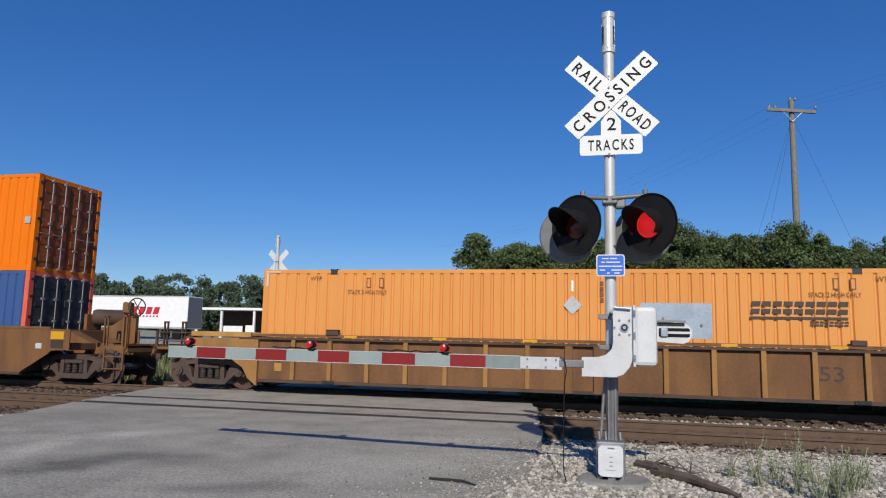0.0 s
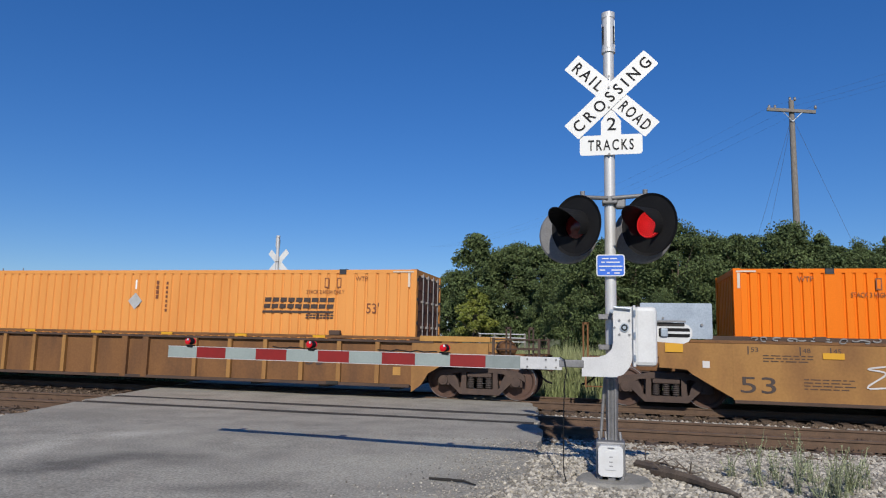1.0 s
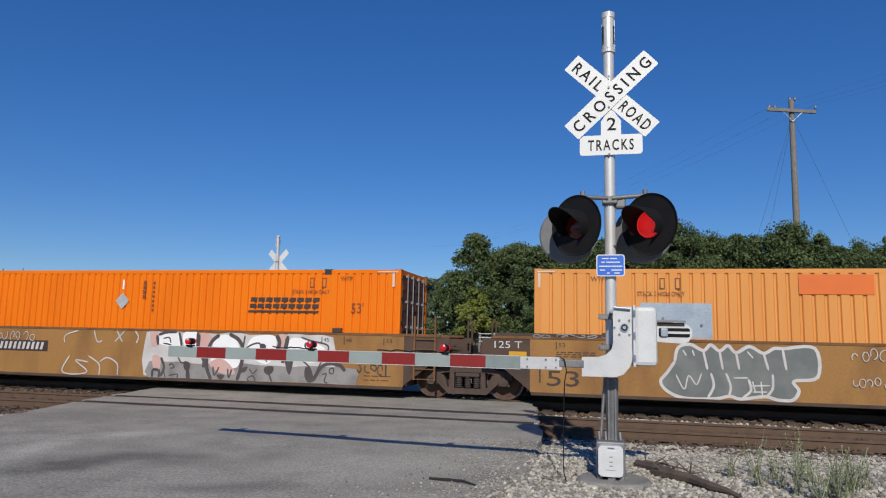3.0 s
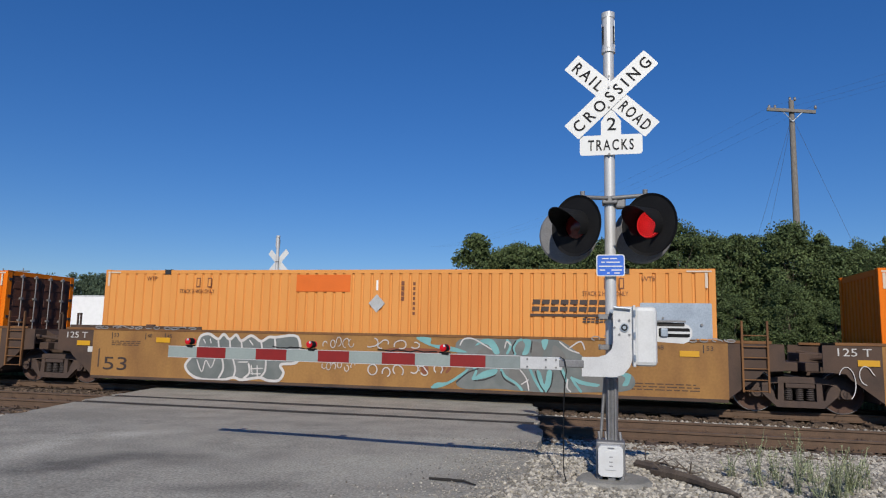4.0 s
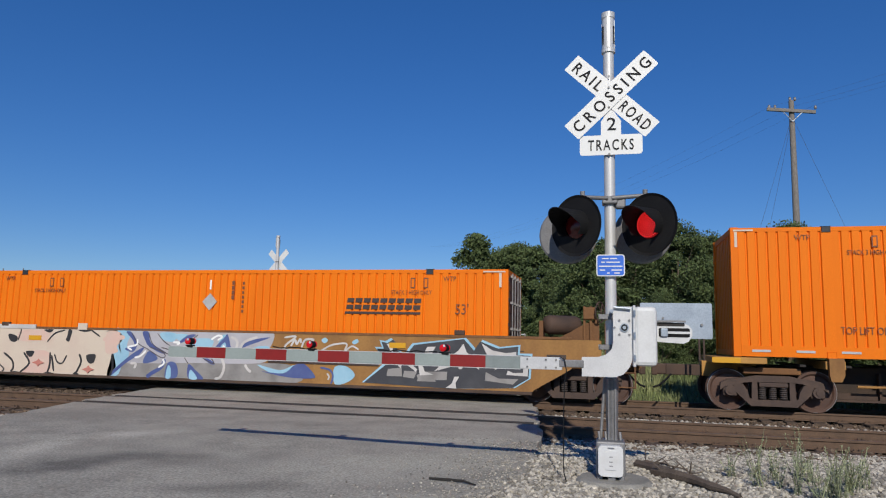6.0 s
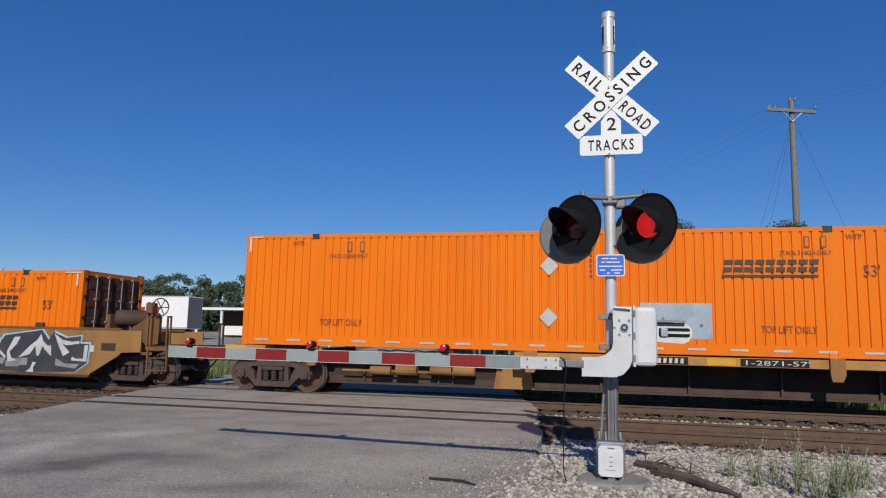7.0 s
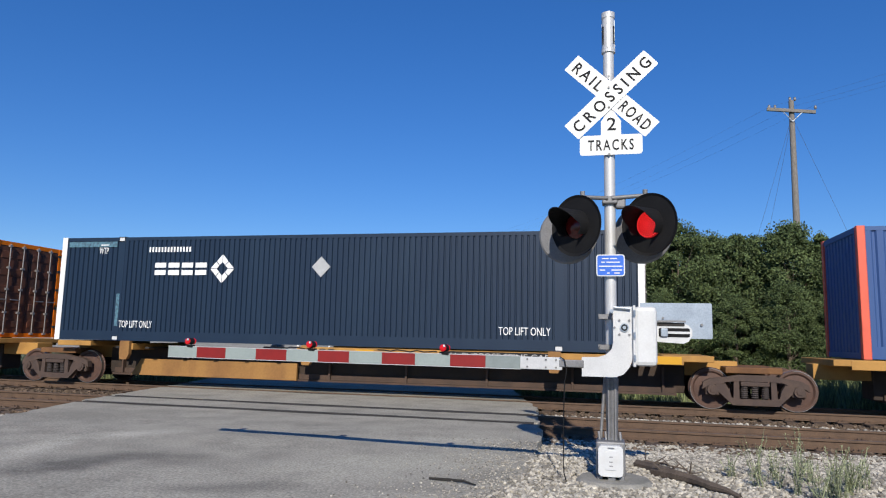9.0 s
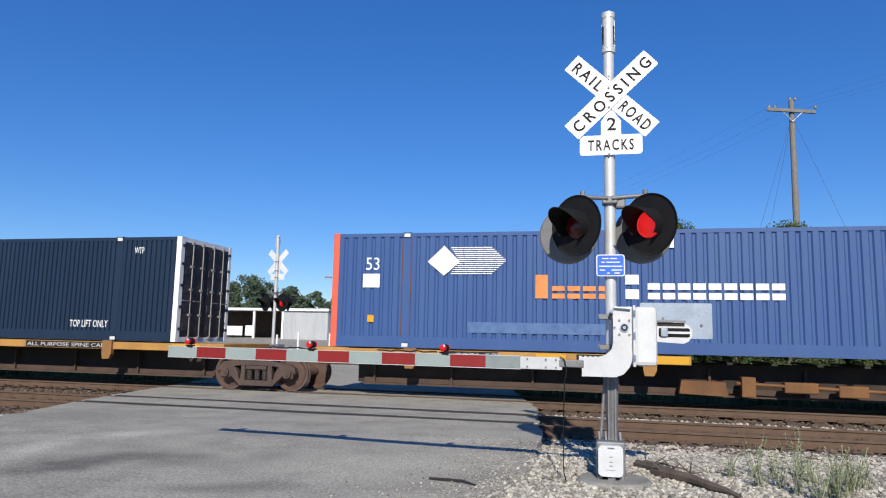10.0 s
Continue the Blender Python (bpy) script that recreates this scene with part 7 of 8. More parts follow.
tube(bm, (0.07, -0.04, 1.84), (0.24, -0.04, 1.825), 0.014, seg=8)
tube(bm, (0.05, -0.03, 1.80), (0.05, 0.25, 1.80), 0.02, seg=8)
part("release_rod", bm, M["galv"], lev)
bm = box(B(), 0.27, 0.505, -0.06, 0.36, 1.235, 1.85, 0.045)
hous = part("gate_housing", bm, M["box_white"], gate, "white steel machine case with a dented door")
part("housing_seam", box(B(), 0.262, 0.292, -0.066, 0.37, 1.225, 1.862, 0.008), M["alu"], hous)
bm = B()
for z in (1.32, 1.55, 1.78):
    tube(bm, (0.28, -0.08, z - 0.03), (0.28, -0.08, z + 0.03), 0.012, seg=8)
part("hinge", bm, M["galv"], hous)
for z in (1.42, 1.75):
    bm = B()
    tube(bm, (0.045, 0.3, z - 0.03), (0.045, 0.3, z + 0.03), 0.085, seg=20)
    box(bm, -0.08, 0.30, 0.2, 0.4, z - 0.025, z + 0.025)
    tube(bm, (-0.09, 0.25, z), (-0.06, 0.25, z), 0.03, seg=8)
    part("mast_clamp", bm, M["galv_dark"], gate)
bm = prism(B(), rounded(0.36, 1.108, 1.53, 1.915, 0.015), 0.42, 0.432)
cw = part("counterweight_plate", bm, M["galv"], gate, "galvanised sheet with a dull sheen")
bolt(cw, 1.0, 0.415, 1.68, 0.016), bolt(cw, 0.6, 0.415, 1.75, 0.014)
slot = [(0.50, 1.49), (0.78, 1.475), (0.83, 1.50), (0.865, 1.56), (0.865, 1.62), (0.83, 1.665), (0.79, 1.68), (0.50, 1.71)]
bm = prism(B(), slot, 0.10, 0.13)
sl = part("counterweight_arm", bm, M["alu"], gate, "slotted aluminium arm")
# black plate in place of the slot's shaded opening
part("slot", prism(B(), rounded(0.53, 0.84, 1.540, 1.635, 0.02), 0.097, 0.102), M["black"], sl)
# no second slot: dark strip drawn in for the shadow along the top
part("slot", prism(B(), rounded(0.51, 0.79, 1.655, 1.690, 0.01), 0.095, 0.102), M["dark"], sl)
part("slot_bar", box(B(), 0.62, 0.84, 0.085, 0.10, 1.575, 1.60), M["alu"], sl)
part("slot_bar", box(B(), 0.52, 0.80, 0.07, 0.10, 1.695, 1.715), M["galv_dark"], sl)
part("slot_block", box(B(), 0.55, 0.62, 0.07, 0.10, 1.545, 1.63, 0.006), M["galv"], sl)
# the arm runs off at a slight angle
ARM = pose(-0.26, 0.0, 1.235, 0, 0, 180 - 4.8)
arm = new("gate_arm")
arm.parent, arm.matrix_basis = gate, ARM @ pose(0, 0, 0, 0, 0, 180)
arm["label"] = "long tapering striped arm with three red lamps"


def arm_piece(name, x0, x1, material, h, y=0.0, label=""):
    """x counted from the mast outwards, to -x."""
    return part(name, box(B(), -x1, -x0, -0.022 + y, 0.022 - y, -h, h, 0.004), material, arm, label)


arm_piece("arm_bracket", 0.21, 0.66, M["alu"], 0.066, -0.004, "bare aluminium sleeve")
part("arm_adapter", box(B(), -0.24, 0.02, -0.03, 0.03, -0.035, 0.045, 0.01), M["galv_dark"], arm)
for x in (-0.27, -0.38, -0.58):
    for z in (-0.04, 0.04):
        bolt(arm, x, -0.026, z, 0.011)
edges = [0.66, 1.05, 1.46, 1.88, 2.29, 2.71, 3.12, 3.55, 3.98, 4.42, 4.85, 5.29]
mats = ["arm_grey"] + ["arm_red", "arm_white"] * 6
for i, (a, b) in enumerate(zip(edges, edges[1:])):
    arm_piece("stripe", a, b, M[mats[i]], 0.067)
bm = box(B(), -5.29, -0.66, -0.024, 0.024, 0.0665, 0.073)
box(bm, -5.29, -0.66, -0.024, 0.024, -0.073, -0.0665)
part("arm_edge", bm, M["alu"], arm)
for x, lit in ((1.53, True), (3.22, True), (4.97, True)):
    bm = B()
    lathe(bm, [(0.02, -0.05), (0.038, -0.045), (0.042, -0.02), (0.042, 0.02), (0.038, 0.045), (0.02, 0.05)], 16)
    for dx in (-0.035, 0.035):
        tube(bm, (dx, 0, -0.06), (dx * 1.3, 0, -0.11), 0.012, seg=8)
    spot = pose(-x, 0, 0.135, 0, 0, -12)
    part("arm_lamp", bm, M["black"], arm, "small red gate-arm lamp", at=spot)
    for sy in (-1, 1):
        part("lamp_lens", lathe(B(), [(0.038, sy * 0.020), (0.041, sy * 0.050), (0.034, sy * 0.062), (0.010, sy * 0.070)], 16), M["lamp_lit"], arm, "red lens", at=spot)
    part("lamp_mount", box(B(), -0.06, 0.06, -0.03, 0.03, -0.075, -0.045, 0.006), M["black"], arm, at=spot)
    # white block put on the lens to imitate its small highlight
    part("lamp_glint", box(B(), 0.020, 0.040, -0.080, -0.06, 0.012, 0.036, 0.004), M["sign_white"], arm, "small white block in place of a highlight", at=spot)
rng = random.Random(9)
for a, b in ((1.62, 2.35), (3.3, 3.75)):
    part("lamp_cable", pipe(B(), [(-(a + (b - a) * k / 9), -0.01, 0.08 + rng.uniform(0, 0.022)) for k in range(10)], 0.008), M["black"], arm)
# cable loop and the thin cord that hangs from the arm's root
bm = B()
pipe(bm, [(-0.49, 7.47, 1.31), (-0.44, 7.46, 1.28), (-0.42, 7.46, 1.16), (-0.44, 7.46, 1.05), (-0.455, 7.47, 0.6), (-0.45, 7.48, 0.12), (-0.42, 7.52, 0.0)], 0.006)
tagged(part("hanging_cord", bm, M["black"]), "thin black cord hanging from the gate arm to the ground", "cord")

# the same signal on the far side, seen from behind
far = crossing_signal(pose(-12.3, 24.0, 0.0, 0, 0, 165), "far crossing signal mast seen from behind, boards bare", "crossing signals", (False, False), False)
part("gate_housing", box(B(), -0.42, -0.12, -0.2, 0.2, 0.62, 1.12, 0.03), M["galv_dark"], far)
part("counterweight_arm", box(B(), 0.12, 0.55, -0.16, -0.08, 0.80, 1.02, 0.02), M["black"], far)
part("junction_box", box(B(), 0.10, 0.36, 0.1, 0.25, 0.55, 0.92, 0.02), M["box_white"], far)

# debris and plants in the gravel
rng = random.Random(4)
for (x0, y0, x1, y1, r) in ((0.36, 8.75, 1.02, 7.55, 0.055), (0.5, 8.3, 1.25, 7.25, 0.07), (0.62, 8.15, 0.95, 7.9, 0.04), (0.40, 8.9, 0.85, 8.6, 0.02)):
    bm = B()
    n = 7
    pts = []
    for i in range(n + 1):
        u = i / n
        pts.append(Vector((x0 + (x1 - x0) * u + rng.uniform(-0.03, 0.03), y0 + (y1 - y0) * u, 0.03 + 0.03 * math.sin(3 * u) + rng.uniform(0, 0.02))))
    pipe(bm, pts, [r * (1.05 - 0.7 * i / n) * rng.uniform(0.8, 1.2) for i in range(n + 1)], 7)
    for i in range(n):
        if i % 2:
            d = Vector((rng.uniform(-0.2, 0.25), rng.uniform(-0.1, 0.1), rng.uniform(0.05, 0.2)))
            tube(bm, pts[i], pts[i] + d, r * 0.3, 0.005, 5)
    tagged(part("dead_branch", bm, M["dead_wood"]), "splintered dark dead branch lying on gravel", "branch", "dead branches")
bm = B()
pipe(bm, [(-1.83, 7.22, 0.02), (-1.62, 7.2, 0.022), (-1.45, 7.15, 0.03), (-1.30, 7.05, 0.02)], [0.014, 0.017, 0.014, 0.008])
tagged(part("fallen_stick", bm, M["dark"]), "thin dark stick lying on the road", "stick")


def weed(seed, h):
    rng = random.Random(seed)
    bm = B()
    for k in range(rng.randint(7, 11)):
        a = rng.uniform(0, 6.28)
        lean = rng.uniform(0.05, 0.38)
        top = Vector((math.cos(a) * lean * h, math.sin(a) * lean * h, h * rng.uniform(0.55, 1.0)))
        base = Vector((rng.uniform(-0.05, 0.05), rng.uniform(-0.05, 0.05), 0))
        tube(bm, base, top, 0.004, 0.002, 4)
        for j in range(17):
            u = rng.uniform(0.15, 1.0)
            p = base.lerp(top, u)
            b = rng.uniform(0, 6.28)
            l = rng.uniform(0.03, 0.075) * (1.2 - 0.6 * u)
            d = Vector((math.cos(b), math.sin(b), rng.uniform(0.2, 0.9))).normalized() * l
            s = d.cross(Vector((0, 0, 1))).normalized() * 0.006
            vs = [bm.verts.new(p), bm.verts.new(p + d * 0.5 + s), bm.verts.new(p + d), bm.verts.new(p + d * 0.5 - s)]
            bm.faces.new(vs)
    return bm


wr = random.Random(12)
for i in range(17):
    x, y = wr.gauss(1.85, 0.36), wr.uniform(7.35, 8.9)
    tagged(part("weed", weed(100 + i, wr.uniform(0.28, 0.60)), M["weed"], at=pose(x, y, -0.01)), "thin green weed growing in the gravel", "weed", "weeds in the gravel")


# ---- trees, grass and the far side ----
def leaves(rng, centres, radii, per, size, flat=0.75):
    """Leaf blades round clump centres, as arrays of vertices (4 to a leaf)."""
    c = np.repeat(np.array(centres), per, axis=0)
    r = np.repeat(np.array(radii), per)[:, None]
    n = len(c)
    d = rng.normal(size=(n, 3))
    d /= np.linalg.norm(d, axis=1, keepdims=True)
    p = c + d * r * (rng.random((n, 1)) ** 0.45) * np.array([1, 1, flat])
    u = rng.normal(size=(n, 3)) + d * 0.4
    u /= np.linalg.norm(u, axis=1, keepdims=True)
    w = np.cross(u, rng.normal(size=(n, 3)))
    w /= np.linalg.norm(w, axis=1, keepdims=True)
    s = size * rng.uniform(0.6, 1.3, (n, 1))
    return np.stack([p - u * s, p + w * s * 0.5, p + u * s, p - w * s * 0.5], 1).reshape(-1, 3)


def leaf_mesh(name, verts, material):
    me = bpy.data.meshes.new(name)
    n = len(verts) // 4
    me.vertices.add(len(verts))
    me.vertices.foreach_set("co", verts.astype(np.float32).ravel())
    me.loops.add(n * 4)
    me.loops.foreach_set("vertex_index", np.arange(n * 4, dtype=np.int32))
    me.polygons.add(n)
    me.polygons.foreach_set("loop_start", np.arange(0, n * 4, 4, dtype=np.int32))
    me.polygons.foreach_set("loop_total", np.full(n, 4, dtype=np.int32))
    me.update()
    me.validate()
    me.materials.append(material)
    return me


def tree(seed, h, spread, material, m, label, group, clumps=70, per=85, size=0.13, low=0.12):
    """A tapered trunk with limbs and a crown of leaf clumps with gaps."""
    rng = np.random.default_rng(seed)
    root = empty("tree", m, label, "tree", group)
    bm = B()
    p = Vector((0, 0, -0.2))
    pts = [p]
    for i in range(6):
        pts.append(Vector((rng.normal(0, 0.05 * h / 6), rng.normal(0, 0.05 * h / 6), h * 0.82 * (i + 1) / 6)))
    for i in range(6):
        tube(bm, pts[i], pts[i + 1], 0.022 * h * (1 - i / 6.6), 0.022 * h * (1 - (i + 1) / 6.6), 8)
    centres, radii = [], []
    for k in range(clumps):
        z = low + (1 - low) * rng.random() ** 0.8
        prof = math.sin(min(1, (1 - z) * 1.5 + 0.12) * math.pi * 0.52) * (0.55 + 0.45 * min(1, z / 0.35))
        a = rng.uniform(0, 6.28)
        rr = spread * prof * (0.35 + 0.65 * rng.random() ** 0.5)
        centres.append((math.cos(a) * rr, math.sin(a) * rr, z * h * 0.95))
        radii.append(h * rng.uniform(0.035, 0.105))
        if k < 16:
            zb = max(0.12, z - 0.22) * h * 0.82
            b = pts[0].lerp(pts[-1], min(1, zb / (h * 0.82)))
            tube(bm, b, centres[-1], 0.007 * h * (1.1 - z), 0.0015 * h, 5)
    part("trunk", bm, M["bark"], root)
    crown = new("crown", leaf_mesh("crown", leaves(rng, centres, radii, per, size), material))
    crown.parent = root
    crown["label"] = "uneven crown of small leaves"
    return root


T1 = tree(1, 6.7, 2.2, M["leaf"], pose(3.0, 31, 0.1), "bushy dark green tree in a dense trackside row", "trackside trees", 120, 300, 0.060, 0.03)
T2 = tree(2, 6.3, 2.5, M["leaf"], pose(5.6, 31.5, 0.1), "broad dark green bushy tree beside the railway", "trackside trees", 125, 300, 0.060, 0.02)
T3 = tree(3, 6.5, 1.8, M["leaf"], pose(7.3, 30.5, 0.1), "narrow dark green tree in a dense row", "trackside trees", 105, 300, 0.060, 0.03)
rng = random.Random(21)
for i, (x, y, s) in enumerate(((-0.5, 33, 0.96), (1.3, 31.5, 0.98), (4.3, 32, 0.98), (8.7, 31.2, 0.93), (9.9, 30.8, 0.88), (11.4, 31.5, 0.90), (13.2, 31, 0.92), (15.2, 32, 0.98), (2.2, 29.3, 0.55),
                                 (0.4, 30, 0.5), (4.9, 29.0, 0.55), (6.7, 28.6, 0.62), (8.3, 28.4, 0.5), (10.1, 28.6, 0.62), (12.0, 29, 0.55), (2.0, 34, 0.92), (6.4, 34.5, 0.9), (9.6, 34.2, 0.9), (12.4, 34.6, 0.9), (-1.8, 36, 0.9), (17.5, 32.5, 1.0))):
    t = copy_thing((T1, T2, T3)[i % 3], pose(x, y, height(x, y) - 0.15, 0, 0, rng.uniform(0, 360)))
    t.scale = (s * 1.05, s * 1.05, s)
for i, (x, y, s) in enumerate(((2.5, 32.5, 1.02), (4.0, 32.8, 0.97), (5.0, 33, 0.98), (6.2, 32.2, 0.92), (7.6, 33, 0.95), (9.0, 32.4, 0.96), (10.6, 32.6, 0.93), (11.9, 33, 0.95), (0.6, 33.4, 1.0))):
    t = copy_thing((T3, T1)[i % 2], pose(x, y, height(x, y) - 0.1, 0, 0, rng.uniform(0, 360)))
    t.scale = (s * 0.5, s * 0.5, s)
U1 = tree(11, 8.1, 1.7, M["leaf"], pose(-8.4, 44, 0.4), "tall tree with a ragged open crown", "trees by the far road", 75, 210, 0.10, 0.28)
U2 = tree(12, 7.6, 2.4, M["leaf"], pose(-5.8, 45, 0.4), "dark green broad tree by the far road", "trees by the far road", 120, 260, 0.085, 0.20)
for x, y, s, src in ((-10.2, 46, 0.78, U2), (-4.0, 44, 0.98, U2), (-2.0, 45, 0.92, U1), (-0.2, 44, 0.90, U2), (1.6, 46, 1.05, U2), (-7.2, 48, 1.0, U2), (-11.3, 52, 0.72, U2), (-3.0, 49, 1.05, U1)):
    t = copy_thing(src, pose(x, y, height(x, y) - 0.1, 0, 0, rng.uniform(0, 360)))
    t.scale = (s, s, s)
tree(14, 4.3, 1.25, M["leaf_yellow"], pose(-8.0, 42.2, 0.35), "small yellow-green tree on the lawn", "trees by the far road", 60, 150, 0.08, 0.38)


def woods(name, label, count, where, material, seed, size=0.24):
    """Distant woodland as one scatter of leaf clumps."""
    rng = np.random.default_rng(seed)
    centres, radii = [], []
    for k in range(count):
        x, y, z, h = where(rng)
        for j in range(22):
            u = rng.random()
            centres.append((x + rng.normal(0, h * 0.13) * (1.25 - u), y + rng.normal(0, h * 0.13), z + h * (0.05 + 0.9 * u)))
            radii.append(h * rng.uniform(0.07, 0.14))
    return tagged(new(name, leaf_mesh(name, leaves(rng, centres, radii, 95, size), material)), label, "woods", kind="stuff")


def far_left(rng):
    u = rng.random()
    x = -135 + 108 * u
    y = rng.uniform(108, 124)
    top = 12.8 - 0.5 * max(0.0, (x + 66)) ** 0.68 if x > -66 else 12.3
    return x, y, 1.4, (top - 1.6) * rng.uniform(0.72, 1.05) * y / 112


def far_right(rng):
    return rng.uniform(-24, 120), rng.uniform(75, 130), 1.5, rng.uniform(5, 8)


# the haze over both woods comes from their leaf colour
woods("far_woods", "dark green far tree line behind the yard", 150, far_left, M["leaf_hazy"], 31)
woods("distant_woods", "distant trees along the horizon", 90, far_right, M["leaf_hazy"], 32, 0.3)


def blades(name, label, count, where, material, seed):
    rng = np.random.default_rng(seed)
    n = count
    p = np.array([where(rng) for _ in range(n)])
    base, h = p[:, :3], p[:, 3:4]
    a = rng.uniform(0, 6.28, (n, 1))
    side = np.concatenate([np.cos(a), np.sin(a), np.zeros((n, 1))], 1) * (0.008 + 0.012 * h)
    tip = base + np.concatenate([rng.normal(0, 0.22, (n, 2)) * h, h], 1)
    mid = (base + tip) / 2
    v = np.stack([base - side, base + side, mid + side * 0.8, tip], 1).reshape(-1, 3)
    return tagged(new(name, leaf_mesh(name, v, material)), label, "grass", kind="stuff")


def far_grass(rng):
    while True:
        x, y = rng.uniform(-24, 16), 20.3 + 12 * rng.random() ** 1.6
        l, r = road_edges(y)
        if x < l - 0.2 or x > r + 0.2:
            return x, y, height(x, y) - 0.03, rng.uniform(0.15, 0.75) * (1.1 if noise.noise(Vector((x * 0.4, y * 0.4, 0))) > 0 else 0.55)


blades("trackside_grass", "tall rank grass behind the tracks", 26000, far_grass, M["grass"], 41)



def weed_bank(rng):
    x, y = rng.uniform(-3.2, 1.6), rng.uniform(22.6, 27.5)
    return x, y, height(x, y) - 0.03, rng.uniform(0.6, 1.75) * (0.75 + 0.3 * noise.noise(Vector((x, y, 4))))


blades("tall_weeds", "tall pale seeding weeds on the bank beside the far road", 9000, weed_bank, M["grass_pale"], 43)


def build_yard():
    """A paved lot left of the far road."""
    bm = B()
    rows = []
    for y in (40, 48, 56, 65, 80, 95, 110):
        xe = road_edges(y)[0] - 1.0
        rows.append([bm.verts.new((xe + (-95 - xe) * k / 8, y, height(0, y) + 0.035)) for k in range(9)])
    for a, b in zip(rows, rows[1:]):
        for k in range(8):
            bm.faces.new((a[k + 1], a[k], b[k], b[k + 1]))
    return tagged(part("yard", bm, M["asphalt"]), "grey paved yard beside the far road", "yard", kind="structure")


build_yard()


def build_lawn():
    """Mown grass under the trees on the other side of the far road."""
    bm = B()
    rows = []
    for y in (27, 32, 38, 44, 52, 60):
        xe = road_edges(y)[1] + 0.6
        rows.append([bm.verts.new((xe + (14 - xe) * k / 8, y, height(0, y) + 0.03)) for k in range(9)])
    for a, b in zip(rows, rows[1:]):
        for k in range(8):
            bm.faces.new((a[k], a[k + 1], b[k + 1], b[k]))
    return tagged(part("lawn", bm, M["lawn"]), "sunlit mown lawn under roadside trees", "lawn", kind="structure")


build_lawn()
# wooden utility pole with crossarm and guys
up = empty("utility_pole", pose(8.53, 34, 0.3), "tall weathered wooden utility pole with one crossarm", "utility pole")
bm = B()
tube(bm, (0, 0, -0.5), (0, 0, 12.6), 0.19, 0.115, 16)
part("pole", bm, M["wood_pole"], up)
part("crossarm", box(B(), -1.05, 1.05, -0.22, -0.10, 12.0, 12.15, 0.01), M["wood_pole"], up, at=pose(-0.06, 0, 12.07, 0, 7, 0) @ pose(0, 0, -12.07))
bm = B()
for s in (-1, 1):
    tube(bm, (0, -0.16, 11.55), (s * 0.42, -0.2, 12.0 - s * 0.03), 0.02, seg=6)
part("arm_brace", bm, M["galv"], up)
for x in (-1.0, -0.75, 0.98, -0.05, 0.16):
    bm = B()
    lathe(bm, [(0.02, 0), (0.05, 0.03), (0.065, 0.09), (0.05, 0.13), (0.06, 0.16), (0.02, 0.19)], 10, "z")
    part("insulator", bm, M["bar_grey"], up, "ribbed porcelain insulator", at=pose(x, -0.16 if abs(x) > 0.3 else 0, (12.15 if abs(x) > 0.3 else 12.6) - 0.07 * x))


def strand(parent, pts, r=0.012, name="wire"):
    bm = B()
    return part(name, pipe(bm, pts, r, 5), M["wire"], parent)


def sag(a, b, d, n=14):
    a, b = Vector(a), Vector(b)
    return [a.lerp(b, i / n) - Vector((0, 0, d * 4 * (i / n) * (1 - i / n))) for i in range(n + 1)]


strand(up, [(-0.1, 0, 11.5), (-3.2, 1.5, 0.2)], 0.006, "guy_wire"), strand(up, [(-0.1, 0, 11.3), (-2.4, 1.0, 0.2)], 0.006, "guy_wire"), strand(up, [(0.1, 0, 11.6), (4.6, 0.5, 0.2)], 0.006, "guy_wire")
for x in (-1.0, 0.1, 0.98):
    strand(up, sag((x, -0.16, 12.3), (x - 30, 52, 13), 1.4), 0.0028)
    strand(up, sag((x, -0.16, 12.3), (x + 19, -16, 15.5), 0.8), 0.0028)


# far yard: trailers, sheds, poles, cars
def trailer(x0, x1, y, base, top, label, logo):
    t = empty("semi_trailer", pose((x0 + x1) / 2, y, base), label, "trailer", "trailers in the yard")
    hl, h = (x1 - x0) / 2, top - base
    body = part("body", box(B(), -hl, hl, 0, 2.6, 1.1, h, 0.03), M["white"], t, "white smooth box body")
    part("bottom_rail", box(B(), -hl, hl, -0.015, 0.0, 1.1, 1.28), M["silver"], body)
    part("top_rail", box(B(), -hl, hl, -0.012, 0.0, h - 0.12, h - 0.02), M["silver"], body)
    # the dim end away from the sun is put into the door colour
    part("rear_door", box(B(), hl, hl + 0.02, 0.08, 2.52, 1.2, h - 0.1), M["galv_dark"], t, "rear doors coloured dark grey for the end's shade")
    for x in (hl - 2.6, hl - 1.3):
        for yy in (0.15, 2.1):
            bm = B()
            lathe(bm, [(0.2, 0), (0.5, 0.02), (0.52, 0.15), (0.5, 0.3), (0.2, 0.32)], 18)
            part("wheel", bm, M["black"], t, at=pose(x, yy, 0.52))
    part("landing_leg", box(B(), -hl + 3, -hl + 3.2, 0.4, 2.2, 0, 1.1), M["dark"], t)
    if logo:
        for i in range(4):
            k = hl - 6.6 + i * 0.86
            plate("logo", [(k, 2.55), (k + 0.62, 2.55), (k + 0.82, 3.28), (k + 0.2, 3.28)], -0.03, M["logo_red"], t, 0.02)
        for i in range(7):
            k = hl - 6.0 + i * 0.4
            plate("logo", [(k, 2.25), (k + 0.2, 2.25), (k + 0.24, 2.42), (k + 0.04, 2.42)], -0.03, M["logo_red"], t, 0.02)
    return t


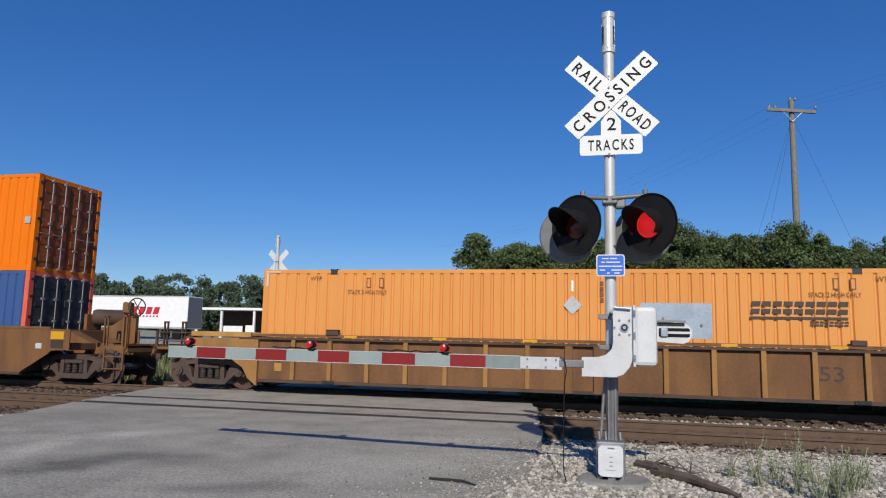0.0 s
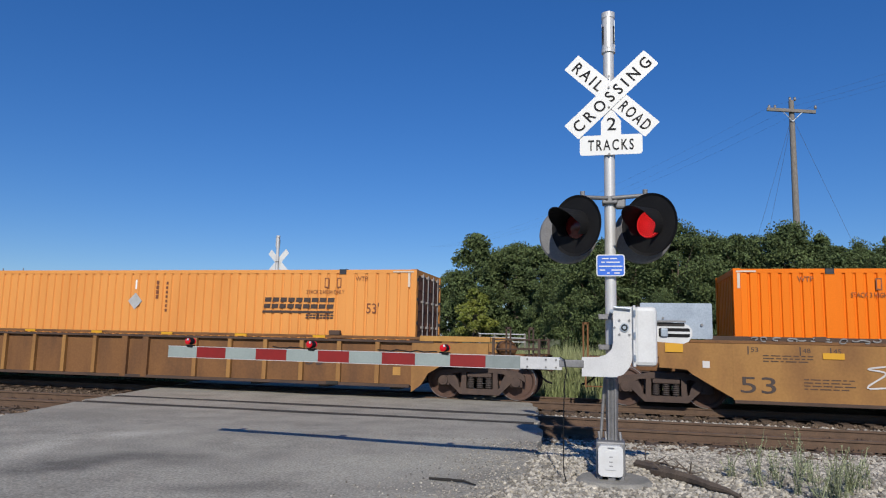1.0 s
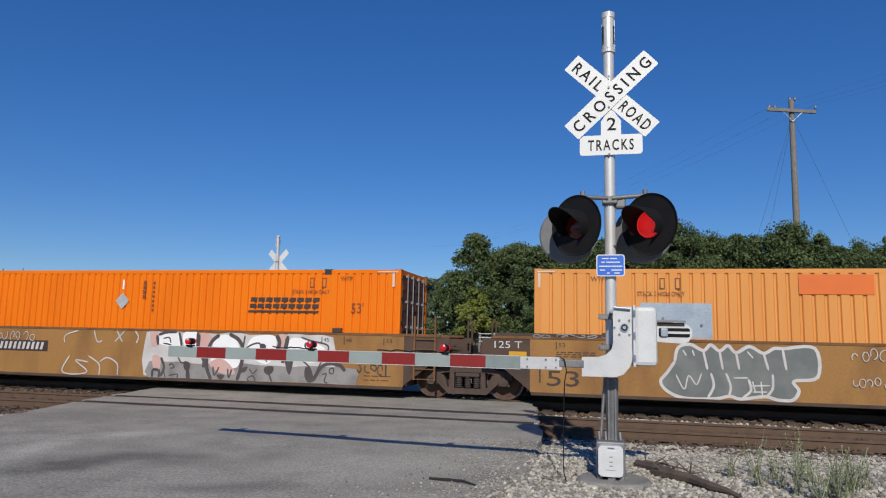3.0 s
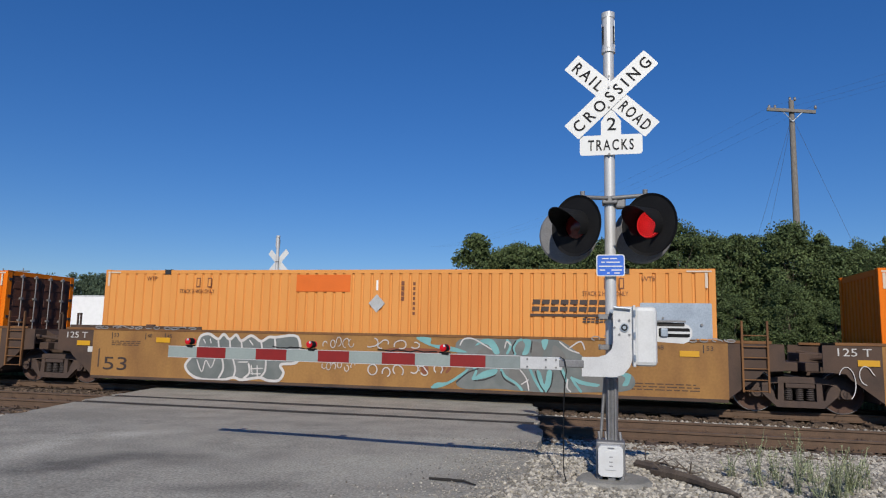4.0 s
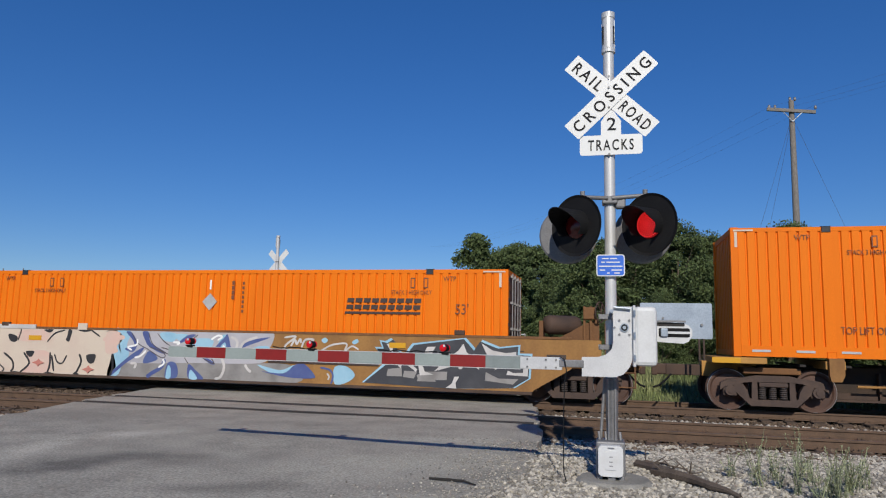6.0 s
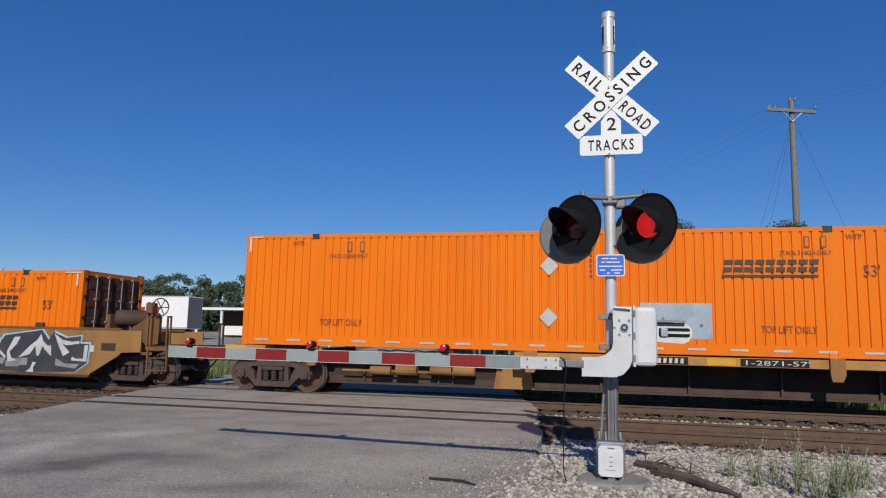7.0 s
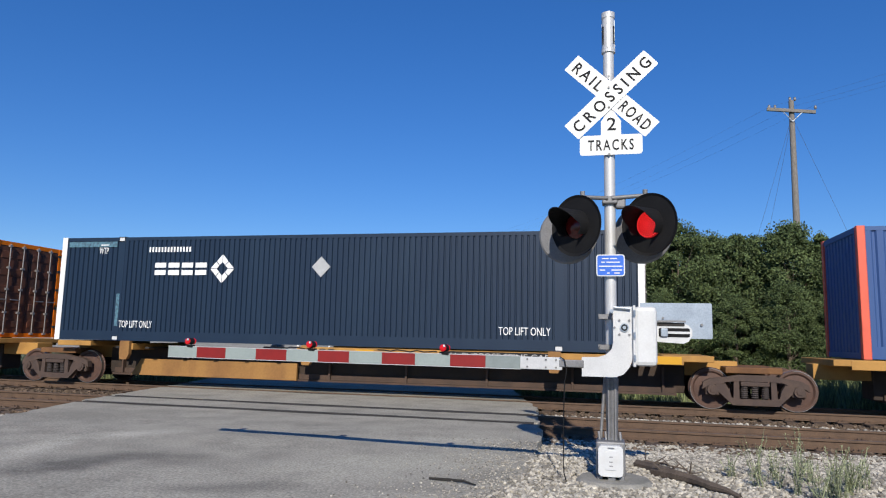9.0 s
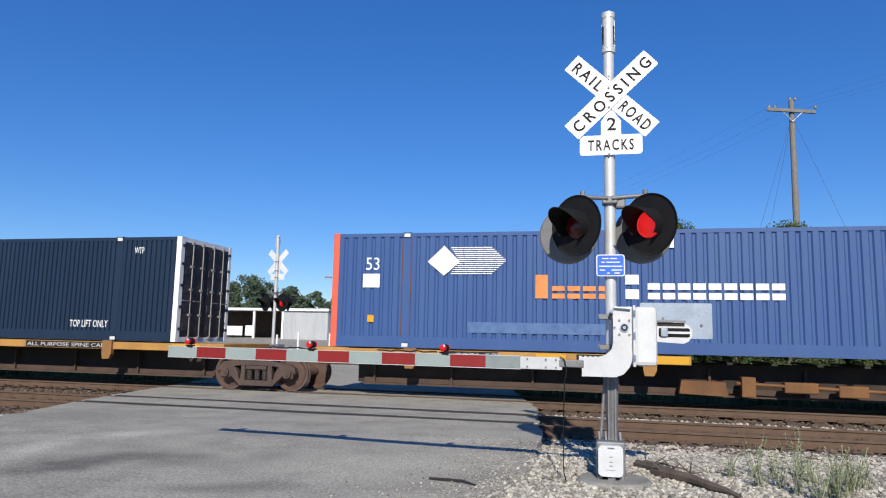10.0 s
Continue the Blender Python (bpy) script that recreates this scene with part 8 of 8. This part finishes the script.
trailer(-57.6, -41.4, 62, 0.75, 5.18, "white box semi-trailer with a red emblem, parked", True)
trailer(-75.0, -58.2, 62.6, 0.75, 5.12, "plain white box semi-trailer, parked", False)
shed = empty("open_shed", pose(-42.0, 75, 0.9), "long low open-fronted shed with a white fascia", "shed")
part("roof", box(B(), -6.6, 10.9, -1.0, 9, 3.45, 3.60), M["metal_white"], shed)
part("fascia", box(B(), -6.6, 10.9, -1.06, -1.0, 3.36, 3.66), M["white"], shed)
# dark brown wall colour stands in for the shed's shaded inside, not dirt
part("back_wall", box(B(), -6.4, 5.2, 5, 5.2, 0, 3.45), M["car_dirty"], shed)
for x in (-6.2, -2.9, 1.4, 5.1):
    part("column", box(B(), x - 0.12, x + 0.12, -0.9, -0.66, 0, 3.42), M["white"], shed)
bm = corrugated(5.5, 3.4, 0.3, 0.1, 0.04)
part("wall_panel", bm, M["metal_white"], shed, "pale corrugated metal wall", at=pose(8.0, -0.8, 0))
bm = corrugated(8.0, 3.4, 0.3, 0.1, 0.04)
part("wall_panel", bm, M["metal_white"], shed, at=pose(10.75, 3.2, 0, 0, 0, 90))
part("rail_panel", box(B(), -2.7, -0.2, -0.6, -0.5, 0.4, 1.5), M["white"], shed)
part("rail_panel", box(B(), 0.2, 1.3, -0.6, -0.5, 0.4, 1.6), M["white"], shed)
gb = empty("metal_building", pose(-36.3, 92, 1.2), "pale metal gabled building", "building")
part("wall", prism(B(), [(-3.6, 0), (3.4, 0), (3.4, 1.9), (-3.6, 4.1)], 0, 9), M["metal_white"], gb)
part("roof", prism(B(), [(-3.8, 4.12), (3.7, 1.82), (3.7, 1.94), (-3.8, 4.26)], -0.2, 9.2), M["bar_grey"], gb)
for x in (-1.5, 0.8):
    part("downpipe", box(B(), x - 0.06, x + 0.06, -0.06, 0, 0, 2.6), M["silver"], gb)


def street_pole(x, y, z, h, arm, label, material):
    p = empty("street_lamp" if arm else "pole", pose(x, y, z), label, "street lamp" if arm else "pole", "poles in the yard")
    bm = B()
    tube(bm, (0, 0, -0.3), (0, 0, h), 0.13, 0.09, 8)
    part("post", bm, material, p)
    if arm:
        bm = B()
        tube(bm, (0, 0, h - 0.2), (-1.3, 0, h), 0.05, seg=6)
        box(bm, -2.0, -1.2, -0.15, 0.15, h - 0.1, h + 0.08, 0.03)
        part("lamp", bm, M["bar_grey"], p)
    return p


street_pole(-30.2, 75, 0.9, 7.4, True, "wooden yard pole with a lamp arm", M["wood_pole"])
street_pole(-27.7, 75, 0.9, 6.8, False, "slim bare yard pole", M["wood_pole"])
street_pole(-32.0, 110, 1.6, 8.0, False, "grey wooden pole by the far road", M["wood_pole"])
street_pole(-25.3, 90, 1.2, 5.0, False, "short white post by the far road", M["white"])
for x in (-114.7, -110.0):
    p = street_pole(x, 110, 1.6, 11.6, False, "far wooden power pole with a crossarm", M["wood_pole"])
    part("crossarm", box(B(), -1.4, 1.4, -0.15, 0.15, 10.9, 11.15), M["wood_pole"], p)
    part("crossarm", box(B(), -1.1, 1.1, -0.12, 0.12, 9.9, 10.1), M["wood_pole"], p)
for x, y, h in ((-15.5, 33, 1.5), (-17.2, 34, 1.3), (-14.6, 35, 1.4)):
    bm = B()
    tube(bm, (0, 0, -0.1), (0, 0, h), 0.05, seg=10)
    tagged(part("marker_post", bm, M["white"], at=pose(x, y, height(x, y))), "thin white marker post in the grass", "post", "marker posts")


def vehicle(x, y, z, l, w, h, paint, label, category, van):
    v = empty(category.replace(" ", "_"), pose(x, y, z, 0, 0, -72), label, category)
    if van:
        prof = [(-l / 2, 0.35), (l / 2, 0.35), (l / 2, 1.0), (l / 2 - 0.9, 1.12), (l / 2 - 1.6, h), (-l / 2 + 0.15, h), (-l / 2, 1.0)]
    else:
        prof = [(-l / 2, 0.4), (l / 2, 0.4), (l / 2, 1.0), (l / 2 - 1.3, 1.1), (l / 2 - 1.9, h), (-0.4, h), (-0.7, 1.1), (-l / 2, 1.1)]
    bm = prism(B(), prof, -w / 2, w / 2)
    bmesh.ops.bevel(bm, geom=bm.edges[:], offset=0.06, segments=2, affect="EDGES")
    part("body", bm, paint, v)
    gl = [(l / 2 - 1.0, 1.14), (l / 2 - 1.6, h - 0.1), (-l / 2 + 0.3 if van else -0.35, h - 0.1), (-l / 2 + 0.3 if van else -0.55, 1.14)]
    for s in (-1, 1):
        part("side_window", prism(B(), gl, s * w / 2 - 0.01, s * w / 2 + 0.012), M["dark_glass"], v)
    top = l / 2 - 1.6 if van else l / 2 - 1.9
    low = l / 2 - 0.9 if van else l / 2 - 1.3
    base_z = 1.13 if van else 1.11
    glass = prism(B(), [(low + 0.03, base_z), (top + 0.05, h - 0.06), (top - 0.05, h - 0.06), (low - 0.07, base_z)], -w / 2 + 0.12, w / 2 - 0.12)
    part("windscreen", glass, M["dark_glass"], v)
    part("grille", box(B(), l / 2 - 0.02, l / 2 + 0.03, -w / 2 + 0.45, w / 2 - 0.45, 0.62, 0.86, 0.01), M["black"], v)
    part("front_bumper", box(B(), l / 2 - 0.05, l / 2 + 0.09, -w / 2 + 0.04, w / 2 - 0.04, 0.34, 0.58, 0.03), M["silver"], v)
    for s in (-1, 1):
        part("headlight", box(B(), l / 2 - 0.04, l / 2 + 0.035, s * (w / 2 - 0.24) - 0.16, s * (w / 2 - 0.24) + 0.16, 0.66, 0.86, 0.02), M["white"], v)
        part("wing_mirror", box(B(), low - 0.25, low - 0.1, s * (w / 2 + 0.1) - 0.1, s * (w / 2 + 0.1) + 0.1, 1.1, 1.3, 0.02), M["black"], v)
    part("rear_window", box(B(), -l / 2 - 0.012, -l / 2 + 0.16, -w / 2 + 0.2, w / 2 - 0.2, 1.1, h - 0.2), M["dark_glass"], v)
    for s in (-1, 1):
        part("tail_light", box(B(), -l / 2 - 0.02, -l / 2 + 0.1, s * (w / 2 - 0.16) - 0.08, s * (w / 2 - 0.16) + 0.08, 0.75, 1.05), M["lamp_lit"], v)
        for xx in (-l / 2 + 0.8, l / 2 - 0.8):
            bm = B()
            lathe(bm, [(0.15, -0.11), (0.32, -0.1), (0.34, 0), (0.32, 0.1), (0.15, 0.11)], 18)
            part("wheel", bm, M["black"], v, at=pose(xx, s * (w / 2 - 0.08), 0.34))
    return v


vehicle(-19.9, 60, 0.67, 5.0, 1.95, 1.85, M["paint_dark"], "dark blue van waiting on the far road", "van", True)
vehicle(-19.7, 67.5, 0.82, 5.2, 1.9, 1.7, M["paint_white"], "white pickup truck standing on the far road", "pickup truck", False)


fence = empty("rail_fence", pose(0, 41, 0.3), "white-painted wooden rail fence across the lawn", "fence")
for i in range(4):
    part("post", box(B(), -7.5 + 0.9 * i, -7.38 + 0.9 * i, -0.06, 0.06, -0.2, 1.55, 0.01), M["wood_pole"], fence)
for z in (1.02, 1.25, 1.47):
    part("rail", box(B(), -7.5, -4.7, -0.1, -0.06, z, z + 0.06, 0.008), M["metal_white"], fence)


motions()
